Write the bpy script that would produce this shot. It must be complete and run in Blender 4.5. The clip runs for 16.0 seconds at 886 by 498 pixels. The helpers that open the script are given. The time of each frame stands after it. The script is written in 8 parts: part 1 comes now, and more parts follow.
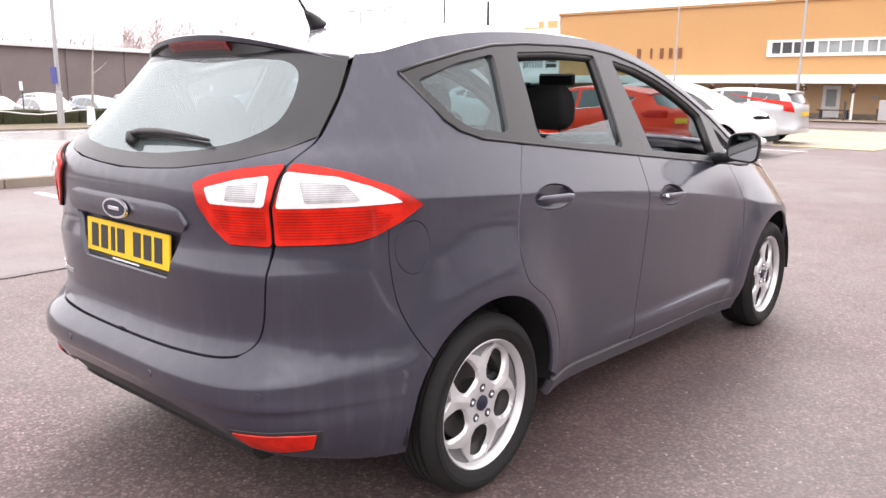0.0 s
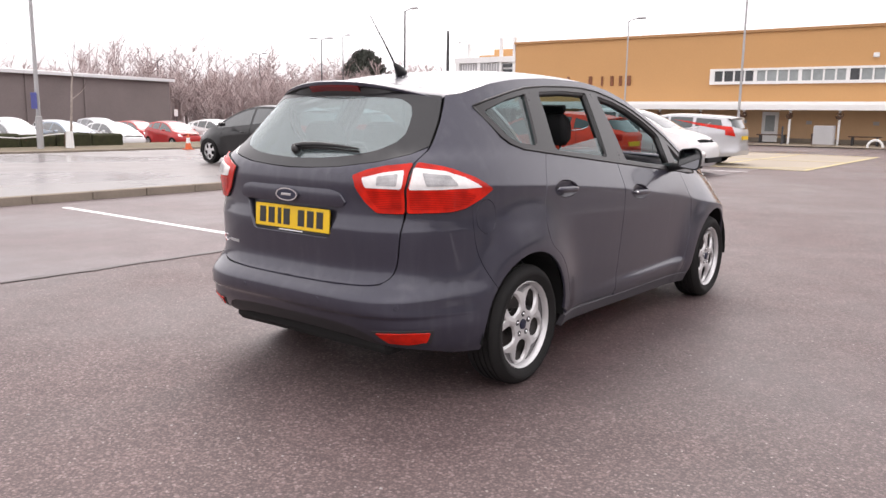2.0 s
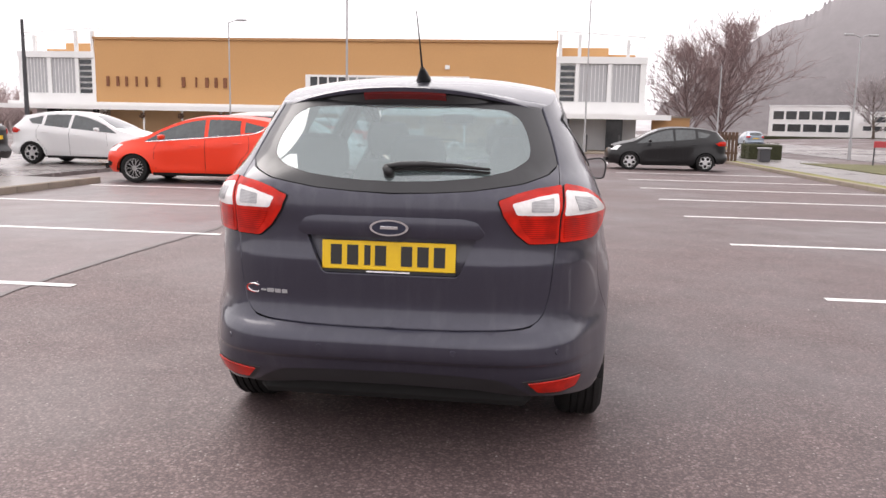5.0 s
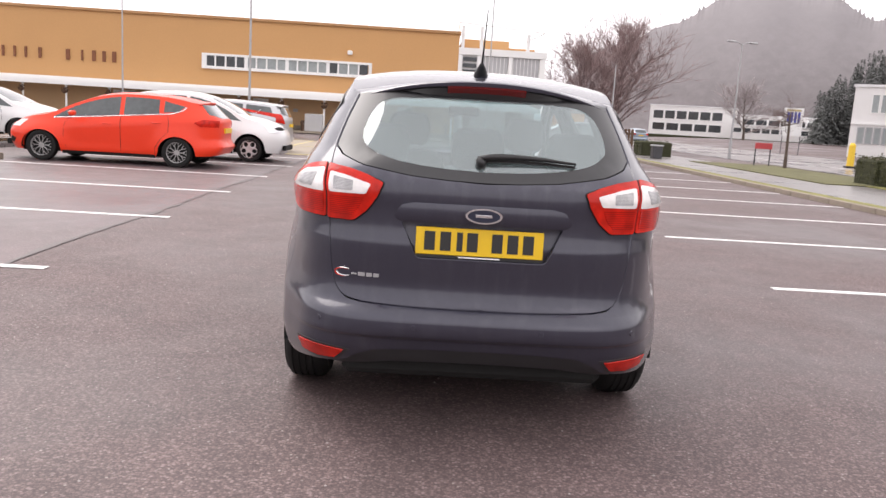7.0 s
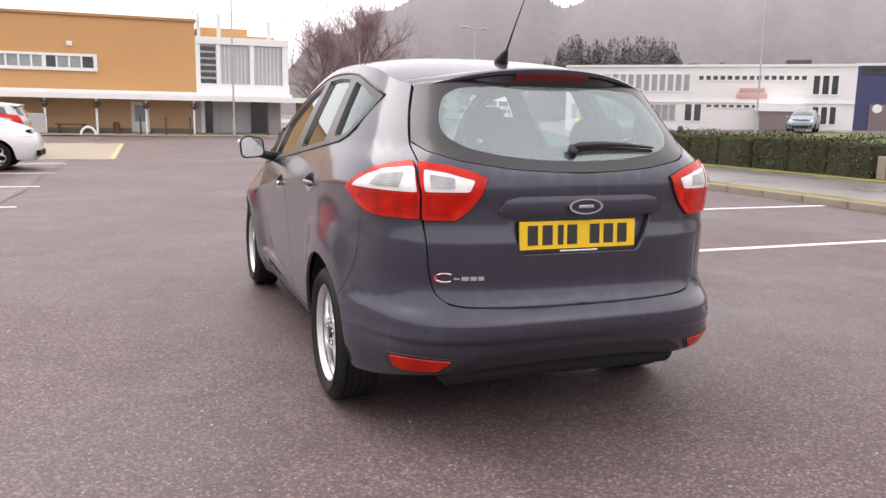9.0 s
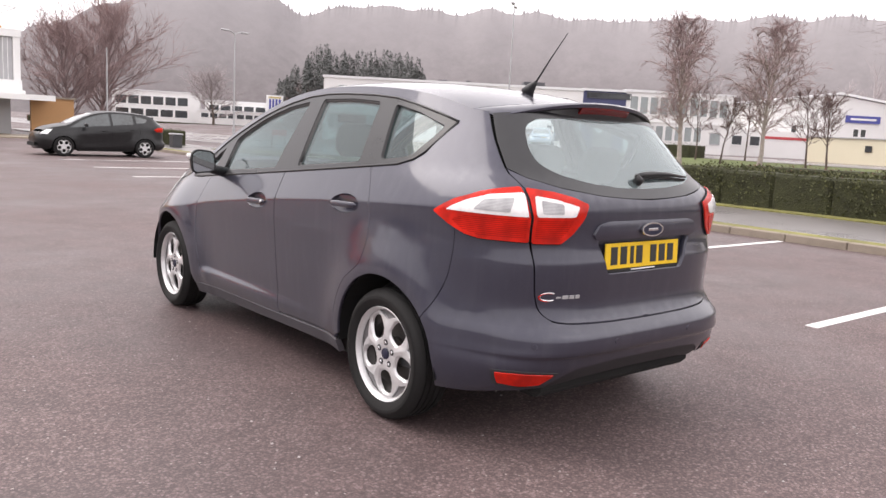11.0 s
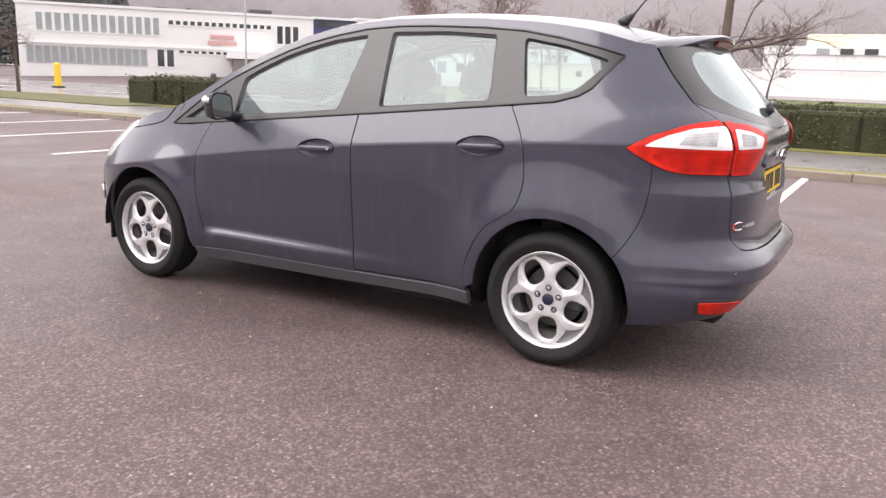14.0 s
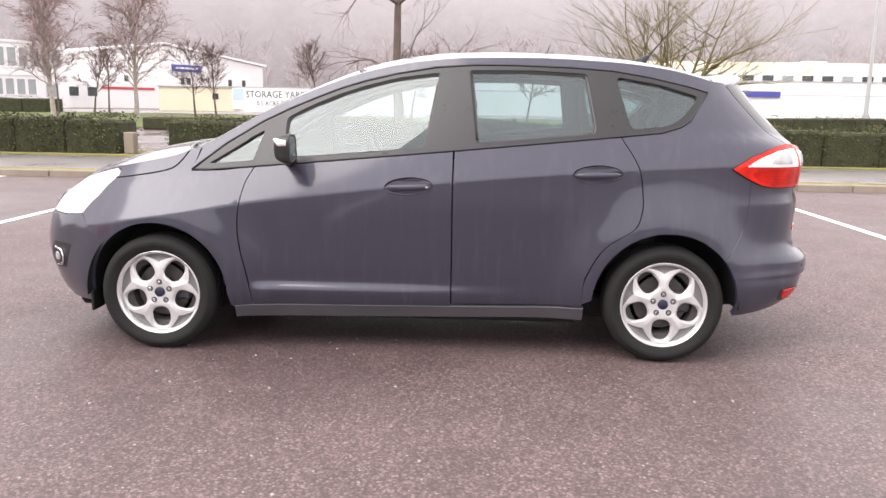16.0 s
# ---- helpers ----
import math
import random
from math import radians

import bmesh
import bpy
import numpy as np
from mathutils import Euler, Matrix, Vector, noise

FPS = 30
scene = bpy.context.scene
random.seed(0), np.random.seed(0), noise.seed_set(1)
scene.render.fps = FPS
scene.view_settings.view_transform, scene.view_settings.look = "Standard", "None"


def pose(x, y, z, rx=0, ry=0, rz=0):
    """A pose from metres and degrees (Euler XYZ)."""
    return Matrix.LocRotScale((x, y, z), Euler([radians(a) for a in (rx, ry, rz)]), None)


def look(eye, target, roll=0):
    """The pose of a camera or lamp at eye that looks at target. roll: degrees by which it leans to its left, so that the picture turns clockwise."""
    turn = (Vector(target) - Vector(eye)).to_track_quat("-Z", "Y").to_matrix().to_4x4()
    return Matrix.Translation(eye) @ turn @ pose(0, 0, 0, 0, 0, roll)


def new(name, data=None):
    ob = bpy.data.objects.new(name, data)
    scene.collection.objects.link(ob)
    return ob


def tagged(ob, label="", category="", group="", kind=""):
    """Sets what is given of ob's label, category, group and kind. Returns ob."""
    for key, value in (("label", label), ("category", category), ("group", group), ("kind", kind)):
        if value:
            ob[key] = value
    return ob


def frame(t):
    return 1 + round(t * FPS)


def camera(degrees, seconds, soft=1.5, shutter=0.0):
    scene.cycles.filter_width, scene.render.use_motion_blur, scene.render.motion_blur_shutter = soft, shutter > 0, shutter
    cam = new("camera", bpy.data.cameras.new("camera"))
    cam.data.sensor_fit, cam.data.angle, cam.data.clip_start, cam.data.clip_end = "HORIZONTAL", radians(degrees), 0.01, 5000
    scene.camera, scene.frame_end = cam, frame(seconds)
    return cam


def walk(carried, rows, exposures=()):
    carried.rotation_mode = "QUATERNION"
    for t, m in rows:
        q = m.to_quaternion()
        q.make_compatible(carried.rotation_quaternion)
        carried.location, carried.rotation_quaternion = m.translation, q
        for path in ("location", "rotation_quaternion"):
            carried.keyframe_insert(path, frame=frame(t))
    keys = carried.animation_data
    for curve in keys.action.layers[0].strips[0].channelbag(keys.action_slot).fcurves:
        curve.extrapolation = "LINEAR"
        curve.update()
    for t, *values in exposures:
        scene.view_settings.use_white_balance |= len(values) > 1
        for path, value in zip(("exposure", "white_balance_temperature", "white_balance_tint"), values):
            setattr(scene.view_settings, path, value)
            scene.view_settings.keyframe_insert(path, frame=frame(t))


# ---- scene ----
cam = camera(58.7, 16.0)
PATH = [
    (0, (2.374, -1.978, 1.336), (1.09, -0.496, 0.941), 0.7),
    (0.5, (2.547, -2.472, 1.324), (1.328, -0.929, 0.957), 1.3),
    (1, (2.71, -2.859, 1.327), (1.447, -1.354, 0.951), 1.0),
    (1.5, (2.784, -3.169, 1.334), (1.609, -1.593, 0.968), 2.1),
    (2, (2.879, -3.325, 1.341), (1.678, -1.761, 1.008), 0.8),
    (2.5, (2.913, -3.395, 1.345), (1.736, -1.809, 1.026), 1.6),
    (3, (2.748, -3.46, 1.33), (1.606, -1.85, 1.007), 2.3),
    (3.5, (2.304, -3.583, 1.352), (1.344, -1.868, 0.982), 2.5),
    (3.7, (2.09, -3.603, 1.33), (1.185, -1.853, 0.983), 2.7),
    (5.8, (-0.071, -3.858, 1.36), (-0.021, -1.887, 1.022), 1.4),
    (6, (-0.14, -3.893, 1.358), (-0.088, -1.925, 1.005), 1.9),
    (6.5, (-0.212, -3.94, 1.358), (-0.19, -1.968, 1.029), 3.4),
    (7, (-0.245, -3.954, 1.345), (-0.19, -1.982, 1.017), 3.5),
    (7.5, (-0.314, -3.918, 1.339), (-0.229, -1.946, 1.016), 2.5),
    (8, (-0.592, -3.801, 1.298), (-0.291, -1.854, 0.958), 3.0),
    (8.5, (-1.1, -3.693, 1.313), (-0.619, -1.792, 0.92), 2.5),
    (9, (-1.616, -3.494, 1.302), (-0.917, -1.649, 0.97), 1.0),
    (9.2, (-1.796, -3.404, 1.326), (-1.02, -1.599, 0.953), 3.5),
    (11.3, (-2.983, -2.871, 1.332), (-1.693, -1.371, 1.036), 2.6),
    (11.5, (-3.0, -2.864, 1.333), (-1.7, -1.375, 1.033), 2.7),
    (12, (-3.049, -2.853, 1.338), (-1.719, -1.386, 1.056), 3.2),
    (12.5, (-3.165, -2.722, 1.309), (-1.782, -1.306, 1.018), 4.5),
    (13, (-3.43, -2.34, 1.3), (-1.955, -1.034, 0.958), 4.1),
    (13.5, (-3.782, -1.876, 1.303), (-2.191, -0.727, 0.916), 3.2),
    (14, (-4.062, -1.295, 1.273), (-2.367, -0.321, 0.846), 2.0),
    (14.5, (-4.343, -0.686, 1.302), (-2.523, 0.04, 0.899), 1.3),
    (15, (-4.537, -0.074, 1.253), (-2.65, 0.454, 0.854), 1.5),
    (15.5, (-4.734, 0.492, 1.306), (-2.798, 0.795, 0.905), 0.3),
    (16, (-4.855, 0.977, 1.294), (-2.888, 1.059, 0.94), 0.9),
]
EXPOSURE = [(t, stops, 6680, 15) for t, stops in ((0.0, 0.86), (0.5, 0.56), (1.0, 0.42), (2.0, 0.25), (3.5, 0.12), (6.0, 0.18), (9.0, 0.24), (12.0, 0.35), (13.5, 0.42), (15.0, 0.68), (16.0, 0.74))]
walk(cam, [(t, look(eye, target, roll)) for t, eye, target, roll in PATH], EXPOSURE)
# ---- light ----
world = bpy.data.worlds.new("overcast_sky")
scene.world = world
world.use_nodes = True
wn, wl = world.node_tree.nodes, world.node_tree.links
sky = wn.new("ShaderNodeTexSky")
sky.sky_type, sky.sun_disc = "NISHITA", False
sky.sun_elevation, sky.sun_rotation = radians(50), radians(138)
sky.air_density, sky.dust_density, sky.ozone_density = 1.0, 6.0, 1.0
hsv = wn.new("ShaderNodeHueSaturation")
hsv.inputs["Saturation"].default_value = 0.06
cloud = wn.new("ShaderNodeMixRGB")
cloud.inputs[0].default_value = 0.86
cloud.inputs[2].default_value = (14.6, 14.5, 14.9, 1)
wl.new(sky.outputs[0], hsv.inputs["Color"])
wl.new(hsv.outputs[0], cloud.inputs[1])
wl.new(cloud.outputs[0], wn["Background"].inputs[0])
wn["Background"].inputs[1].default_value = 0.103

sun = new("sun", bpy.data.lights.new("sun", "SUN"))
sun.data.energy, sun.data.angle, sun.data.color = 1.9, radians(45), (1.0, 0.97, 0.93)
sun.rotation_euler = (radians(40), 0, radians(222))


# ---- materials ----
def shader(name):
    m = bpy.data.materials.new(name)
    m.use_nodes = True
    return m, m.node_tree.nodes, m.node_tree.links, m.node_tree.nodes["Principled BSDF"]


def noise_node(nodes, links, scale, detail=4, rough=0.6, coord="Object", stretch=None):
    tc = nodes.new("ShaderNodeTexCoord")
    n = nodes.new("ShaderNodeTexNoise")
    n.inputs["Scale"].default_value, n.inputs["Detail"].default_value, n.inputs["Roughness"].default_value = scale, detail, rough
    src = tc.outputs[coord]
    if stretch:
        mp = nodes.new("ShaderNodeMapping")
        mp.inputs["Scale"].default_value = stretch
        links.new(src, mp.inputs[0])
        src = mp.outputs[0]
    links.new(src, n.inputs["Vector"])
    return n


def ramp(nodes, links, fac, stops):
    r = nodes.new("ShaderNodeValToRGB")
    e = r.color_ramp.elements
    while len(e) < len(stops):
        e.new(0.5)
    for k, (p, c) in zip(e, stops):
        k.position, k.color = p, (c if len(c) == 4 else (*c, 1))
    links.new(fac, r.inputs[0])
    return r.outputs[0]


def tone(c, f):
    return tuple(min(1.0, max(0.0, v * f)) for v in c)


def pbr(name, color, rough=0.5, metal=0.0, var=0.15, scale=3.0, fine=60.0, bump=0.1, coat=0.0, coord="Object", rvar=0.1, stretch=None, isl=0.0, dist=0.004):
    """A surface with large and fine variation of colour and gloss, and fine relief."""
    m, n, l, p = shader(name)
    big, small = noise_node(n, l, scale, 5, 0.6, coord, stretch), noise_node(n, l, fine, 3, 0.6, coord)
    mx = n.new("ShaderNodeMixRGB")
    mx.inputs[0].default_value = 0.35
    l.new(big.outputs[0], mx.inputs[1]), l.new(small.outputs[0], mx.inputs[2])
    out = ramp(n, l, mx.outputs[0], [(0.3, tone(color, 1 - var)), (0.5, color), (0.72, tone(color, 1 + var))])
    if isl:
        g, hs = n.new("ShaderNodeNewGeometry"), n.new("ShaderNodeHueSaturation")
        mr = n.new("ShaderNodeMapRange")
        mr.inputs[3].default_value, mr.inputs[4].default_value = 1 - isl, 1 + isl
        l.new(g.outputs["Random Per Island"], mr.inputs[0]), l.new(mr.outputs[0], hs.inputs["Value"]), l.new(out, hs.inputs["Color"])
        out = hs.outputs[0]
    l.new(out, p.inputs["Base Color"])
    rr = n.new("ShaderNodeMapRange")
    rr.inputs[3].default_value, rr.inputs[4].default_value = max(0.02, rough - rvar), min(1, rough + rvar)
    l.new(mx.outputs[0], rr.inputs[0]), l.new(rr.outputs[0], p.inputs["Roughness"])
    p.inputs["Metallic"].default_value = metal
    p.inputs["Coat Weight"].default_value, p.inputs["Coat Roughness"].default_value = coat, 0.04
    if bump:
        b = n.new("ShaderNodeBump")
        b.inputs["Strength"].default_value, b.inputs["Distance"].default_value = bump, dist
        l.new(small.outputs[0], b.inputs["Height"]), l.new(b.outputs[0], p.inputs["Normal"])
    return m


def asphalt_material(name, color, wet, relief=0.35, grain=1.0, size=85.0):
    """Worn tarmac: bedded stones of mixed tone with dark joints, pale chippings, damp patches and stains."""
    m, n, l, p = shader(name)
    big = noise_node(n, l, 0.22, 5, 0.6)
    mid = noise_node(n, l, 2.3, 5, 0.65)
    fine = noise_node(n, l, 210, 3, 0.8)
    tc = n.new("ShaderNodeTexCoord")

    def cells(scale):
        v = n.new("ShaderNodeTexVoronoi")
        v.inputs["Scale"].default_value = scale
        l.new(tc.outputs["Object"], v.inputs["Vector"])
        sp = n.new("ShaderNodeSeparateColor")
        l.new(v.outputs["Color"], sp.inputs[0])
        return v, sp

    def grey(v):
        return (v, v, v)

    def times(a, b):
        k = n.new("ShaderNodeMixRGB")
        k.blend_type, k.inputs[0].default_value = "MULTIPLY", 1
        l.new(a, k.inputs[1]), l.new(b, k.inputs[2])
        return k.outputs[0]
    stone, tint = cells(size)
    chip, pickc = cells(52)
    g = grain
    base = ramp(n, l, tint.outputs[0], [(0.0, tone(color, 1 - 0.6 * g)), (0.45, tone(color, 1 - 0.12 * g)), (0.8, tone(color, 1 + 0.35 * g)), (1.0, tone((color[0] * 0.93, color[1], color[2]), 1 + 1.5 * g))])
    joint = ramp(n, l, stone.outputs["Distance"], [(0.3, grey(1.0)), (0.62, grey(1 - 0.65 * g))])
    speck = ramp(n, l, fine.outputs[0], [(0.36, grey(1 - 0.45 * g)), (0.64, grey(1 + 0.4 * g))])
    stain = ramp(n, l, mid.outputs[0], [(0.32, grey(0.82)), (0.7, (1.12, 1.1, 1.1))])
    damp = ramp(n, l, big.outputs[0], [(0.36, (0.78, 0.77, 0.78)), (0.64, (1.13, 1.12, 1.12))])
    out = times(times(times(times(base, joint), speck), stain), damp)
    mask = times(ramp(n, l, pickc.outputs[0], [(0.965, grey(0)), (0.975, grey(1))]), ramp(n, l, chip.outputs["Distance"], [(0.2, grey(1)), (0.32, grey(0))]))
    pale = n.new("ShaderNodeMixRGB")
    pale.inputs[2].default_value = (0.34, 0.3, 0.28, 1)
    l.new(mask, pale.inputs[0]), l.new(out, pale.inputs[1])
    l.new(pale.outputs[0], p.inputs["Base Color"])
    l.new(ramp(n, l, big.outputs[0], [(0.36, grey(wet * 0.8)), (0.6, grey(min(1, wet + 0.22)))]), p.inputs["Roughness"])
    p.inputs["Specular IOR Level"].default_value = 0.5
    b = n.new("ShaderNodeBump")
    b.inputs["Strength"].default_value, b.inputs["Distance"].default_value = relief, 0.005
    l.new(joint, b.inputs["Height"]), l.new(b.outputs[0], p.inputs["Normal"])
    return m


def glass_material(name, tint, base=0.06, haze=0.0):
    """A thin pane: clear, with an uneven bluish diffuse layer if asked, and more of a mirror towards the edge of view.
    """
    m, n, l, p = shader(name)
    n.remove(p)
    tr, gl, mx, lw, pw, ma = (n.new(k) for k in ("ShaderNodeBsdfTransparent", "ShaderNodeBsdfGlossy", "ShaderNodeMixShader", "ShaderNodeLayerWeight", "ShaderNodeMath", "ShaderNodeMath"))
    tr.inputs[0].default_value, gl.inputs["Roughness"].default_value = (*tint, 1), 0.01
    gl.inputs["Color"].default_value = (0.93, 1.0, 1.0, 1)
    pw.operation, ma.operation = "POWER", "MULTIPLY_ADD"
    lw.inputs["Blend"].default_value = 0.5
    pw.inputs[1].default_value, ma.inputs[1].default_value, ma.inputs[2].default_value = 5.0, 1 - base, base
    l.new(lw.outputs["Facing"], pw.inputs[0]), l.new(pw.outputs[0], ma.inputs[0])
    last = tr.outputs[0]
    if haze:
        df, m2 = n.new("ShaderNodeBsdfDiffuse"), n.new("ShaderNodeMixShader")
        nz = noise_node(n, l, 2.2, 3, 0.5)
        df.inputs[0].default_value = (0.62, 0.77, 0.79, 1)
        l.new(ramp(n, l, nz.outputs[0], [(0.3, (haze * 0.75,) * 3), (0.7, (haze * 1.25,) * 3)]), m2.inputs[0])
        l.new(last, m2.inputs[1]), l.new(df.outputs[0], m2.inputs[2])
        last = m2.outputs[0]
    l.new(ma.outputs[0], mx.inputs[0]), l.new(last, mx.inputs[1]), l.new(gl.outputs[0], mx.inputs[2])
    l.new(mx.outputs[0], n["Material Output"].inputs[0])
    return m


def paint_material(name, color, flake=0.35, dirt=0.25, metal=0.35, coat=0.7):
    """Metallic car paint under clear coat, with dried rain streaks and dust."""
    m, n, l, p = shader(name)
    fl = noise_node(n, l, 900, 2, 0.5)
    streak = noise_node(n, l, 7, 4, 0.6, "Object", (2.6, 2.6, 0.3))
    cloud_n = noise_node(n, l, 1.7, 4, 0.6)
    c = ramp(n, l, fl.outputs[0], [(0.3, tone(color, 1 - flake)), (0.7, tone(color, 1 + flake))])
    mask = n.new("ShaderNodeMath")
    mask.operation = "MULTIPLY"
    l.new(ramp(n, l, streak.outputs[0], [(0.5, (0, 0, 0)), (0.78, (1, 1, 1))]), mask.inputs[0])
    l.new(ramp(n, l, cloud_n.outputs[0], [(0.4, (dirt * 0.3,) * 3), (0.65, (dirt,) * 3)]), mask.inputs[1])
    mx = n.new("ShaderNodeMixRGB")
    mx.inputs[2].default_value = (0.34, 0.33, 0.34, 1)
    l.new(mask.outputs[0], mx.inputs[0]), l.new(c, mx.inputs[1]), l.new(mx.outputs[0], p.inputs["Base Color"])
    p.inputs["Metallic"].default_value, p.inputs["Roughness"].default_value = metal, 0.36
    p.inputs["Coat Weight"].default_value, p.inputs["Coat IOR"].default_value = coat, 1.45
    p.inputs["Specular IOR Level"].default_value = 0.3
    l.new(ramp(n, l, streak.outputs[0], [(0.45, (0.07,) * 3), (0.8, (0.16,) * 3)]), p.inputs["Coat Roughness"])
    drop = n.new("ShaderNodeTexVoronoi")
    drop.inputs["Scale"].default_value = 150
    tc = n.new("ShaderNodeTexCoord")
    l.new(tc.outputs["Object"], drop.inputs["Vector"])
    b = n.new("ShaderNodeBump")
    b.inputs["Strength"].default_value, b.inputs["Distance"].default_value = 0.06, 0.002
    l.new(ramp(n, l, drop.outputs["Distance"], [(0.1, (1, 1, 1)), (0.3, (0, 0, 0))]), b.inputs["Height"])
    l.new(b.outputs[0], p.inputs["Coat Normal"])
    return m


ASPHALT = asphalt_material("asphalt", (0.147, 0.104, 0.102), 0.5, 0.25, 0.55)
BAY_ASPHALT = asphalt_material("bay_asphalt", (0.145, 0.11, 0.112), 0.36, 0.12, 0.35, 120.0)
TAR = pbr("tar_seam", (0.088, 0.07, 0.07), 0.5, var=0.4, scale=5, fine=60, bump=0.4)
WET_ROAD = asphalt_material("wet_road", (0.2, 0.175, 0.17), 0.2, 0.06, 0.3)
PAVING = pbr("wet_paving", (0.17, 0.155, 0.15), 0.3, var=0.25, scale=0.5, fine=40, bump=0.3, rvar=0.18)
BEIGE_PAVING = pbr("beige_paving", (0.3, 0.25, 0.19), 0.6, var=0.2, scale=0.6, fine=30, bump=0.3)
KERB = pbr("kerb_concrete", (0.24, 0.2, 0.16), 0.8, var=0.3, scale=2.0, fine=50, bump=0.5)
MOSS = pbr("mossy_verge", (0.19, 0.18, 0.055), 0.95, var=0.5, scale=1.6, fine=25, bump=0.9, dist=0.02)
GRASS = pbr("grass", (0.105, 0.13, 0.04), 0.95, var=0.35, scale=0.8, fine=22, bump=0.9, dist=0.03)
VERGE_BROWN = pbr("trodden_verge", (0.16, 0.13, 0.085), 0.95, var=0.4, scale=0.8, fine=22, bump=0.9, dist=0.03)
GRIT = pbr("grit", (0.34, 0.31, 0.3), 0.8, var=0.25, scale=30, fine=80, bump=0)
GRASS_DULL = pbr("dull_winter_grass", (0.12, 0.115, 0.05), 0.95, var=0.4, scale=0.9, fine=22, bump=0.9, dist=0.03)
LINE = pbr("line_paint", (0.72, 0.71, 0.7), 0.6, var=0.22, scale=2.5, fine=35, bump=0.3)
YELLOW_LINE = pbr("yellow_line_paint", (0.5, 0.42, 0.2), 0.65, var=0.25, scale=2.5, fine=35, bump=0.3)
ORANGE = pbr("ochre_render", (0.56, 0.315, 0.135), 0.85, var=0.07, scale=0.15, fine=9, bump=0.15)
ORANGE_DIM = pbr("ochre_ground_floor_render", (0.6, 0.4, 0.235), 0.85, var=0.07, scale=0.3, fine=9, bump=0.15)
COPING = pbr("ochre_coping", (0.42, 0.23, 0.1), 0.7, var=0.1, scale=0.4, fine=20)
WHITE = pbr("white_paint", (0.8, 0.8, 0.79), 0.5, var=0.05, scale=0.7, fine=30, bump=0.05)
OFFWHITE = pbr("weathered_white_wall", (0.76, 0.75, 0.74), 0.7, var=0.07, scale=0.4, fine=18, bump=0.1)
CREAM = pbr("cream_wall", (0.66, 0.61, 0.46), 0.75, var=0.07, scale=0.3, fine=18, bump=0.1)
GREY_PANEL = pbr("grey_screen", (0.42, 0.42, 0.43), 0.6, var=0.1, scale=1.0, fine=30)
DARK_WINDOW = pbr("window_pane_dark", (0.045, 0.05, 0.055), 0.12, var=0.5, scale=0.8, fine=6, bump=0, rvar=0.05)
PALE_WINDOW = pbr("window_pane_blind", (0.3, 0.33, 0.33), 0.2, var=0.2, scale=0.8, fine=6, bump=0, rvar=0.05)
BLUE_WALL = pbr("blue_cladding", (0.052, 0.058, 0.135), 0.6, var=0.1, scale=0.3, fine=15)
DARK_WALL = pbr("dark_brown_cladding", (0.21, 0.175, 0.17), 0.8, var=0.2, scale=0.2, fine=10)
ROOF_WHITE = pbr("pale_roof_sheet", (0.75, 0.75, 0.76), 0.5, var=0.06, scale=0.3, fine=12)
STEEL = pbr("galvanised_steel", (0.42, 0.42, 0.43), 0.5, metal=0.4, var=0.12, scale=1.5, fine=40)
DARK_STEEL = pbr("dark_steel", (0.05, 0.05, 0.055), 0.5, var=0.2, scale=2, fine=40)
BROWN = pbr("brown_timber", (0.1, 0.055, 0.035), 0.7, var=0.3, scale=2, fine=40)
BARK = pbr("bark", (0.1, 0.075, 0.06), 0.95, var=0.35, scale=3, fine=40, bump=0.6)
TWIG = pbr("twigs", (0.13, 0.085, 0.078), 0.95, var=0.3, scale=1, fine=15, bump=0)
TWIG_RED = pbr("reddish_twigs", (0.28, 0.2, 0.195), 0.95, var=0.25, scale=1, fine=15, bump=0)
REDDISH_BARK = pbr("reddish_bark", (0.2, 0.145, 0.14), 0.95, var=0.3, scale=3, fine=40, bump=0.5)
# the next two twig tones are paled: mist before far trees put in colour
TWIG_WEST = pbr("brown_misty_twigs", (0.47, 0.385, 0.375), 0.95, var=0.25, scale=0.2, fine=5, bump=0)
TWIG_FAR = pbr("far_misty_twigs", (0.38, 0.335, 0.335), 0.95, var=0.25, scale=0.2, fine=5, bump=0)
PALE_BARK = pbr("birch_bark", (0.36, 0.31, 0.28), 0.9, var=0.4, scale=5, fine=30, bump=0.4)
LICHEN = pbr("lichen_bark", (0.16, 0.14, 0.065), 0.95, var=0.35, scale=3, fine=30, bump=0.5)
LEAF = pbr("hedge_leaf", (0.062, 0.066, 0.024), 0.9, var=0.4, scale=1.4, fine=14, bump=0, isl=0.35)
LEAF_BROWN = pbr("russet_leaf", (0.12, 0.06, 0.035), 0.8, var=0.4, scale=1.4, fine=14, bump=0, isl=0.4)
# leaf green darkened: the shade between leaves is painted on the core
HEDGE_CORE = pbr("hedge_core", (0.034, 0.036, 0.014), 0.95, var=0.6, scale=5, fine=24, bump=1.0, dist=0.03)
# needles greyed and lightened, so the mist is in their colour
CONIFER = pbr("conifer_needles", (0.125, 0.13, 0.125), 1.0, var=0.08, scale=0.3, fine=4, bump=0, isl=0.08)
EVERGREEN = pbr("evergreen_needles", (0.05, 0.055, 0.045), 0.95, var=0.25, scale=0.5, fine=6, bump=0, isl=0.3)
FADED_RED = pbr("faded_red_lettering", (0.6, 0.33, 0.33), 0.6, var=0.2, scale=1, fine=10)
RED_SIGN = pbr("red_sign", (0.5, 0.06, 0.07), 0.5, var=0.15, scale=1, fine=10)
BLUE_SIGN = pbr("blue_sign", (0.06, 0.07, 0.3), 0.5, var=0.12, scale=1, fine=10)
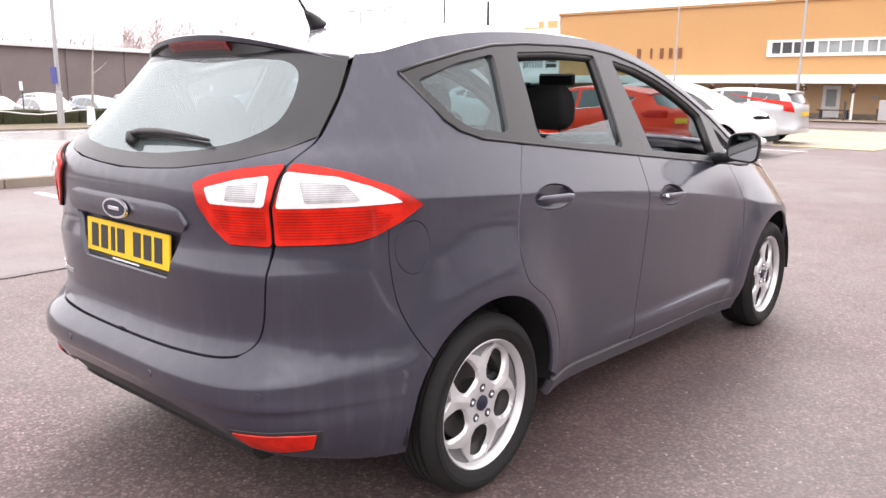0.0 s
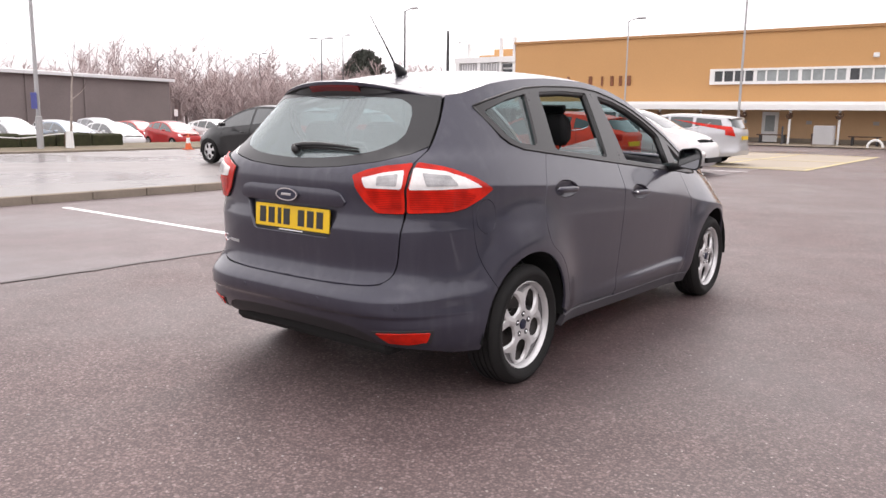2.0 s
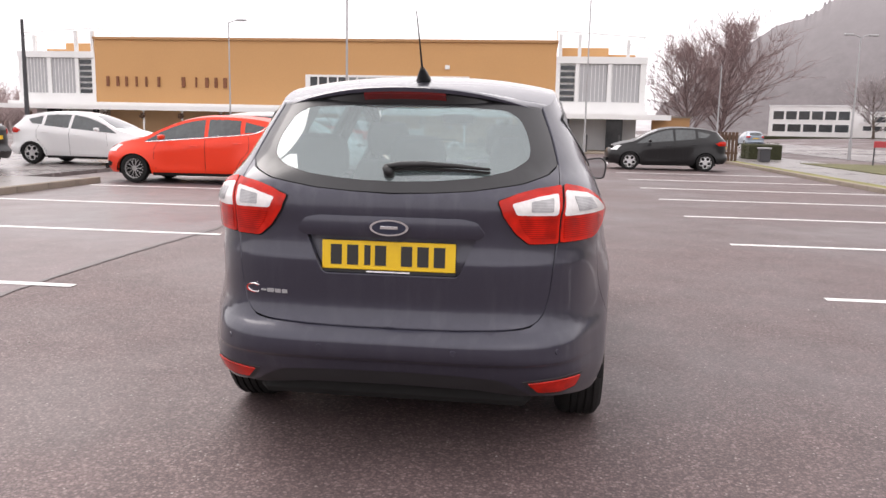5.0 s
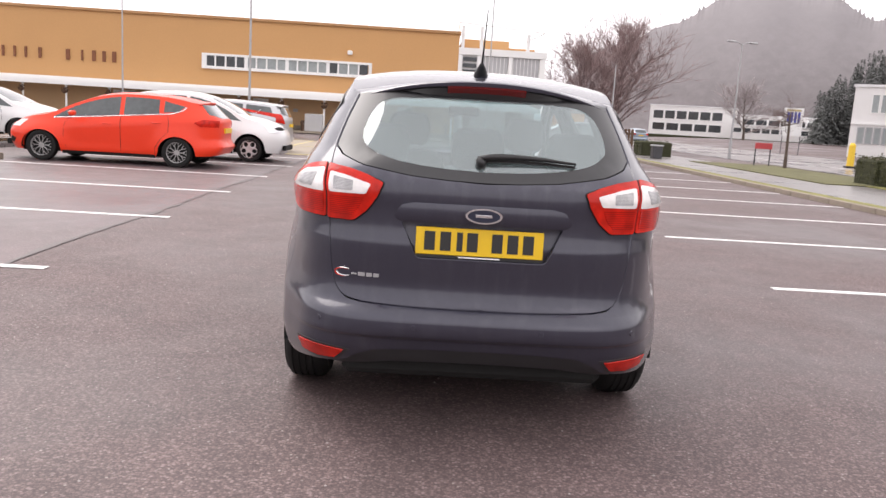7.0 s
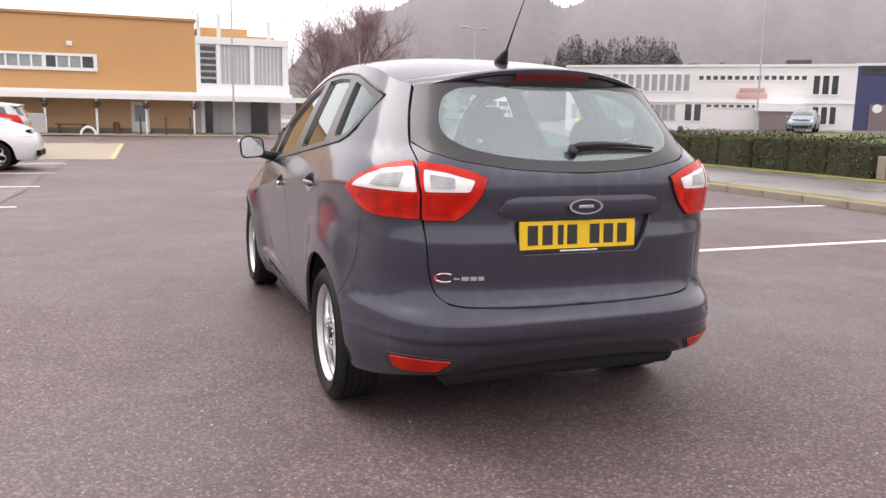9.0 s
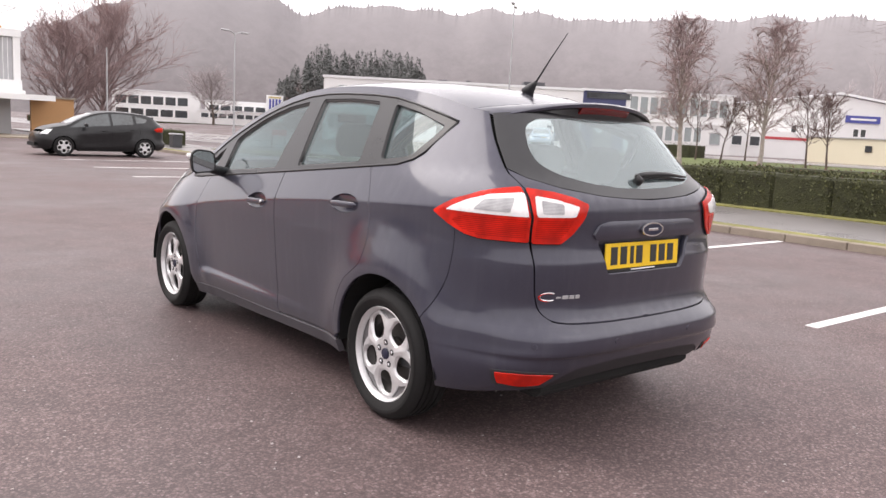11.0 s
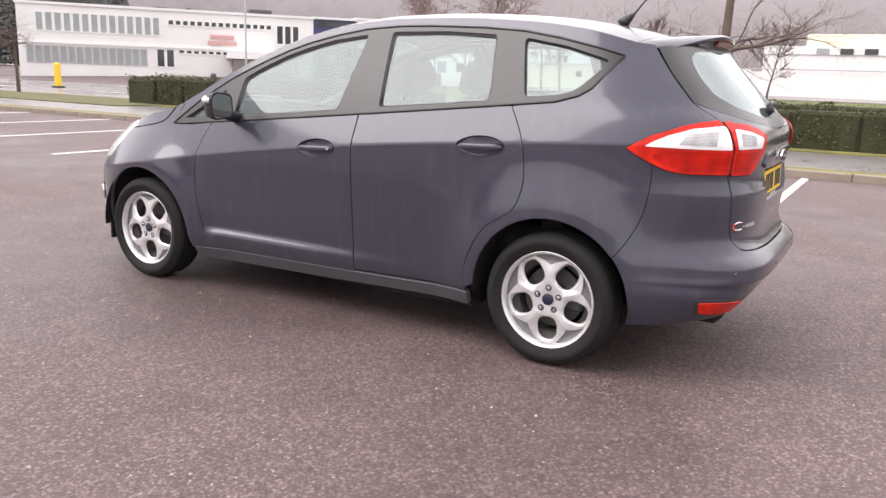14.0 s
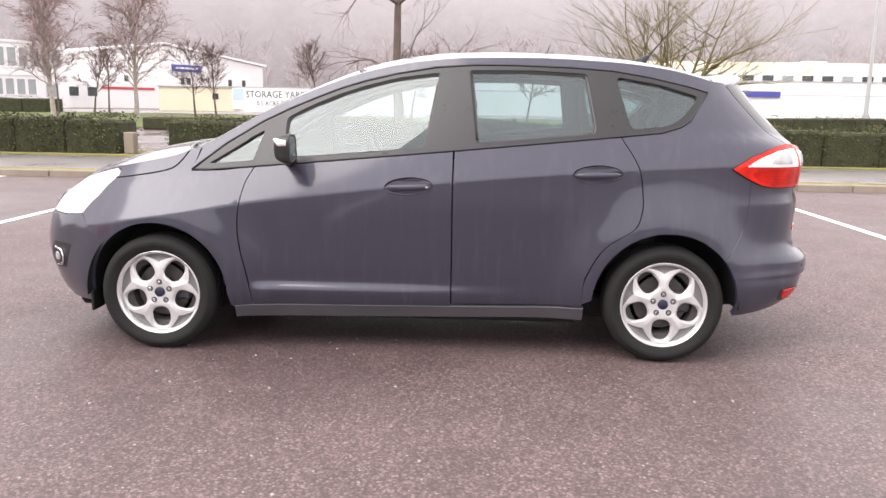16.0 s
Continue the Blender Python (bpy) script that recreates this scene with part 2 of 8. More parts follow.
PALE_BLUE = pbr("pale_blue_sign", (0.45, 0.58, 0.72), 0.5, var=0.08, scale=1, fine=10)
BLACK_SIGN = pbr("black_lettering", (0.03, 0.03, 0.035), 0.6, var=0.2, scale=2, fine=20)
FASCIA_BROWN = pbr("brown_fascia_marks", (0.2, 0.075, 0.035), 0.7, var=0.2, scale=2, fine=20)
CONE_ORANGE = pbr("cone_plastic", (0.65, 0.12, 0.03), 0.5, var=0.1, scale=5, fine=30)
YELLOW_POST = pbr("yellow_plastic", (0.75, 0.5, 0.04), 0.5, var=0.1, scale=5, fine=30)

PAINT = paint_material("slate_grey_paint", (0.038, 0.0375, 0.057), 0.3, 0.07, 0.3, 0.95)
TRIM = pbr("satin_black_trim", (0.015, 0.015, 0.016), 0.38, var=0.2, scale=6, fine=80, bump=0.05)
SATIN_GREY = pbr("dark_grey_pillar_trim", (0.017, 0.0165, 0.018), 0.3, var=0.15, scale=6, fine=80, bump=0.05)
SILL_GREY = pbr("grey_sill_plastic", (0.06, 0.057, 0.066), 0.5, var=0.15, scale=6, fine=120, bump=0.1)
PLASTIC = pbr("dark_grey_plastic", (0.024, 0.0235, 0.026), 0.55, var=0.2, scale=6, fine=120, bump=0.1)
GAP = pbr("shut_line_black", (0.006, 0.006, 0.006), 0.9, var=0.2, bump=0)
CABIN = pbr("charcoal_cabin_trim", (0.03, 0.03, 0.032), 0.8, var=0.25, scale=5, fine=120, bump=0.15)
CLOTH = pbr("charcoal_seat_cloth", (0.022, 0.022, 0.024), 0.95, var=0.3, scale=6, fine=200, bump=0.4)
HEADLINER = pbr("grey_headlining", (0.3, 0.29, 0.28), 0.95, var=0.1, scale=6, fine=150, bump=0.2)
RUBBER = pbr("tyre_rubber", (0.012, 0.0115, 0.0115), 0.75, var=0.35, scale=9, fine=90, bump=0.25)
RUBBER.node_tree.nodes["Principled BSDF"].inputs["Specular IOR Level"].default_value = 0.3
ALLOY = pbr("silver_alloy", (0.64, 0.635, 0.64), 0.36, metal=0.55, var=0.12, scale=7, fine=90, bump=0.06)
# silver pocket floors, coloured darker for the shade of the recess
POCKET_SHADE = pbr("dusty_alloy_pocket", (0.2, 0.196, 0.2), 0.5, metal=0.4, var=0.2, scale=7, fine=90, bump=0.06)
# barrel and disc coloured dark to paint the shade behind the wheel openings
BARREL = pbr("brake_dusted_barrel", (0.05, 0.046, 0.044), 0.6, metal=0.2, var=0.3, scale=9, fine=70)
DISC = pbr("brake_disc_iron", (0.075, 0.068, 0.065), 0.5, metal=0.5, var=0.3, scale=9, fine=70)
CHROME = pbr("chrome", (0.75, 0.75, 0.76), 0.12, metal=1.0, var=0.06, scale=8, fine=60, bump=0, rvar=0.05)
BADGE_BLUE = pbr("badge_blue", (0.008, 0.01, 0.03), 0.5, var=0.1, coat=0.1, bump=0)


def lens_material(name, color, ribs, depth):
    """A moulded lamp lens: fine level ribs over brighter and dimmer cells, under a clear gloss."""
    m, n, l, p = shader(name)
    tc, wv = n.new("ShaderNodeTexCoord"), n.new("ShaderNodeTexWave")
    wv.bands_direction = "Z"
    wv.inputs["Scale"].default_value, wv.inputs["Distortion"].default_value = ribs, 0.3
    l.new(tc.outputs["Object"], wv.inputs["Vector"])
    cell = noise_node(n, l, 14, 3, 0.5)
    dark = ramp(n, l, wv.outputs[0], [(0.1, (1 - depth,) * 3), (0.75, (1, 1, 1))])
    glow = ramp(n, l, cell.outputs[0], [(0.34, tone(color, 0.72)), (0.52, color), (0.68, tone(color, 1.25))])
    k = n.new("ShaderNodeMixRGB")
    k.blend_type, k.inputs[0].default_value = "MULTIPLY", 1
    l.new(glow, k.inputs[1]), l.new(dark, k.inputs[2]), l.new(k.outputs[0], p.inputs["Base Color"])
    p.inputs["Roughness"].default_value, p.inputs["Specular IOR Level"].default_value = 0.25, 0.2
    p.inputs["Coat Weight"].default_value, p.inputs["Coat Roughness"].default_value = 0.25, 0.03
    b = n.new("ShaderNodeBump")
    b.inputs["Strength"].default_value, b.inputs["Distance"].default_value = 0.12, 0.001
    l.new(wv.outputs[0], b.inputs["Height"]), l.new(b.outputs[0], p.inputs["Normal"])
    return m


LAMP_RED = lens_material("red_lamp_lens", (0.56, 0.014, 0.005), 60, 0.06)
LAMP_DEEP = lens_material("deep_red_lamp_cells", (0.56, 0.011, 0.003), 40, 0.45)
LAMP_DARK = pbr("dark_red_lamp", (0.13, 0.004, 0.004), 0.25, var=0.15, scale=9, fine=60, bump=0.06, coat=0.3)
LAMP_GREY = lens_material("grey_lamp_reflector", (0.5, 0.5, 0.51), 55, 0.35)
LAMP_WHITE = pbr("clear_lamp_lens", (0.82, 0.8, 0.79), 0.14, var=0.16, scale=14, fine=70, bump=0.15, coat=1.0, rvar=0.05)
HEADLAMP = pbr("headlamp_lens", (0.8, 0.81, 0.82), 0.1, var=0.12, scale=9, fine=50, bump=0.05, coat=1.0, rvar=0.04)
PLATE_YELLOW = pbr("yellow_number_plate", (0.78, 0.5, 0.012), 0.4, var=0.06, scale=8, fine=50, bump=0)
PLATE_BLACK = pbr("plate_characters", (0.02, 0.02, 0.02), 0.5, var=0.1, bump=0)
GLASS = glass_material("car_glass", (0.32, 0.45, 0.46), 0.07, 0.05)
REAR_GLASS = glass_material("rear_screen_glass", (0.62, 0.75, 0.76), 0.16, 0.15)
FRIT = pbr("black_glass_border", (0.012, 0.012, 0.014), 0.3, var=0.2, scale=5, fine=60, bump=0, coat=0.25, rvar=0.05)
MIRROR = pbr("mirror_glass", (0.6, 0.61, 0.62), 0.02, metal=1.0, var=0.02, bump=0, rvar=0.01)
OTHER_GLASS = pbr("tinted_car_glass", (0.04, 0.048, 0.05), 0.05, var=0.5, scale=2, fine=9, bump=0, coat=1.0, rvar=0.03)


# ---- building tools ----
class Mesh:
    """Collects vertices and faces of one part."""

    def __init__(self):
        self.v, self.f = [], []

    def add(self, verts, faces):
        k = len(self.v)
        self.v += [tuple(p) for p in verts]
        self.f += [tuple(i + k for i in f) for f in faces]
        return self

    def box(self, x0, x1, y0, y1, z0, z1, c=0.0, m=None):
        """A box with its edges cut off by c."""
        if c <= 0:
            vs = [(x, y, z) for x in (x0, x1) for y in (y0, y1) for z in (z0, z1)]
            fs = [(0, 1, 3, 2), (4, 6, 7, 5), (0, 4, 5, 1), (2, 3, 7, 6), (0, 2, 6, 4), (1, 5, 7, 3)]
        else:
            lo, hi = (x0, y0, z0), (x1, y1, z1)
            vs, at = [], {}
            for i in (0, 1):
                for j in (0, 1):
                    for k in (0, 1):
                        s = (i, j, k)
                        for a in range(3):
                            p = [hi[b] - c if s[b] else lo[b] + c for b in range(3)]
                            p[a] = hi[a] if s[a] else lo[a]
                            at[s, a] = len(vs)
                            vs.append(tuple(p))
            fs = []
            for a in range(3):
                b, d = (a + 1) % 3, (a + 2) % 3
                for side in (0, 1):
                    q = []
                    for u, w in ((0, 0), (1, 0), (1, 1), (0, 1)):
                        s = [0, 0, 0]
                        s[a], s[b], s[d] = side, u, w
                        q.append(at[tuple(s), a])
                    fs.append(tuple(q) if side else tuple(q[::-1]))
                for u in (0, 1):
                    for w in (0, 1):
                        s0, s1 = [0, 0, 0], [0, 0, 0]
                        s0[b] = s1[b] = u
                        s0[d] = s1[d] = w
                        s1[a] = 1
                        q = (at[tuple(s0), b], at[tuple(s1), b], at[tuple(s1), d], at[tuple(s0), d])
                        fs.append(q if u != w else q[::-1])
            for s in [(i, j, k) for i in (0, 1) for j in (0, 1) for k in (0, 1)]:
                q = (at[s, 0], at[s, 1], at[s, 2])
                fs.append(q if sum(s) % 2 else q[::-1])
        if m is not None:
            vs = [tuple(m @ Vector(p)) for p in vs]
        return self.add(vs, fs)

    def tube(self, path, radii, n=8, caps=True):
        """A tube through the points of path with a radius at each."""
        pts = [Vector(p) for p in path]
        if not hasattr(radii, "__len__"):
            radii = [radii] * len(pts)
        rings, ref = [], None
        for i, p in enumerate(pts):
            t = (pts[min(i + 1, len(pts) - 1)] - pts[max(i - 1, 0)]).normalized()
            if ref is None:
                ref = t.orthogonal().normalized()
            a = (ref - t * ref.dot(t)).normalized()
            ref = a
            b = t.cross(a)
            rings.append([p + (a * math.cos(2 * math.pi * k / n) + b * math.sin(2 * math.pi * k / n)) * radii[i] for k in range(n)])
        vs = [q for r in rings for q in r]
        fs = [(i * n + k, i * n + (k + 1) % n, (i + 1) * n + (k + 1) % n, (i + 1) * n + k) for i in range(len(pts) - 1) for k in range(n)]
        if caps:
            fs += [tuple(range(n))[::-1], tuple((len(pts) - 1) * n + k for k in range(n))]
        return self.add(vs, fs)

    def lathe(self, prof, n=48, m=None, closed=False):
        """Turns a profile of (radius, along) round the x axis."""
        vs = [(h, r * math.cos(2 * math.pi * k / n), r * math.sin(2 * math.pi * k / n)) for r, h in prof for k in range(n)]
        rows = len(prof)
        fs = [(i * n + k, ((i + 1) % rows) * n + k, ((i + 1) % rows) * n + (k + 1) % n, i * n + (k + 1) % n)
              for i in range(rows if closed else rows - 1) for k in range(n)]
        if m is not None:
            vs = [tuple(m @ Vector(p)) for p in vs]
        return self.add(vs, fs)

    def prism(self, poly, z0, z1, m=None):
        """An upright prism on a plan polygon, or laid elsewhere by m."""
        n = len(poly)
        vs = [(x, y, z0) for x, y in poly] + [(x, y, z1) for x, y in poly]
        fs = [tuple(range(n))[::-1], tuple(range(n, 2 * n))] + [(k, (k + 1) % n, n + (k + 1) % n, n + k) for k in range(n)]
        if m is not None:
            vs = [tuple(m @ Vector(p)) for p in vs]
        return self.add(vs, fs)


def link(name, md, material, parent=None, label="", smooth=False, normals=None, angle=None):
    me = bpy.data.meshes.new(name)
    me.from_pydata(md.v, [], md.f)
    if material is not None:
        me.materials.append(material)
    if smooth:
        me.polygons.foreach_set("use_smooth", [True] * len(me.polygons))
        if angle:
            me.set_sharp_from_angle(angle=radians(angle))
    if normals is not None:
        me.normals_split_custom_set_from_vertices(normals)
    me.update()
    ob = new(name, me)
    ob.parent = parent
    if label:
        ob["label"] = label
    return ob


def part(name, md, material, parent, label="", smooth=False, angle=None):
    return link(name, md, material, parent, label, smooth, None, angle)


def thing(name, label, category, m=None, group="", kind=""):
    """An Empty at the base of a thing, which parents its parts."""
    ob = new(name)
    ob.empty_display_size = 0.2
    if m is not None:
        ob.matrix_basis = m
    return tagged(ob, label, category, group, kind)


def structure(name, md, material, label, category, smooth=False):
    return tagged(link(name, md, material, None, label, smooth), label, category, "", "structure")


def curve1(xs, ys):
    """A smooth function through a few knots."""
    xs, ys = np.array(xs, float), np.array(ys, float)
    d = np.diff(ys) / np.diff(xs)
    sl = np.concatenate(([d[0]], np.where(d[1:] * d[:-1] > 0, 2 * d[1:] * d[:-1] / (d[1:] + d[:-1] + 1e-12), 0), [d[-1]]))

    def value(x):
        x = np.clip(x, xs[0], xs[-1])
        i = np.clip(np.searchsorted(xs, x) - 1, 0, len(xs) - 2)
        h = xs[i + 1] - xs[i]
        t = (x - xs[i]) / h
        return ((2 * t**3 - 3 * t**2 + 1) * ys[i] + (t**3 - 2 * t**2 + t) * h * sl[i] + (3 * t**2 - 2 * t**3) * ys[i + 1] + (t**3 - t**2) * h * sl[i + 1])
    return value


def inside(poly, p):
    x, y = p
    odd = False
    for (x0, y0), (x1, y1) in zip(poly, poly[1:] + poly[:1]):
        if (y0 > y) != (y1 > y) and x < (x1 - x0) * (y - y0) / (y1 - y0) + x0:
            odd = not odd
    return odd


def dense(poly, step):
    out = []
    for (x0, y0), (x1, y1) in zip(poly, poly[1:] + poly[:1]):
        k = max(1, math.ceil(math.hypot(x1 - x0, y1 - y0) / step))
        out += [(x0 + (x1 - x0) * i / k, y0 + (y1 - y0) * i / k) for i in range(k)]
    return out


def rounded(poly, r, n=5):
    """The polygon with its corners rounded off by about r."""
    out = []
    for i, b in enumerate(poly):
        a, c = poly[i - 1], poly[(i + 1) % len(poly)]
        b, a, c = Vector(b), Vector(a), Vector(c)
        p = b + (a - b).normalized() * min(r, (a - b).length * 0.45)
        q = b + (c - b).normalized() * min(r, (c - b).length * 0.45)
        for k in range(n + 1):
            t = k / n
            out.append(tuple(p * (1 - t) ** 2 + b * 2 * t * (1 - t) + q * t**2))
    return out


def within(poly, pts):
    """Which of many points lie inside a polygon."""
    q, odd = np.asarray(pts, float), np.zeros(len(pts), bool)
    for (x0, y0), (x1, y1) in zip(poly, poly[1:] + poly[:1]):
        if y0 != y1:
            odd ^= ((y0 > q[:, 1]) != (y1 > q[:, 1])) & (q[:, 0] < (x1 - x0) * (q[:, 1] - y0) / (y1 - y0) + x0)
    return odd


def fill(poly, step, holes=(), lines=()):
    """Triangles of a polygon with holes, on an even grid of points and along the lines given."""
    from mathutils.geometry import delaunay_2d_cdt
    rings = [dense(list(poly), step)] + [dense(list(h), step * 0.6) for h in holes]

    def free(q):
        ok = within(rings[0], q)
        for h in rings[1:]:
            ok &= ~within(h, q)
        return ok

    def away(q, border, d):
        return np.array([((border - k) ** 2).sum(1).min() > d * d for k in np.asarray(q, float)])
    pts, edges = [], []
    for ring in rings:
        k = len(pts)
        pts += ring
        edges += [(k + i, k + (i + 1) % len(ring)) for i in range(len(ring))]
    border = np.array(pts)
    for ln in lines:
        last = None
        for p, ok in zip(ln, free(ln) & away(ln, border, 0.3 * step)):
            if ok:
                pts.append(p)
                if last is not None:
                    edges.append((last, len(pts) - 1))
                last = len(pts) - 1
            else:
                last = None
    border = np.array(pts)
    lo, hi = border.min(0), border.max(0)
    nx, ny = max(1, int((hi[0] - lo[0]) / step)), max(1, int((hi[1] - lo[1]) / step))
    grid = [(lo[0] + (i + 0.5) * step, lo[1] + (j + 0.5 * (i % 2)) * step) for i in range(nx + 1) for j in range(ny + 1)]
    grid = [q for q, ok in zip(grid, free(grid)) if ok]
    if grid:
        pts += [q for q, ok in zip(grid, away(grid, border, 0.45 * step)) if ok]
    vs, es, fs, *_ = delaunay_2d_cdt([Vector(q) for q in pts], edges, [], 0, 1e-6)
    vs = [tuple(q) for q in vs]
    mid = [(sum(vs[i][0] for i in f) / 3, sum(vs[i][1] for i in f) / 3) for f in fs]
    keep = []
    for f, ok in zip(fs, free(mid)):
        if ok:
            a, b, d = (vs[i] for i in f)
            ccw = (b[0] - a[0]) * (d[1] - a[1]) - (b[1] - a[1]) * (d[0] - a[0]) > 0
            keep.append(tuple(f) if ccw else tuple(f)[::-1])
    return vs, keep


def sheet(poly, place, step, off=0.0, depth=0.012, holes=(), data=None, lines=()):
    """Lays a filled polygon on a surface: place(a, b) gives a point and its outward normal. Its border is turned in by depth."""
    vs, fs = fill(poly, step, holes, lines)
    md, nn = (Mesh(), []) if data is None else data
    k = len(md.v)
    pos, nor = zip(*(place(a, b) for a, b in vs))
    md.v += [tuple(p + n * off) for p, n in zip(pos, nor)]
    nn += [tuple(n) for n in nor]
    md.f += [tuple(k + i for i in f) for f in fs]
    if depth:
        count = {}
        for f in fs:
            for a, b in zip(f, f[1:] + f[:1]):
                count[a, b] = 1
        for a, b in list(count):
            if (b, a) not in count:
                j = len(md.v)
                pa, pb, na, nb = pos[a], pos[b], nor[a], nor[b]
                side = (pb - pa).cross(na)
                side = side.normalized() if side.length > 1e-9 else na
                md.v += [tuple(pa + na * off), tuple(pb + nb * off), tuple(pb + nb * (off - depth)), tuple(pa + na * (off - depth))]
                nn += [tuple((side + na).normalized()), tuple((side + nb).normalized()), tuple(side), tuple(side)]
                md.f.append((j + 3, j + 2, j + 1, j))
    return md, nn


def panel(name, poly, place, material, parent, step=0.04, off=0.0, depth=0.012, holes=(), label="", lines=()):
    md, nn = sheet(poly, place, step, off, depth, holes, None, lines)
    return link(name, md, material, parent, label, True, nn)


# ---- ground ----
def smooth(a, b, x):
    t = min(1, max(0, (x - a) / (b - a)))
    return t * t * (3 - 2 * t)


def rise(x, y):
    """The height of the ground: level at the car park, climbing gently east of the road, a little lower in the far car park."""
    if x > 18:
        return 0.8 * smooth(18, 50, x)
    return -0.65 * smooth(25.5, 34, -x) * (1 - smooth(34, 46, y))


def patch(name, x0, x1, y0, y1, dz, material, label, category, thick=0.0, cell=3.0):
    """A strip of surface that follows the ground at dz above it."""
    xs = np.linspace(x0, x1, max(2, int((x1 - x0) / cell) + 1))
    ys = np.linspace(y0, y1, max(2, int((y1 - y0) / (cell * 4)) + 1))
    m = Mesh()
    m.v += [(x, y, rise(x, y) + dz) for x in xs for y in ys]
    n = len(ys)
    m.f += [(i * n + j, (i + 1) * n + j, (i + 1) * n + j + 1, i * n + j + 1) for i in range(len(xs) - 1) for j in range(n - 1)]
    if thick:
        k = len(m.v)
        ring = [(x0, y0), (x1, y0), (x1, y1), (x0, y1)]
        for x, y in ring:
            m.v += [(x, y, rise(x, y) + dz), (x, y, rise(x, y) + dz - thick)]
        for i in range(4):
            a, b = k + 2 * i, k + 2 * ((i + 1) % 4)
            m.f.append((a + 1, b + 1, b, a))
    return structure(name, m, material, label, category)


m = Mesh()
xs = [-900, -400, -150, -60, -46] + [-36 + 2 * k for k in range(7)] + [0, 18] + [20 + 4 * k for k in range(12)] + [80, 150, 400, 900]
ys = [-900, -300, -100, 0] + [32 + 4 * k for k in range(5)] + [100, 300, 900]
m.v += [(x, y, rise(x, y)) for x in xs for y in ys]
n = len(ys)
m.f += [(i * n + j, (i + 1) * n + j, (i + 1) * n + j + 1, i * n + j + 1) for i in range(len(xs) - 1) for j in range(n - 1)]
structure("ground", m, ASPHALT, "worn damp reddish tarmac of a car park", "ground")

# east side: kerb, footway, verges, road
patch("pavement_east", 8.72, 12.8, -40, 60, 0.10, PAVING, "wet grey footway beside the car park", "footway", 0.12)
patch("verge_kerbside", 8.70, 9.05, -40, 32, 0.115, MOSS, "mossy strip along the kerb", "verge", 0.05)
patch("verge_hedge", 12.6, 14.6, -40, 21, 0.125, MOSS, "mossy earth under a hedge", "verge", 0.05)
patch("grass_island", 11.4, 15.2, 18.8, 31, 0.13, GRASS_DULL, "short wet grass island beside the footway", "grass", 0.1)
patch("path_east", 15.0, 16.6, -60, 18, 0.03, BEIGE_PAVING, "pale path behind a hedge", "path")
patch("road_east", 17.0, 27.0, -150, 260, 0.02, WET_ROAD, "wet main road reflecting the sky", "road")
patch("grass_east", 29.0, 41.0, -150, 40, 0.03, GRASS, "bright green grass verge beyond the road", "grass")
patch("road_far", 42.0, 48.0, -150, 60, 0.02, WET_ROAD, "pale wet service road before the works", "road")
# west side: raised footway and wet road
patch("pavement_west", -10.5, -8.83, -60, 12.0, 0.10, PAVING, "wet brown footway beside a road", "footway", 0.12)
patch("road_west", -20.9, -10.5, -80, 60, 0.092, WET_ROAD, "wet road shining under the sky", "road", 0.1)
patch("verge_west", -25.8, -21.15, -80, 17.5, 0.14, VERGE_BROWN, "rough brown grass verge with low planting", "verge", 0.14)
patch("bay_surface", -8.71, -3.52, -30, 40.0, 0.003, BAY_ASPHALT, "smoother grey damp tarmac of the parking bays", "parking bay")
patch("disabled_bay", -8.2, -2.35, 19.5, 31.0, 0.010, BEIGE_PAVING, "worn yellowish marked bay surface", "parking bay")
patch("forecourt", -30.0, 7.0, 40.5, 46.4, 0.06, BEIGE_PAVING, "paved walk under the canopy of a hall", "paving", 0.08)


def tar_seam(x, y0, y1):
    """The dark ragged joint between two sheets of tarmac."""
    rnd, md, n = random.Random(9), Mesh(), 120
    for i in range(n + 1):
        y = y0 + (y1 - y0) * i / n
        c, w = x + 0.03 * math.sin(y * 1.3) + rnd.uniform(-0.015, 0.015), rnd.uniform(0.012, 0.05)
        md.v += [(c - w, y, 0.0072), (c + w, y, 0.0072)]
    md.f += [(2 * i, 2 * i + 1, 2 * i + 3, 2 * i + 2) for i in range(n)]
    structure("tar_seam", md, TAR, "dark ragged joint between two sheets of tarmac", "tarmac joint")


tar_seam(-3.52, -8, 19)


def kerb(name, x0, x1, y0, y1, z1, label):
    """A run of kerbstones, each one a piece of its own."""
    k = new(name)
    tagged(k, label, "kerb", "", "structure")
    along = y1 - y0 > x1 - x0
    n = int((y1 - y0 if along else x1 - x0) / 0.915)
    stone = None
    for i in range(n):
        if stone is None:
            s = part("kerbstone", Mesh().box(0, x1 - x0 if along else 0.905, 0, 0.905 if along else y1 - y0, -0.05, z1, 0.012), KERB, k)
            stone = s.data
        else:
            s = new("kerbstone", stone)
            s.parent = k
        s.location = (x0, y0 + i * 0.915, 0) if along else (x0 + i * 0.915, y0, 0)


kerb("kerb_east", 8.56, 8.70, -30, 33, 0.115, "worn concrete kerb along the footway")
kerb("kerb_west", -8.83, -8.70, -30, 12.5, 0.13, "stained concrete kerb along the road")
kerb("kerb_far_west", -21.15, -21.0, -15, 17.5, 0.15, "concrete kerb of a grass verge")


def bay_line(x0, x1, y, material=LINE, w=0.1, label="worn white bay marking on tarmac", turn=0.0, z=0.0005):
    md = Mesh()
    md.box(0, x1 - x0, -w / 2, w / 2, 0.0, 0.0045)
    ob = tagged(link("bay_line", md, material, None, label), label, "road marking", "parking bay lines", "structure")
    ob.matrix_basis = pose(x0, y, z, 0, 0, turn)
    return ob


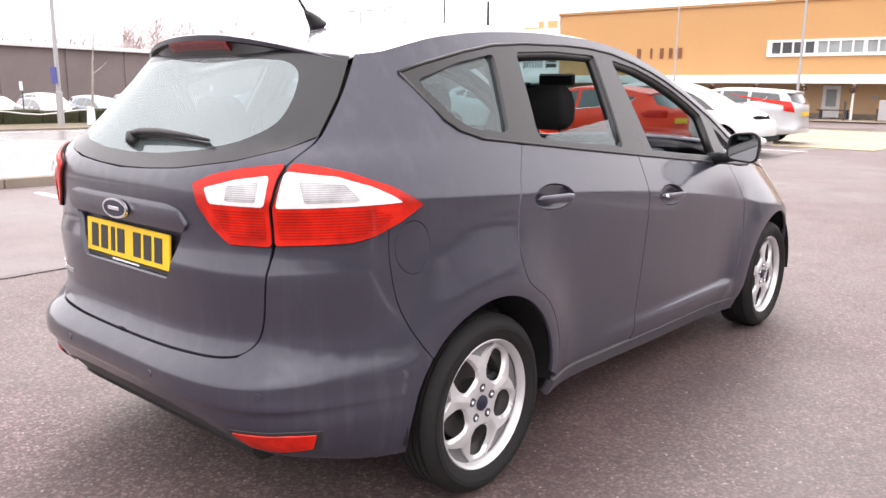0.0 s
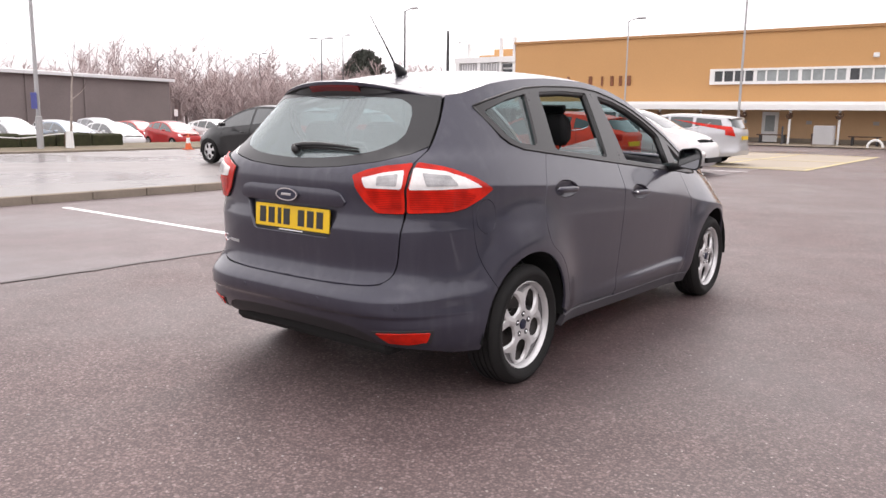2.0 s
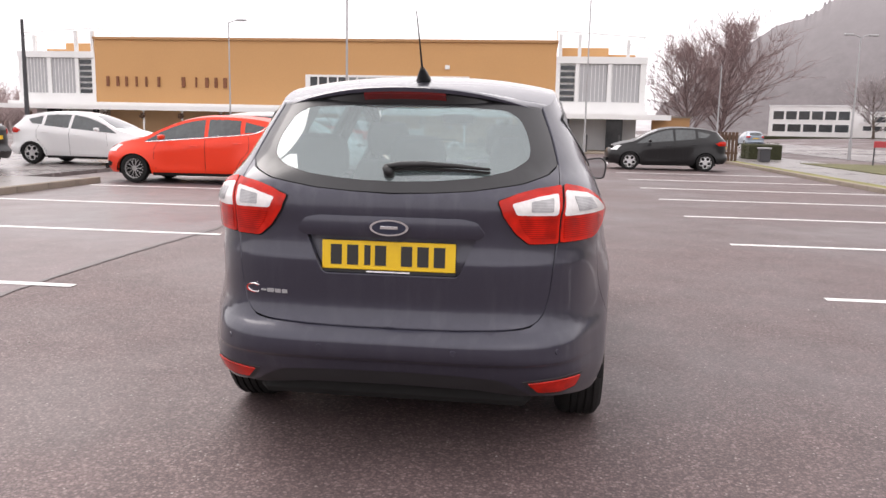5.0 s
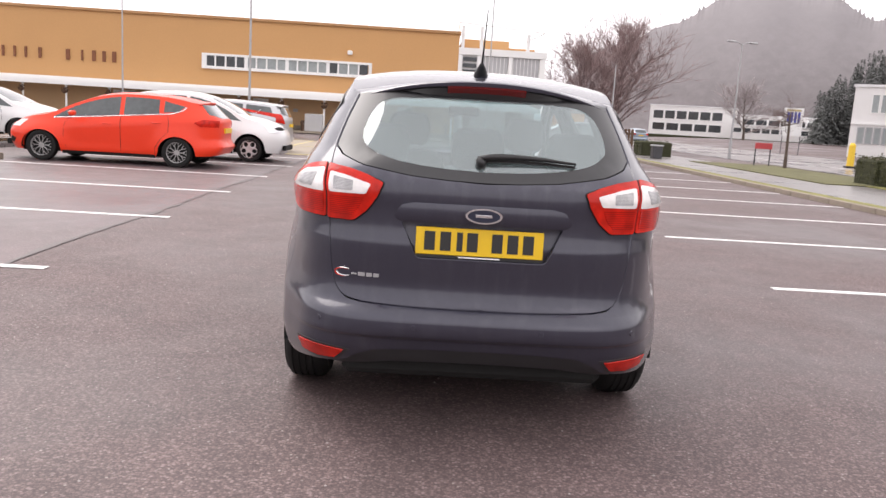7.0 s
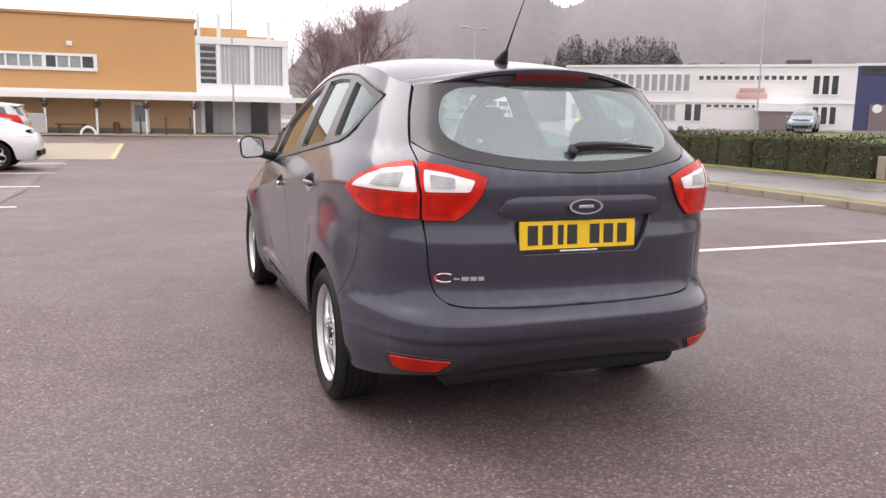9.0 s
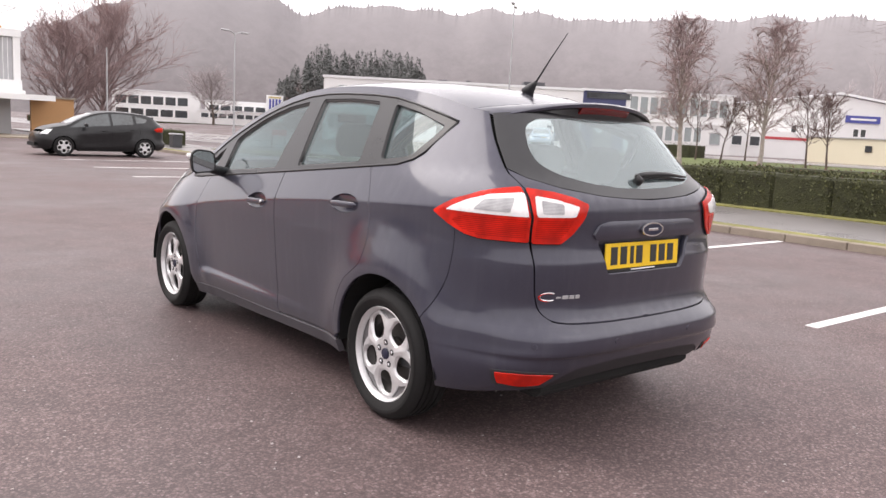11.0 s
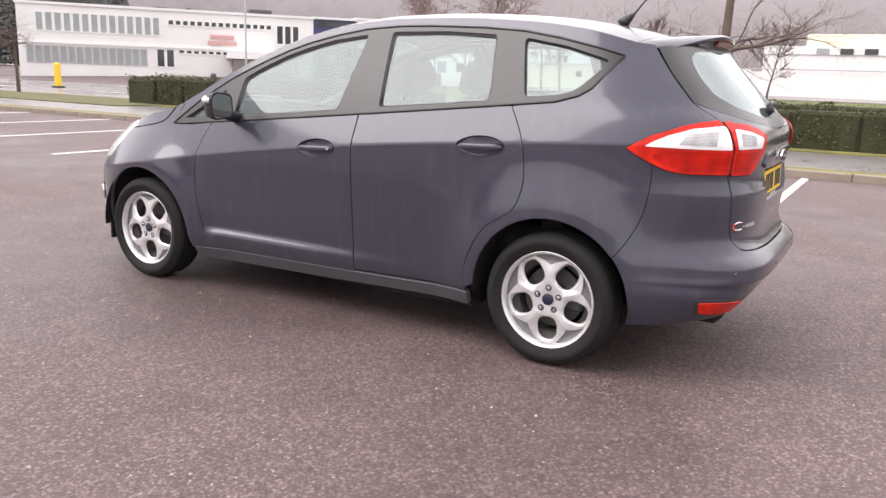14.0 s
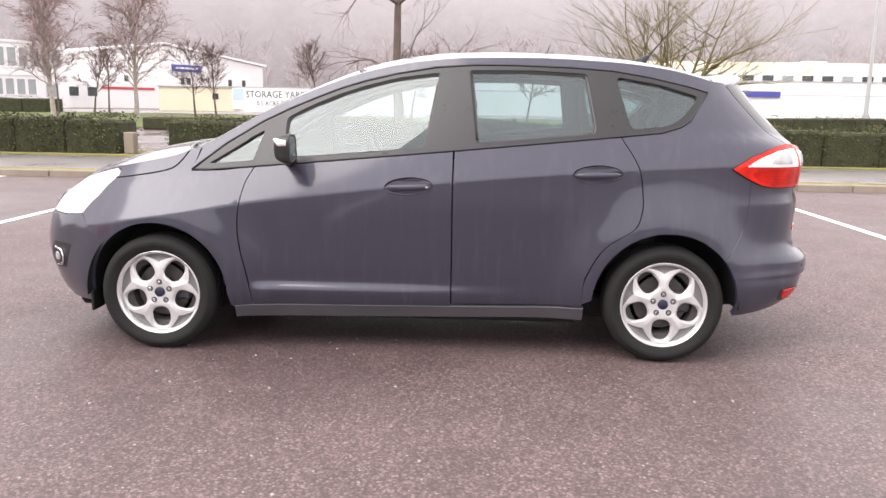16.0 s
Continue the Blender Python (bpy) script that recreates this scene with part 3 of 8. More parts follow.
for y, x0, x1 in ((-3.36, 3.2, 8.5), (-0.12, 3.12, 8.5), (2.97, 2.95, 8.5), (6.08, 2.9, 8.5), (9.2, 2.9, 8.5), (12.3, 2.95, 8.5), (15.3, 2.95, 8.5), (18.5, 3.0, 8.5), (22.0, 3.0, 8.5)):
    bay_line(x0, x1, y)
for y in (2.14, 5.26, 8.36, 11.5, 14.65, 17.9):
    bay_line(-8.6 if y > 3 else -8.0, -3.12 - 0.017 * y, y, z=0.0035)
for y in (-1.0, -4.15):
    bay_line(-8.6, -5.9, y, z=0.0035)
for k in range(14):
    ob = bay_line(0, 2.2, 0, LINE, 0.15, "white lane dash on a wet road")
    ob.matrix_basis = pose(20.6, 12.0 + 4.5 * k, rise(20.6, 20) + 0.024, 0, 0, 90)
for x0, y0, length, turn in ((-8.1, 19.6, 5.7, 0), (-2.45, 19.6, 11.0, 90), (-5.2, 19.6, 11.0, 90), (-8.1, 25.2, 5.7, 0), (-8.1, 30.8, 5.7, 0), (-4.2, 19.7, 2.4, 40)):
    ob = bay_line(0, length, 0, YELLOW_LINE, 0.12, "worn yellow bay marking")
    ob.matrix_basis = pose(x0, y0, 0.0115, 0, 0, turn)


# ---- car bodies ----
class Body:
    """The outer skin of a car. Forward is +y, the rear axle stands at y = 0, and u runs round the plan from the middle of the tail."""

    def __init__(self, yr, zr, zt, wheelbase=2.648, nose=1.0, crease=1.0):
        self.yr, self.zr, self.zt, self.base = curve1(*yr), curve1(*zr), curve1(*zt), wheelbase
        self.yf = curve1((0.15, 0.3, 0.5, 0.65, 0.75, 0.85, 0.95, 1.6), (3.32, 3.42, 3.47, 3.455, 3.41, 3.31, 3.18, 3.05))
        self.nr = curve1((0.15, 0.38, 0.49, 0.67, 0.9, 1.12, 1.2, 1.6), (5.8, 5.8, 4.7, 4.3, 4.05, 4.15, 3.6, 3.6))
        self.yc, self.yd, self.nf, self.crease = 0.45, 2.15, 3.7, crease
        self.low = curve1((0.15, 0.22, 0.30, 0.355, 0.43, 0.55, 0.70, 0.82, 1.1), (0.76, 0.785, 0.814, 0.823, 0.831, 0.841, 0.853, 0.861, 0.865))
        self.press = curve1((0.15, 0.27, 0.332, 0.340, 0.372, 0.380, 0.40, 0.5, 1.1), (0.010, 0.016, 0.020, 0.018, -0.001, -0.0035, -0.003, 0, 0))
        self.reach = curve1((0.4, 0.6, 1.5, 2.08, 2.2, 3.0), (0, 0, 1, 1.15, 0, 0))
        t = np.linspace(0, 3, 3001)
        p = self.contour(t, np.full_like(t, 0.9))
        self.t, self.u = t, np.concatenate(([0], np.cumsum(np.hypot(np.diff(p[:, 0]), np.diff(p[:, 1])))))
        self.us, self.zs = np.linspace(0, self.u[-1], 640), np.linspace(0.14, 1.62, 250)
        uu, zz = np.meshgrid(self.us, self.zs, indexing="ij")
        tt = np.interp(uu, self.u, self.t)
        g = self.contour(tt.ravel(), zz.ravel()).reshape(*uu.shape, 3)
        du, dz = np.gradient(g, axis=0), np.gradient(g, axis=1)
        nn = np.cross(du, dz)
        self.ys = np.linspace(-0.85, 3.45, 900)
        self.lines = [[self.edge(y) for y in self.ys], self.zt(self.ys), self.zr(self.ys)]
        self.grid, self.norm = g, nn / np.maximum(np.linalg.norm(nn, axis=2, keepdims=True), 1e-9)

    def zc(self, y):
        return 1.010 - 0.06 * y - 0.019 * y * y

    def width(self, y, z):
        total = 0
        for dz in (-0.003, 0, 0.003):
            h = z + dz
            zc = self.zc(y)
            d = np.maximum(h - zc, 0)
            total = total + np.where(h < zc, self.low(h), self.low(zc) - 0.40 * d - 0.13 * d * d)
        w = total / 3 + self.press(z) * self.reach(y)
        for yw in (0.0, self.base):
            r = np.hypot(y - yw, z - 0.312)
            w = w + 0.056 * np.exp(-(((r - 0.36) / np.where(r > 0.36, 0.165, 0.125)) ** 2)) * np.clip((1.0 - z) / 0.12, 0, 1)
        return w

    def contour(self, t, z):
        yc, yd = self.yc, self.yd
        b, n = yc - self.yr(z), self.nr(z)
        bf = self.yf(z) - yd
        a = np.clip(t, 0, 1) * np.pi / 2
        c = np.clip(t - 2, 0, 1) * np.pi / 2
        y = np.where(t < 1, yc - b * np.abs(np.cos(a)) ** (2 / n), np.where(t < 2, yc + (yd - yc) * (t - 1), yd + bf * np.sin(c) ** (2 / self.nf)))
        k = np.where(t < 1, np.sin(a) ** (2 / n), np.where(t < 2, 1.0, np.abs(np.cos(c)) ** (2 / self.nf)))
        return np.stack([self.width(y, z) * k, y, z + 0 * y], -1)

    def at(self, u, z):
        """A point of the skin and its outward normal."""
        i = np.clip(abs(u) / self.us[-1] * (len(self.us) - 1), 0, len(self.us) - 1.001)
        j = np.clip((z - self.zs[0]) / (self.zs[-1] - self.zs[0]) * (len(self.zs) - 1), 0, len(self.zs) - 1.001)
        a, b = int(i), int(j)
        f, h = i - a, j - b
        out = []
        for g in (self.grid, self.norm):
            p = (g[a, b] * (1 - f) + g[a + 1, b] * f) * (1 - h) + (g[a, b + 1] * (1 - f) + g[a + 1, b + 1] * f) * h
            out.append(Vector((p[0] if u >= 0 else -p[0], p[1], p[2])))
        return out[0], out[1].normalized()

    def S(self, y, z, side=1):
        """The place (u, z) on the flank at y."""
        yc, yd = self.yc, self.yd
        if y < yc:
            q = min(1, (yc - y) / (yc - float(self.yr(z))))
            t = math.acos(q ** (float(self.nr(z)) / 2)) / (math.pi / 2)
        elif y < yd:
            t = 1 + (y - yc) / (yd - yc)
        else:
            q = min(1, (y - yd) / (float(self.yf(z)) - yd))
            t = 2 + math.asin(q ** (self.nf / 2)) / (math.pi / 2)
        return side * float(np.interp(t, self.t, self.u)), z

    def R(self, x, z):
        """The place (u, z) on the tail at x."""
        col = np.array([float(np.interp(zk, self.zs, self.grid[i, :, 0])) for i, zk in zip(range(0, 300), [z] * 300)])
        return math.copysign(float(np.interp(abs(x), col, self.us[:300])), x) if x else 0.0, z

    def edge(self, y):
        """The half width of the roof or bonnet edge at y."""
        z = float(self.zt(y))
        yc, yd = self.yc, self.yd
        w = float(self.width(np.float64(y), np.float64(z)))
        if y < yc:
            n = float(self.nr(z))
            return w * max(0.02, 1 - min(1, (yc - y) / (yc - float(self.yr(z)))) ** n) ** (1 / n)
        if y > yd:
            return w * max(0.02, 1 - min(1, (y - yd) / (float(self.yf(z)) - yd)) ** self.nf) ** (1 / self.nf)
        return w

    def top(self, s, y):
        """The roof, screen and bonnet: s runs from -0.6 at the left edge to 0.6 at the right."""
        def point(s, y):
            k = s / 0.6
            e, zt, zr = (float(np.interp(y, self.ys, c)) for c in self.lines)
            return Vector((k * e, y, zt + (zr - zt) * (1 - min(1, abs(k)) ** 2.5)))
        p = point(s, y)
        n = (point(s + 0.004, y) - point(s - 0.004, y)).cross(point(s, y + 0.004) - point(s, y - 0.004))
        return p, n.normalized()


def arc(cy, cz, r, a0, a1, n):
    return [(cy + r * math.cos(radians(a0 + (a1 - a0) * k / n)), cz + r * math.sin(radians(a0 + (a1 - a0) * k / n))) for k in range(n + 1)]


SLATE_TAIL = ((0.15, 0.24, 0.30, 0.36, 0.40, 0.445, 0.455, 0.47, 0.50, 0.522, 0.534, 0.56, 0.588, 0.65, 0.74, 0.80, 0.826, 0.846, 0.90, 0.95, 1.03, 1.085, 1.12, 1.44, 1.6),
             (-0.58, -0.66, -0.742, -0.79, -0.814, -0.837, -0.856, -0.863, -0.868, -0.868, -0.862, -0.833, -0.798, -0.781, -0.790, -0.7965, -0.798, -0.793, -0.783, -0.784, -0.792, -0.783, -0.757, -0.475, -0.36))
SLATE_ROOF = ((-0.5, -0.38, -0.11, 0.2, 0.51, 0.82, 1.14, 1.39, 1.61, 1.9, 2.16, 2.45, 2.62, 2.8, 3.03, 3.19, 3.3, 3.4),
             (1.425, 1.465, 1.535, 1.583, 1.605, 1.613, 1.605, 1.575, 1.525, 1.415, 1.285, 1.12, 1.085, 1.05, 0.985, 0.93, 0.86, 0.74))
SLATE_RAIL = ((-0.5, -0.23, 0.0, 0.3, 0.7, 1.0, 1.3, 1.57, 1.84, 2.11, 2.4, 2.55, 2.75, 2.95, 3.1, 3.25, 3.4),
             (1.375, 1.45, 1.505, 1.54, 1.557, 1.555, 1.53, 1.475, 1.38, 1.255, 1.095, 1.03, 0.985, 0.945, 0.895, 0.80, 0.66))


def belt(y):
    return 1.19 - 0.105 * y + 0.003 * y * y


def tyre_mesh(r=0.306, rim=0.222, width=0.205):
    h = width / 2
    prof = [(rim, -h * 0.8), (rim + 0.012, -h * 0.93), (rim + 0.05, -h * 1.0), (r - 0.03, -h * 0.95), (r - 0.008, -h * 0.8)]
    for k in range(4):
        a = -h * 0.62 + k * h * 0.31
        prof += [(r, a), (r, a + h * 0.2), (r - 0.007, a + h * 0.215), (r - 0.007, a + h * 0.295)]
    prof += [(r, h * 0.62), (r - 0.008, h * 0.8), (r - 0.03, h * 0.95), (r - 0.045, h * 0.985), (r - 0.047, h * 1.0), (rim + 0.05, h * 1.0), (rim + 0.012, h * 0.93), (rim, h * 0.8)]
    return Mesh().lathe(prof, 72)


# one fork pocket of a cast wheel, as radius and angle: a curved triangle, its base along the rim
POCKET = [(0.161, -0.016), (0.161, 0.016), (0.167, 0.07), (0.175, 0.15), (0.184, 0.235), (0.194, 0.32), (0.203, 0.388), (0.2065, 0.395), (0.207, 0.3), (0.207, 0.15), (0.207, 0.0),
          (0.207, -0.15), (0.207, -0.3), (0.2065, -0.395), (0.203, -0.388), (0.194, -0.32), (0.184, -0.235), (0.175, -0.15), (0.167, -0.07)]


def pocket_floors(spokes=5):
    """The sunk floors of the fork pockets, sloping back towards the rim."""
    md = Mesh()
    for k in range(spokes):
        a = 2 * math.pi * k / spokes + math.pi / 2
        v = []
        for r in (0.15, 0.165, 0.185, 0.2095):
            v += [(0.058 - 0.012 * math.sin((r - 0.15) / 0.0595 * math.pi) - 0.1 * (r - 0.15), r * math.cos(a + t), r * math.sin(a + t)) for t in np.linspace(-0.43, 0.43, 9) * min(1.0, max(0.2, (r - 0.138) / 0.05))]
        md.add(v, [(i * 9 + j, i * 9 + j + 1, i * 9 + j + 10, i * 9 + j + 9) for i in range(3) for j in range(8)])
    return md


def alloy_face(spokes=5):
    """The face of a cast wheel: five spokes forking to the rim, round openings between them and a sunk pocket in each fork."""
    outer = [(0.212 * math.cos(2 * math.pi * k / 100), 0.212 * math.sin(2 * math.pi * k / 100)) for k in range(100)]
    holes = []
    for k in range(spokes):
        a = 2 * math.pi * (k + 0.5) / spokes + math.pi / 2
        ring = []
        for w in np.linspace(0, 2 * math.pi, 27)[:-1]:
            c, q = math.cos(w), math.sin(w)
            x, y = 0.138 + 0.054 * math.copysign(abs(c) ** 0.78, c), (0.047 - 0.004 * c) * math.copysign(abs(q) ** 0.78, q)
            ring.append((x * math.cos(a) - y * math.sin(a), x * math.sin(a) + y * math.cos(a)))
        holes.append(ring)
        a += math.pi / spokes
        holes.append([(r * math.cos(a + t), r * math.sin(a + t)) for r, t in POCKET])

    def height(a, b):
        r, t = math.hypot(a, b), math.atan2(b, a)
        step = 2 * math.pi / spokes
        d = (t - math.pi / 2 + step / 2) % step - step / 2
        f = (t - math.pi / 2) % step - step / 2
        h = 0.020 - 0.010 * max(0, (r - 0.06) / 0.14) ** 2 - 0.006 * max(0, 1 - r / 0.05)
        side = abs(r * math.sin(d))
        u, v = abs(r * math.cos(f) - 0.138) / 0.054, abs(r * math.sin(f)) / 0.047
        edge = max(0, 1 - ((u ** 2.6 + v ** 2.6) ** (1 / 2.6) - 1) / 0.14)
        ridge = max(0, 1 - side / 0.022) * min(1, max(0, (r - 0.06) / 0.02)) * min(1, max(0, (0.165 - r) / 0.03))
        well = max(0, 1 - abs(math.hypot(r * math.cos(d) - 0.054, r * math.sin(d)) - 0.008) / 0.009)
        return h - 0.012 * edge + 0.005 * ridge - 0.003 * well + 0.004 * min(1, max(0, (r - 0.205) / 0.005))

    def place(a, b):
        e = 0.002
        n = Vector((1, -(height(a + e, b) - height(a - e, b)) / (2 * e), -(height(a, b + e) - height(a, b - e)) / (2 * e)))
        return Vector((height(a, b), a, b)), n.normalized()
    return sheet(outer, place, 0.0065, 0, 0.03, holes)


def fork_spoke_face():
    """A sports rim: a hub, ten slim forked spokes and a narrow lip."""
    md = Mesh().lathe([(0.0, 0.012), (0.045, 0.012), (0.055, 0.0)], 24).lathe([(0.2, -0.02), (0.204, 0.012), (0.213, 0.016), (0.216, 0.0)], 48)
    for k in range(10):
        a = 2 * math.pi * k / 10

        def at(r, t, h):
            return (h, r * math.cos(a + t), r * math.sin(a + t))
        md.tube([at(0.04, 0, 0.006), at(0.13, 0, 0.010)], [0.011, 0.009], 5)
        for t in (-0.2, 0.2):
            md.tube([at(0.125, 0, 0.010), at(0.17, t * 0.6, 0.010), at(0.206, t, 0.006)], [0.008, 0.007, 0.007], 5)
    return md


def build_wheel(parent, y, side, tyre_data, face_data, name="wheel"):
    """A wheel with its tyre, cast rim, nuts and brake, its face towards the given side."""
    w = thing(name, "", "", Matrix.Translation((side * 0.777, y, 0.306)) @ Matrix.Rotation(0 if side > 0 else math.pi, 4, "Z"))
    for key in ("label", "category"):
        if key in w:
            del w[key]
    w.parent = parent
    if tyre_data[0] is None:
        tyre_data[0] = link("tyre", tyre_mesh(), RUBBER, w, "black rubber tyre", True, None, 40).data
        md, nn = alloy_face()
        md.v = [(x + 0.046, a, b) for x, a, b in md.v]
        face_data[0] = link("rim", md, ALLOY, w, "silver five-spoke alloy rim", True, nn).data
        barrel = Mesh().lathe([(0.208, 0.055), (0.204, 0.034), (0.2, 0.028), (0.166, 0.018), (0.16, 0.008), (0.158, -0.09), (0.205, -0.095)], 56)
        lip = Mesh().lathe([(0.206, 0.06), (0.209, 0.072), (0.2145, 0.081), (0.2205, 0.086), (0.2235, 0.0845), (0.2235, 0.06)], 72)
        face_data[7] = link("rim_lip", lip, ALLOY, w, "", True, None, 50).data
        # flat dark ring standing for the shade in each nut's recess
        ring = Mesh().lathe([(0.0085, 0.0012), (0.0145, 0.0012), (0.0155, -0.003)], 20)
        face_data[9] = link("rim_pocket", pocket_floors(), POCKET_SHADE, w, "shaded silver pockets between the spokes", True, None, 40).data
        face_data[8] = link("nut_recess", ring, DARK_STEEL, w, "", True, None, 50).data
        face_data[1] = link("rim_barrel", barrel, BARREL, w, "", True, None, 40).data
        disc = Mesh().lathe([(0.0, 0.0), (0.07, 0.0), (0.07, 0.012), (0.075, 0.012), (0.075, 0.0), (0.14, 0.0), (0.14, -0.02), (0.0, -0.02)], 40)
        face_data[2] = link("brake_disc", disc, DISC, w, "dull iron brake disc", True, None, 30).data
        cal = Mesh().box(-0.03, 0.025, 0.06, 0.15, -0.05, 0.06, 0.012)
        face_data[3] = link("brake_caliper", cal, DARK_STEEL, w).data
        hub = Mesh().lathe([(0.0, 0.003), (0.02, 0.003), (0.026, 0.0), (0.027, -0.01)], 28)
        face_data[4] = link("centre_cap", hub, BADGE_BLUE, w, "dark blue centre cap", True, None, 40).data
        nut = Mesh().lathe([(0.0, 0.007), (0.006, 0.007), (0.0085, 0.003), (0.0085, -0.006)], 6)
        face_data[5] = link("wheel_nut", nut, CHROME, w).data
        back = Mesh().lathe([(0.0, -0.085), (0.19, -0.085)], 32)
        face_data[6] = link("backplate", back, GAP, w).data
        first = True
    else:
        first = False
        for nm, d in zip(("tyre", "rim", "rim_barrel", "brake_disc", "brake_caliper", "centre_cap", "wheel_nut", "backplate", "rim_lip", "nut_recess", "rim_pocket"), tyre_data[:1] + face_data[:10]):
            new(nm, d).parent = w
    for ob in w.children:
        if ob.name.startswith("centre_cap"):
            ob.location = (0.07, 0, 0)
    ring = [ob for ob in w.children if ob.name.startswith("wheel_nut")]
    sockets = [ob for ob in w.children if ob.name.startswith("nut_recess")]
    for k in range(5):
        ob = ring[0] if k == 0 else new("wheel_nut", face_data[5])
        ob.parent = w
        a = 2 * math.pi * k / 5 + math.pi / 2
        ob.location = (0.0665, 0.054 * math.cos(a), 0.054 * math.sin(a))
        ob = sockets[0] if k == 0 else new("nut_recess", face_data[8])
        ob.parent = w
        ob.location = (0.0665, 0.054 * math.cos(a), 0.054 * math.sin(a))
    return w


def seat(parent, x, y, z, w, bench, tilt):
    """A cloth seat: cushion, reclined backrest and headrest."""
    st = new("seat")
    st.parent = parent
    st.location = (x, y, z)
    part("cushion", Mesh().box(-w / 2, w / 2, 0.0, 0.48, 0.0, 0.15, 0.045), CLOTH, st)
    lean = Matrix.Translation((0, 0.04, 0.1)) @ Matrix.Rotation(radians(tilt), 4, "X")
    md = Mesh()
    rows = [(0.0, 0.5, 0.11), (0.15, 0.5, 0.13), (0.4, 0.49, 0.11), (0.52, 0.42, 0.085), (0.56, 0.34, 0.05)]
    vs, fs = [], []
    for h, ww, d in rows:
        ww = ww * w / 0.5 / 2
        ring = rounded([(-ww, -d / 2), (ww, -d / 2), (ww, d / 2), (-ww, d / 2)], 0.05, 3)
        vs += [tuple(lean @ Vector((a, b, h))) for a, b in ring]
    n = len(ring)
    for i in range(len(rows) - 1):
        fs += [(i * n + k, i * n + (k + 1) % n, (i + 1) * n + (k + 1) % n, (i + 1) * n + k) for k in range(n)]
    fs.append(tuple((len(rows) - 1) * n + k for k in range(n)))
    part("backrest", md.add(vs, fs), CLOTH, st, "", True, 50)
    hr = Mesh()
    vs, fs = [], []
    rows = [(0.0, 0.20, 0.06), (0.03, 0.245, 0.1), (0.10, 0.26, 0.11), (0.155, 0.24, 0.1), (0.19, 0.19, 0.06)]
    for h, ww, d in rows:
        ring = rounded([(-ww / 2, -d / 2), (ww / 2, -d / 2), (ww / 2, d / 2), (-ww / 2, d / 2)], 0.035, 3)
        vs += [tuple(lean @ Vector((a, b - 0.01, h + 0.6))) for a, b in ring]
    n = len(ring)
    fs = [tuple(range(n))[::-1], tuple(4 * n + k for k in range(n))]
    for i in range(4):
        fs += [(i * n + k, i * n + (k + 1) % n, (i + 1) * n + (k + 1) % n, (i + 1) * n + k) for k in range(n)]
    part("headrest", hr.add(vs, fs), CLOTH, st, "black padded headrest", True, 50)
    for sx in (-0.06, 0.06):
        part("headrest_post", Mesh().tube([lean @ Vector((sx, 0, 0.52)), lean @ Vector((sx, -0.01, 0.64))], 0.007, 8), CHROME, st)
    return st


def spline(pts, k):
    """A curve through the points, with k steps between each two."""
    out = []
    for i in range(len(pts) - 1):
        a, b, c, d = (np.array(pts[min(max(j, 0), len(pts) - 1)], float) for j in (i - 1, i, i + 1, i + 2))
        for h in range(k):
            t = h / k
            out.append(tuple(0.5 * (2 * b + (c - a) * t + (2 * a - 5 * b + 4 * c - d) * t**2 + (3 * b - a - 3 * c + d) * t**3)))
    return out + [tuple(pts[-1])]


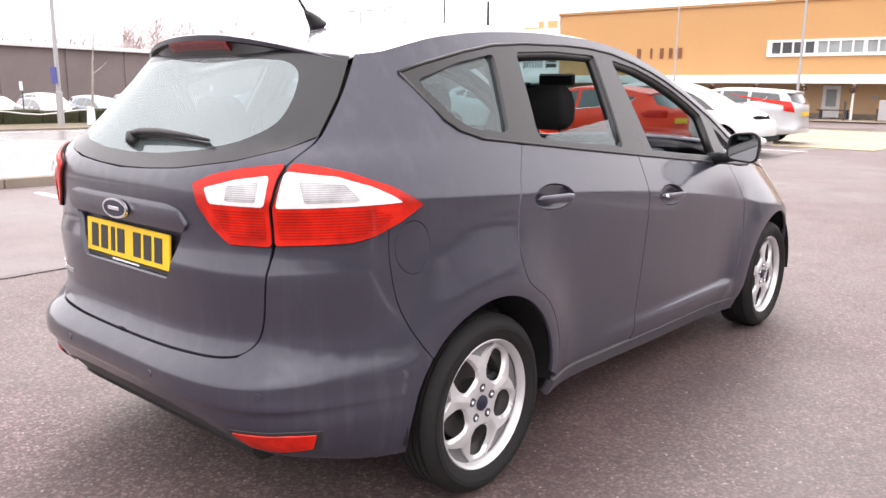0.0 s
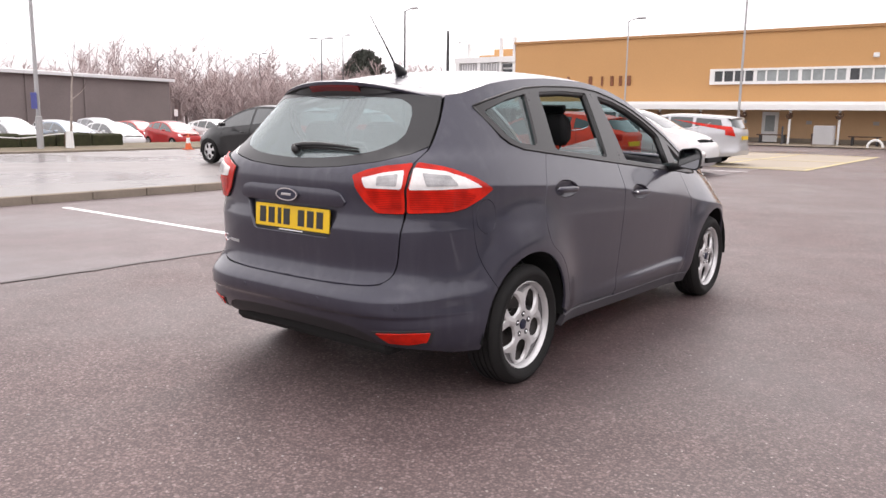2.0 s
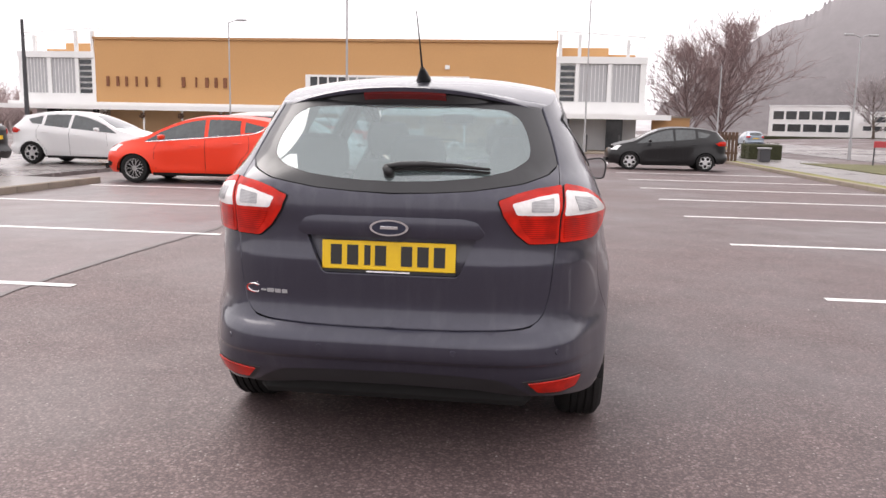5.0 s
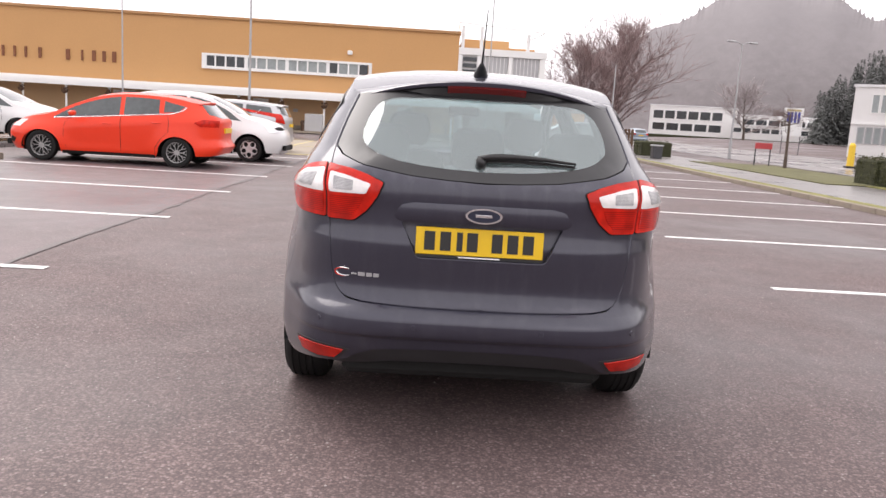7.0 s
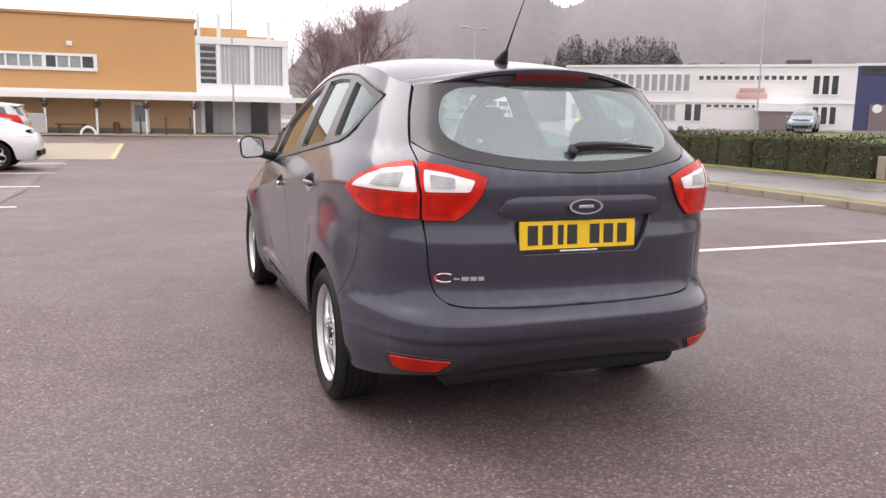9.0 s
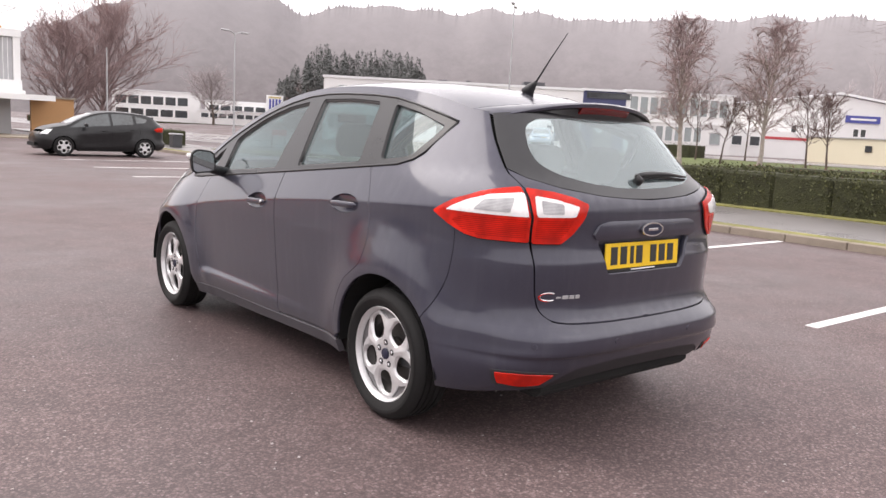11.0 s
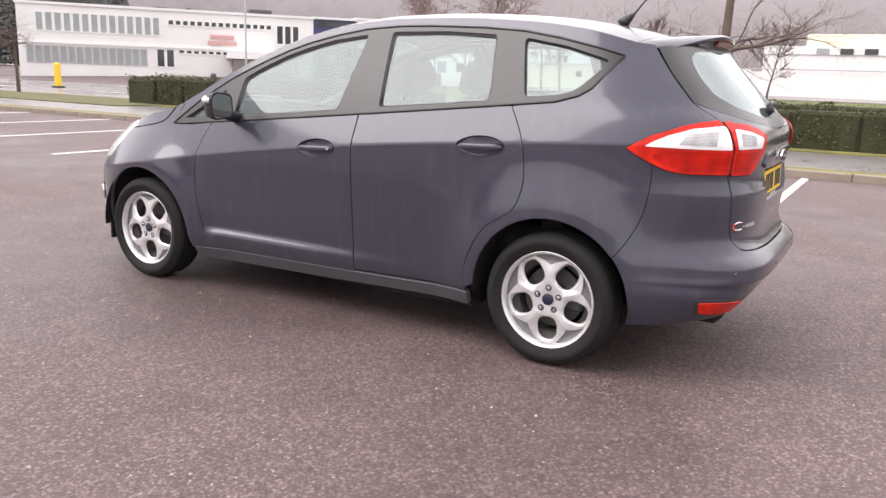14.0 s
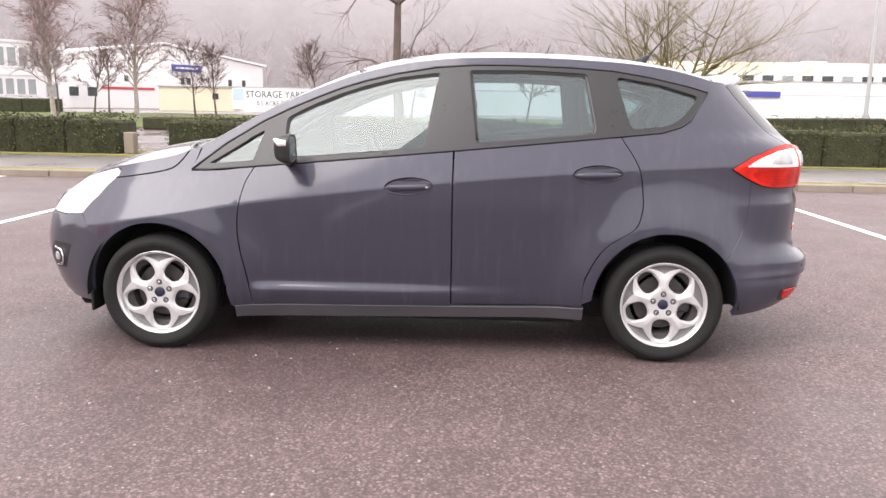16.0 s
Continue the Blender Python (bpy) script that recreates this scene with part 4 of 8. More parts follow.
def slate_car():
    B = Body(SLATE_TAIL, SLATE_ROOF, SLATE_RAIL)
    car = thing("car", "slate grey family hatchback car parked on tarmac, two windows open", "car")
    S, R = B.S, B.R

    def mir(pts):
        return [(-u, z) for u, z in pts][::-1]

    # flank seams as (y, z)
    door_r = [(0.25, 1.155), (0.165, 1.01), (0.14, 0.86), (0.145, 0.78), (0.18, 0.70), (0.31, 0.61), (0.385, 0.50), (0.42, 0.38), (0.425, 0.285)]
    door_f = [(2.135, belt(2.13) - 0.004), (2.185, 0.88), (2.215, 0.70), (2.205, 0.56), (2.175, 0.42), (2.15, 0.25)]
    tg = [(0.56, 1.44), (0.605, 1.32), (0.636, 1.205), (0.640, 1.13), (0.638, 1.0), (0.635, 0.92), (0.625, 0.80), (0.612, 0.69), (0.585, 0.62), (0.52, 0.588), (0.34, 0.579), (0.17, 0.576), (0.0, 0.575)]
    dlo_top = [(-0.205, 1.388), (-0.1, 1.418), (0.1, 1.462), (0.28, 1.492), (0.5, 1.508), (0.8, 1.517), (1.0, 1.516), (1.2, 1.502), (1.4, 1.468), (1.57, 1.428), (1.7, 1.388), (1.84, 1.333), (1.98, 1.272), (2.11, 1.208), (2.3, 1.09), (2.475, 0.952)]
    dlo_back = [(0.02, belt(0.02)), (-0.05, 1.212), (-0.1, 1.245)]
    door_r, door_f, tg = spline(door_r, 4), spline(door_f, 4), spline(tg, 4)
    side_seam = spline([(-0.292, 0.546), (-0.33, 0.60), (-0.362, 0.66), (-0.388, 0.73), (-0.402, 0.80), (-0.408, 0.87), (-0.408, 0.972)], 4)
    g = 0.0028
    # pressed lines of the flank and the bumper
    swage = []
    for dz in (-0.03, -0.011, -0.003, 0.003, 0.011, 0.03):
        swage.append([(y, B.zc(y) + dz) for y in np.arange(-0.75, 3.2, 0.03)])
    for z in (0.31, 0.328, 0.334, 0.34, 0.356, 0.37, 0.375, 0.381, 0.40, 0.44):
        swage.append([(y, z) for y in np.arange(0.3, 2.4, 0.03)])
    ridges = []
    for z in (0.335, 0.36, 0.385, 0.41, 0.43, 0.442, 0.448, 0.453, 0.46, 0.475, 0.5, 0.517, 0.524, 0.53, 0.537, 0.55, 0.565, 0.79, 0.806, 0.82, 0.828, 0.838, 0.85, 0.87, 0.9):
        ridges.append([(u, z) for u in np.arange(-1.5, 1.5, 0.02)])

    for side in (1, -1):
        def P(pts, side=side):
            return [S(y, z, side) for y, z in pts]
        sw_lines = [P(ln) for ln in swage] + [[(side * abs(u), z) for u in np.arange(0.5, 1.3, 0.02)] for z in (0.806, 0.82, 0.828, 0.838, 0.85, 0.87)]
        # rear door
        rd = [(1.1 - g, 0.275), (1.1 - g, 0.6), (1.1 - g, 0.9), (1.096 - g, belt(1.096) - 0.004)] + [(y, belt(y) - 0.004) for y in (0.9, 0.7, 0.5, 0.35)] + [(y + g, z) for y, z in door_r]
        hole_r = [(0.37 + 0.125 * math.cos(a), 0.972 + 0.047 * math.sin(a) - 0.004 * math.cos(a)) for a in np.linspace(0, 2 * math.pi, 28)[:-1]]
        door = panel("rear_door", P(rd), B.at, PAINT, car, 0.045, 0, 0.02, [P(hole_r)], "slate grey rear door", sw_lines)
        fd = [(1.1015 + g, 0.262), (1.1015 + g, 0.6), (1.1015 + g, 0.9), (1.10 + g, belt(1.1) - 0.004)] + [(y, belt(y) - 0.004) for y in (1.3, 1.5, 1.7, 1.9)] + [(y - g, z) for y, z in door_f]
        hole_f = [(1.325 + 0.125 * math.cos(a), 0.893 + 0.047 * math.sin(a) - 0.006 * math.cos(a)) for a in np.linspace(0, 2 * math.pi, 28)[:-1]]
        fdoor = panel("front_door", P(fd), B.at, PAINT, car, 0.045, 0, 0.02, [P(hole_f)], "slate grey front door", sw_lines)
        for d, cy, cz, sl in ((door, 0.37, 0.972, -0.004), (fdoor, 1.325, 0.893, -0.006)):
            cu, half = S(cy, cz, side)[0], 0.125

            def bowl(u, z, cu=cu, cz=cz):
                p, n = B.at(u, z)
                k = max(0, 1 - ((u - cu) / 0.122) ** 2 - ((z - cz) / 0.044) ** 2)
                d = p - n * (0.003 + 0.046 * k ** 0.6)
                return d, (n + Vector((0, (u - cu) * -3 * side * 0, (cz - z) * 9))).normalized()
            ring = [(cy + 0.1215 * math.cos(a), cz + 0.0435 * math.sin(a) + sl * math.cos(a)) for a in np.linspace(0, 2 * math.pi, 33)[:-1]]
            panel("handle_recess", P(ring), bowl, PAINT, d, 0.012, 0, 0)
            md, m = Mesh(), 12
            for k in range(13):
                t = k / 12 * 2 - 1
                p, n = B.at(*S(cy + 0.116 * t, cz - 0.003 + sl * t, side))
                hh, dd = 0.0132 * (1 - t**6) ** 0.5 + 0.002, 0.009 * (1 - t**8) ** 0.5 + 0.001
                c = p + n * (0.004 + 0.011 * (1 - t**6))
                md.v += [tuple(c + Vector((0, 0, math.copysign(abs(math.cos(w)) ** 0.6, math.cos(w)) * hh)) + n * math.sin(w) * dd) for w in np.linspace(0, 2 * math.pi, m + 1)[:-1]]
            md.f += [(k * m + i, k * m + (i + 1) % m, (k + 1) * m + (i + 1) % m, (k + 1) * m + i) for k in range(12) for i in range(m)] + [tuple(range(m)), tuple(12 * m + i for i in range(m))]
            part("door_handle", md, PAINT, d, "body-coloured pull handle", True, 50)
            if d is fdoor:
                p, n = B.at(*S(cy - 0.095, cz - 0.003 - sl, side))
                part("lock_barrel", Mesh().lathe([(0, 0.0255), (0.007, 0.0255), (0.009, 0.018)], 14, Matrix.Translation(p) @ n.to_track_quat("X", "Z").to_matrix().to_4x4()), CHROME, d)
        # the pressed flank behind the door, with the roof rail
        rail = [(y, float(B.zt(y)) - 0.001) for y in (2.42, 2.3, 2.11, 1.98, 1.84, 1.7, 1.57, 1.43, 1.3, 1.15, 1.0, 0.85, 0.7, 0.5, 0.3, 0.15, 0.0, -0.12, -0.23)]
        q = P([(y - g, z) for y, z in door_r[:-1]]) + P([(0.425 - g, 0.30)])
        low = [p for p in arc(0, 0.312, 0.372, 2, 140, 34)]
        q += P(low)
        q += P([(y + 0.0015, z + 0.0012) for y, z in side_seam]) + [S(-0.5, 0.955, side), R(side * 0.648, 0.945)]
        q += [R(side * (x + g), z) for x, z in tg[16::-1]]
        q += P(rail[::-1]) + P([(2.475, 0.956)]) + P(dlo_top[::-1][1:]) + P(dlo_back[::-1]) + P([(0.18, belt(0.18) - 0.004)])
        flap = []
        if side > 0:
            flap = [[S(-0.328 + 0.062 * math.cos(a), 0.885 + 0.08 * math.sin(a), 1) for a in np.linspace(0, 2 * math.pi, 40)[:-1]]]
        flank = panel("rear_quarter", q, B.at, PAINT, car, 0.045, 0, 0.015, flap, "slate grey rear quarter and roof rail", sw_lines)
        if flap:
            panel("fuel_flap", [S(-0.328 + 0.0598 * math.cos(a), 0.885 + 0.0778 * math.sin(a), 1) for a in np.linspace(0, 2 * math.pi, 40)[:-1]], B.at, PAINT, flank, 0.03, 0, 0.012, (), "round fuel filler flap")
        # wing
        w = [(y + g, z) for y, z in door_f[::-1]] + [(2.30, belt(2.3) - 0.012), (2.475, 0.945), (2.44, 1.065)]
        w += [(y, float(B.zt(y)) - 0.001) for y in (2.5, 2.6, 2.7, 2.8, 2.88)] + [(2.9, 0.95), (2.9, 0.905), (3.0, 0.80), (3.08, 0.712), (3.0, 0.61), (2.965, 0.53)]
        w += arc(2.648, 0.312, 0.372, 35, 180, 36) + [(2.26, 0.24)]
        panel("front_wing", P(w), B.at, PAINT, car, 0.045, 0, 0.015, (), "slate grey front wing", sw_lines)
        # dark window surround with real openings
        dlo = [(2.47, 0.955), (2.3, belt(2.3) + 0.002), (2.0, belt(2.0)), (1.7, belt(1.7)), (1.4, belt(1.4)), (1.1, belt(1.1)), (0.8, belt(0.8)), (0.5, belt(0.5)), (0.2, belt(0.2))] + dlo_back + [(y, z - 0.005) for y, z in dlo_top[:-1]]
        ql = rounded([(2.385, 0.985), (2.145, 1.006), (2.095, 1.165)], 0.02)
        fg = rounded([(1.985, 1.018), (1.6, 1.05), (1.245, 1.085), (1.175, 1.475), (1.4, 1.444), (1.57, 1.402), (1.72, 1.352), (1.86, 1.292), (1.985, 1.228)], 0.03)
        rg = rounded([(0.985, 1.112), (0.7, 1.138), (0.385, 1.168), (0.37, 1.2), (0.415, 1.475), (0.7, 1.49), (1.03, 1.488)], 0.025)
        qg = rounded([(0.2, 1.196), (0.02, 1.216), (-0.04, 1.24), (-0.155, 1.366), (0.05, 1.425), (0.27, 1.463)], 0.03)
        surround = panel("window_surround", P(dlo), B.at, SATIN_GREY, car, 0.05, 0.002, 0.045, [P(ql), P(fg), P(rg), P(qg)], "dark satin window surround and pillars")
        for nm, pts in (("quarterlight", ql), ("front_side_window", fg), ("rear_side_window", rg), ("rear_quarter_window", qg)):
            if side > 0 and nm == "front_side_window":
                continue
            if side > 0 and nm == "rear_side_window":
                pts = [(1.0, 1.10), (0.42, 1.15), (0.45, 1.185), (1.0, 1.235)]
            panel(nm, P(pts), B.at, GLASS, surround, 0.08, -0.014, 0, (), "lowered window glass" if side > 0 and nm == "rear_side_window" else "")
        for pts in (fg, rg):
            ring = [B.at(*S(y, z, side)) for y, z in dense(pts + pts[:1], 0.08)]
            part("window_seal", Mesh().tube([p - n * 0.024 for p, n in ring], 0.019, 6), TRIM, surround, "", True)
        # thin black seal along the upper edge and the belt
        for nm, line, r in (("upper_seal", dlo_top, 0.006), ("belt_seal", [(2.47, 0.953)] + [(y, belt(y) - 0.002) for y in np.linspace(2.4, 0.05, 16)] + dlo_back[1:] + [(-0.205, 1.385)], 0.0055)):
            pts = [B.at(*S(y, z, side)) for y, z in line]
            part(nm, Mesh().tube([p + n * 0.002 for p, n in pts], r, 6), TRIM, surround, "", True)
        # sill
        sl = [(2.245, 0.178), (0.405, 0.21), (0.405, 0.275)] + [(y, 0.268 - (y - 0.4) * 0.012) for y in (0.8, 1.2, 1.6, 2.0)] + [(2.245, 0.243)]
        panel("sill", P(sl), B.at, SILL_GREY, car, 0.06, 0.004, 0.03, (), "dark grey sill strip")
        # arch liners
        for yw in (0.0, B.base):
            md, n = Mesh(), 26
            a = [radians(-4 + 188 * k / n) for k in range(n + 1)]
            for x in (0.50, 0.862):
                md.v += [(side * x, yw + 0.383 * math.cos(t), 0.312 + 0.383 * math.sin(t)) for t in a]
            md.f += [(k, k + 1, n + 2 + k, n + 1 + k) for k in range(n)]
            md.v.append((side * 0.5, yw, 0.25))
            md.f += [(k, k + 1, 2 * n + 2) for k in range(n)]
            part("arch_liner", md, GAP, car)
        # bonnet gap: its shade drawn as a black tube on the skin
        line = spline([(2.93, 0.896), (2.86, 0.903), (2.77, 0.917), (2.68, 0.932), (2.59, 0.955), (2.545, 0.99), (2.515, 1.03), (2.5, 1.058)], 3)
        part("bonnet_seam", Mesh().tube([B.at(*S(y, min(z, float(B.zt(y)) - 0.004), side))[0] for y, z in line], 0.0042, 5), GAP, car)
        # headlamp
        hl = [(3.085, 0.708), (3.0, 0.80), (2.905, 0.905), (2.92, 0.94), (3.02, 0.915), (3.12, 0.883), (3.22, 0.818), (3.30, 0.745), (3.33, 0.70), (3.2, 0.695)]
        panel("headlamp", P(hl), B.at, HEADLAMP, car, 0.03, 0.004, 0.03, (), "clear headlamp")
        # fog lamp in a dark recess with a bright bracket
        rec = panel("fog_recess", rounded(P([(3.16, 0.535), (3.30, 0.54), (3.36, 0.44), (3.30, 0.385), (3.22, 0.40)]), 0.015, 3), B.at, TRIM, car, 0.02, 0.002, 0.008)
        arcs = [B.at(*S(y, z, side)) for y, z in ((3.29, 0.505), (3.235, 0.495), (3.225, 0.45), (3.24, 0.415), (3.29, 0.405))]
        part("fog_bracket", Mesh().tube([q + n * 0.006 for q, n in arcs], 0.007, 6), CHROME, rec, "chrome fog lamp bracket", True)
        q, n = B.at(*S(3.28, 0.455, side))
        part("fog_lamp", Mesh().lathe([(0, 0.006), (0.022, 0.005), (0.026, -0.004)], 20, Matrix.Translation(q + n * 0.003) @ n.to_track_quat("X", "Z").to_matrix().to_4x4()), LAMP_GREY, rec, "", True, 40)
        # tail lamp in two pieces, with its clear upper part
        o = [S(-0.30, 1.012, side), S(-0.40, 1.066, side), S(-0.50, 1.103, side), S(-0.56, 1.119, side), R(side * 0.652, 1.130), R(side * 0.647, 1.02), R(side * 0.643, 0.915), S(-0.52, 0.918, side), S(-0.46, 0.93, side), S(-0.38, 0.966, side)]
        lamp = panel("tail_lamp", rounded(o, 0.012, 3), B.at, LAMP_RED, car, 0.022, 0.013, 0.03, (), "red and clear tail lamp on the wing")
        # black tube round the lamp paints the shade of its gap
        outline = [B.at(u, z) for u, z in dense(rounded(o, 0.012, 3), 0.03)]
        part("lamp_gasket", Mesh().tube([q + n * 0.004 for q, n in outline + outline[:1]], 0.0045, 6), GAP, lamp, "", True)
        panel("clear_lens", rounded([S(-0.372, 1.023, side), S(-0.46, 1.066, side), S(-0.54, 1.093, side), R(side * 0.655, 1.106), R(side * 0.653, 1.020)], 0.01, 3), B.at, LAMP_WHITE, lamp, 0.022, 0.0165, 0.004)
        panel("lower_lens", rounded([S(-0.40, 0.986, side), S(-0.46, 1.008, side), R(side * 0.655, 1.012), R(side * 0.653, 0.93), S(-0.52, 0.932, side), S(-0.45, 0.95, side)], 0.008, 3), B.at, LAMP_DEEP, lamp, 0.022, 0.0155, 0.004)
        panel("indicator_lens", rounded([S(-0.50, 1.034, side), S(-0.53, 1.074, side), S(-0.63, 1.086, side), S(-0.63, 1.034, side)], 0.006, 3), B.at, LAMP_GREY, lamp, 0.02, 0.0185, 0.003)
        i = [R(side * 0.641, 1.127), R(side * 0.55, 1.114), R(side * 0.47, 1.094), R(side * 0.408, 1.072), R(side * 0.43, 1.02), R(side * 0.475, 0.955), R(side * 0.525, 0.912), R(side * 0.635, 0.912), R(side * 0.638, 1.02)]
        lamp = panel("tailgate_lamp", rounded(i, 0.012, 3), B.at, LAMP_RED, car, 0.022, 0.013, 0.03, (), "red and clear tail lamp on the tailgate")
        # the same black gap line round this lamp
        outline = [B.at(u, z) for u, z in dense(rounded(i, 0.012, 3), 0.03)]
        part("lamp_gasket", Mesh().tube([q + n * 0.004 for q, n in outline + outline[:1]], 0.0045, 6), GAP, lamp, "", True)
        panel("clear_lens", rounded([R(side * 0.628, 1.096), R(side * 0.55, 1.086), R(side * 0.458, 1.062), R(side * 0.478, 1.024), R(side * 0.628, 1.022)], 0.01, 3), B.at, LAMP_WHITE, lamp, 0.022, 0.0165, 0.004)
        panel("lower_lens", rounded([R(side * 0.628, 1.012), R(side * 0.484, 1.012), R(side * 0.505, 0.965), R(side * 0.537, 0.929), R(side * 0.624, 0.929)], 0.008, 3), B.at, LAMP_DEEP, lamp, 0.022, 0.0155, 0.004)
        panel("reversing_lens", rounded([R(side * 0.61, 1.034), R(side * 0.61, 1.082), R(side * 0.53, 1.07), R(side * 0.53, 1.034)], 0.006, 3), B.at, LAMP_GREY, lamp, 0.02, 0.0185, 0.003)
        # reflector in a dark surround, parking sensor
        rf = [R(side * 0.545, 0.372), R(side * 0.62, 0.379), R(side * 0.70, 0.383), R(side * 0.75, 0.38), R(side * 0.73, 0.334), R(side * 0.66, 0.322), R(side * 0.585, 0.328)]
        mu, mz = sum(u for u, z in rf) / len(rf), sum(z for u, z in rf) / len(rf)
        panel("reflector_surround", rounded([(mu + (u - mu) * 1.17, mz + (z - mz) * 1.4) for u, z in rf], 0.01, 3), B.at, PLASTIC, car, 0.014, 0.003, 0.01)
        panel("reflector", rounded(rf, 0.008, 3), B.at, LAMP_RED, car, 0.014, 0.008, 0.014, (), "red bumper reflector")
        for xs, zs in ((0.655, 0.50), (0.26, 0.50)):
            p, n = B.at(*R(side * xs, zs))
            part("parking_sensor", Mesh().lathe([(0, 0.0022), (0.010, 0.0022), (0.0115, 0.0), (0.0115, -0.004)], 18, Matrix.Translation(p) @ n.to_track_quat("X", "Z").to_matrix().to_4x4()), PAINT, car, "", True, 40)
        # mirror
        mp = new("wing_mirror")
        mp.parent = car
        mp["label"] = "black door mirror with a body-coloured cap"
        shell, vs, fs = Mesh(), [], []
        rows = [(0.0, 1.0), (0.02, 1.0), (0.045, 0.93), (0.072, 0.72), (0.085, 0.4)]
        ring0 = rounded([(-0.075, -0.055), (0.075, -0.07), (0.088, 0.045), (0.055, 0.08), (-0.065, 0.066)], 0.035, 4)
        for d, k in rows:
            vs += [(side * 0.938 + side * a * k, 1.90 + d, 1.075 + b * k + 0.01 * d) for a, b in ring0]
        n = len(ring0)
        for r in range(len(rows) - 1):
            fs += [(r * n + k, r * n + (k + 1) % n, (r + 1) * n + (k + 1) % n, (r + 1) * n + k)[:: (1 if side < 0 else -1)] for k in range(n)]
        fs.append(tuple((len(rows) - 1) * n + k for k in range(n))[:: (1 if side < 0 else -1)])
        part("housing", shell.add(vs, fs), TRIM, mp, "", True, 60)
        glass = [(side * 0.938 + side * a * 0.9, 1.897, 1.075 + b * 0.9) for a, b in ring0]
        part("mirror_glass", Mesh().add(glass, [tuple(range(n)) if side > 0 else tuple(range(n))[::-1]]), MIRROR, mp)
        part("rim", Mesh().tube([(side * 0.938 + side * a * 0.97, 1.9, 1.075 + b * 0.97) for a, b in ring0 + ring0[:1]], 0.006, 6), TRIM, mp)
        ind = [(side * (0.938 + 0.086), 1.912, 1.11), (side * (0.938 + 0.082), 1.945, 1.11), (side * 0.985, 1.975, 1.125)]
        part("indicator", Mesh().tube(ind, [0.014, 0.018, 0.010], 8), LAMP_WHITE, mp, "clear side indicator", True)
        part("stalk", Mesh().tube([(side * 0.76, 1.95, 1.005), (side * 0.84, 1.95, 1.025), (side * 0.92, 1.95, 1.045)], [0.035, 0.03, 0.03], 10), TRIM, mp, "", True)

    # tailgate with a plate recess, garnish bar, badge and plate
    half = tg[8:]
    lower = [R(x - g, z) for x, z in half if x > 0.01]
    lower += [(0.0, 0.575 + g)]
    glow = [(0.632, 1.20), (0.60, 1.172), (0.5, 1.138), (0.3, 1.108), (0.15, 1.098)]
    tail = lower + mir(lower[:-1]) + [R(-x, z - g) for x, z in glow] + [(0.0, 1.092 - g)] + [R(x, z - g) for x, z in glow[::-1]]
    recess = rounded([R(-0.335, 0.925), R(-0.265, 0.775), R(0.265, 0.775), R(0.335, 0.925)], 0.02)
    folds = [[(u, z) for u in np.arange(-0.8, 0.8, 0.02)] for z in (0.79, 0.806, 0.82, 0.828, 0.838, 0.85, 0.87)]
    gate = panel("tailgate", tail, B.at, PAINT, car, 0.035, 0, 0.034, [recess], "slate grey tailgate", folds)
    panel("plate_recess", recess, B.at, PAINT, gate, 0.04, -0.036, 0)
    bar = rounded([R(-0.365, 0.945), R(-0.34, 0.925), R(0.34, 0.925), R(0.365, 0.945), R(0.335, 0.992), R(0.28, 1.003), R(-0.28, 1.003), R(-0.335, 0.992)], 0.012, 3)
    panel("tailgate_handle_bar", bar, lambda u, z: (B.at(u, z)[0] + B.at(u, z)[1] * 0.010 * max(0, 1 - ((z - 0.965) / 0.045) ** 2), (B.at(u, z)[1] + Vector((0, 0, (z - 0.962) * 11))).normalized()), PAINT, gate, 0.012, 0.003, 0.03, (), "body-coloured handle bar over the plate")
    tilt = Matrix.Translation((-0.008, -0.772, 0.848)) @ Matrix.Rotation(radians(-3), 4, "X")
    plate = part("number_plate", Mesh().box(-0.262, 0.262, -0.004, 0.004, -0.056, 0.056, 0.002, tilt), PLATE_YELLOW, gate, "yellow rear number plate with black bars")
    for x in (-0.205, -0.14, -0.082, -0.03, 0.072, 0.136, 0.2):
        part("plate_mark", Mesh().box(x - (0.012 if x == -0.082 else 0.022), x + (0.012 if x == -0.082 else 0.022), -0.0062, -0.004, -0.038, 0.04, 0, tilt), PLATE_BLACK, plate)
    part("dealer_strip", Mesh().box(-0.262, 0.262, -0.0045, 0.004, -0.068, -0.0575, 0, tilt), TRIM, plate)
    part("dealer_mark", Mesh().box(-0.085, 0.085, -0.0058, -0.0046, -0.0655, -0.060, 0, tilt), WHITE, plate)
    yb = -0.8035
    ell = [(0.075 * math.cos(a), 0.0315 * math.sin(a)) for a in np.linspace(0, 2 * math.pi, 37)[:-1]]
    up = Matrix.Translation((0, yb, 0.963)) @ Matrix.Rotation(math.pi / 2, 4, "X")
    badge = part("badge", Mesh().prism(ell, 0.0, 0.008, up), CHROME, gate, "chrome oval badge with a dark blue field")
    part("badge_field", Mesh().prism([(a * 0.87, b * 0.8) for a, b in ell], 0.006, 0.0092, up), BADGE_BLUE, badge)
    part("badge_mark", Mesh().box(-0.034, 0.034, -0.006, 0.006, 0.0085, 0.0105, 0.001, up), CHROME, badge)
    emblem = panel("model_emblem", [R(x, z) for x, z in ((-0.528, 0.686), (-0.506, 0.686), (-0.506, 0.692), (-0.528, 0.692))], B.at, STEEL, gate, 0.02, 0.003, 0.003, (), "small chrome model emblem with a red curl")
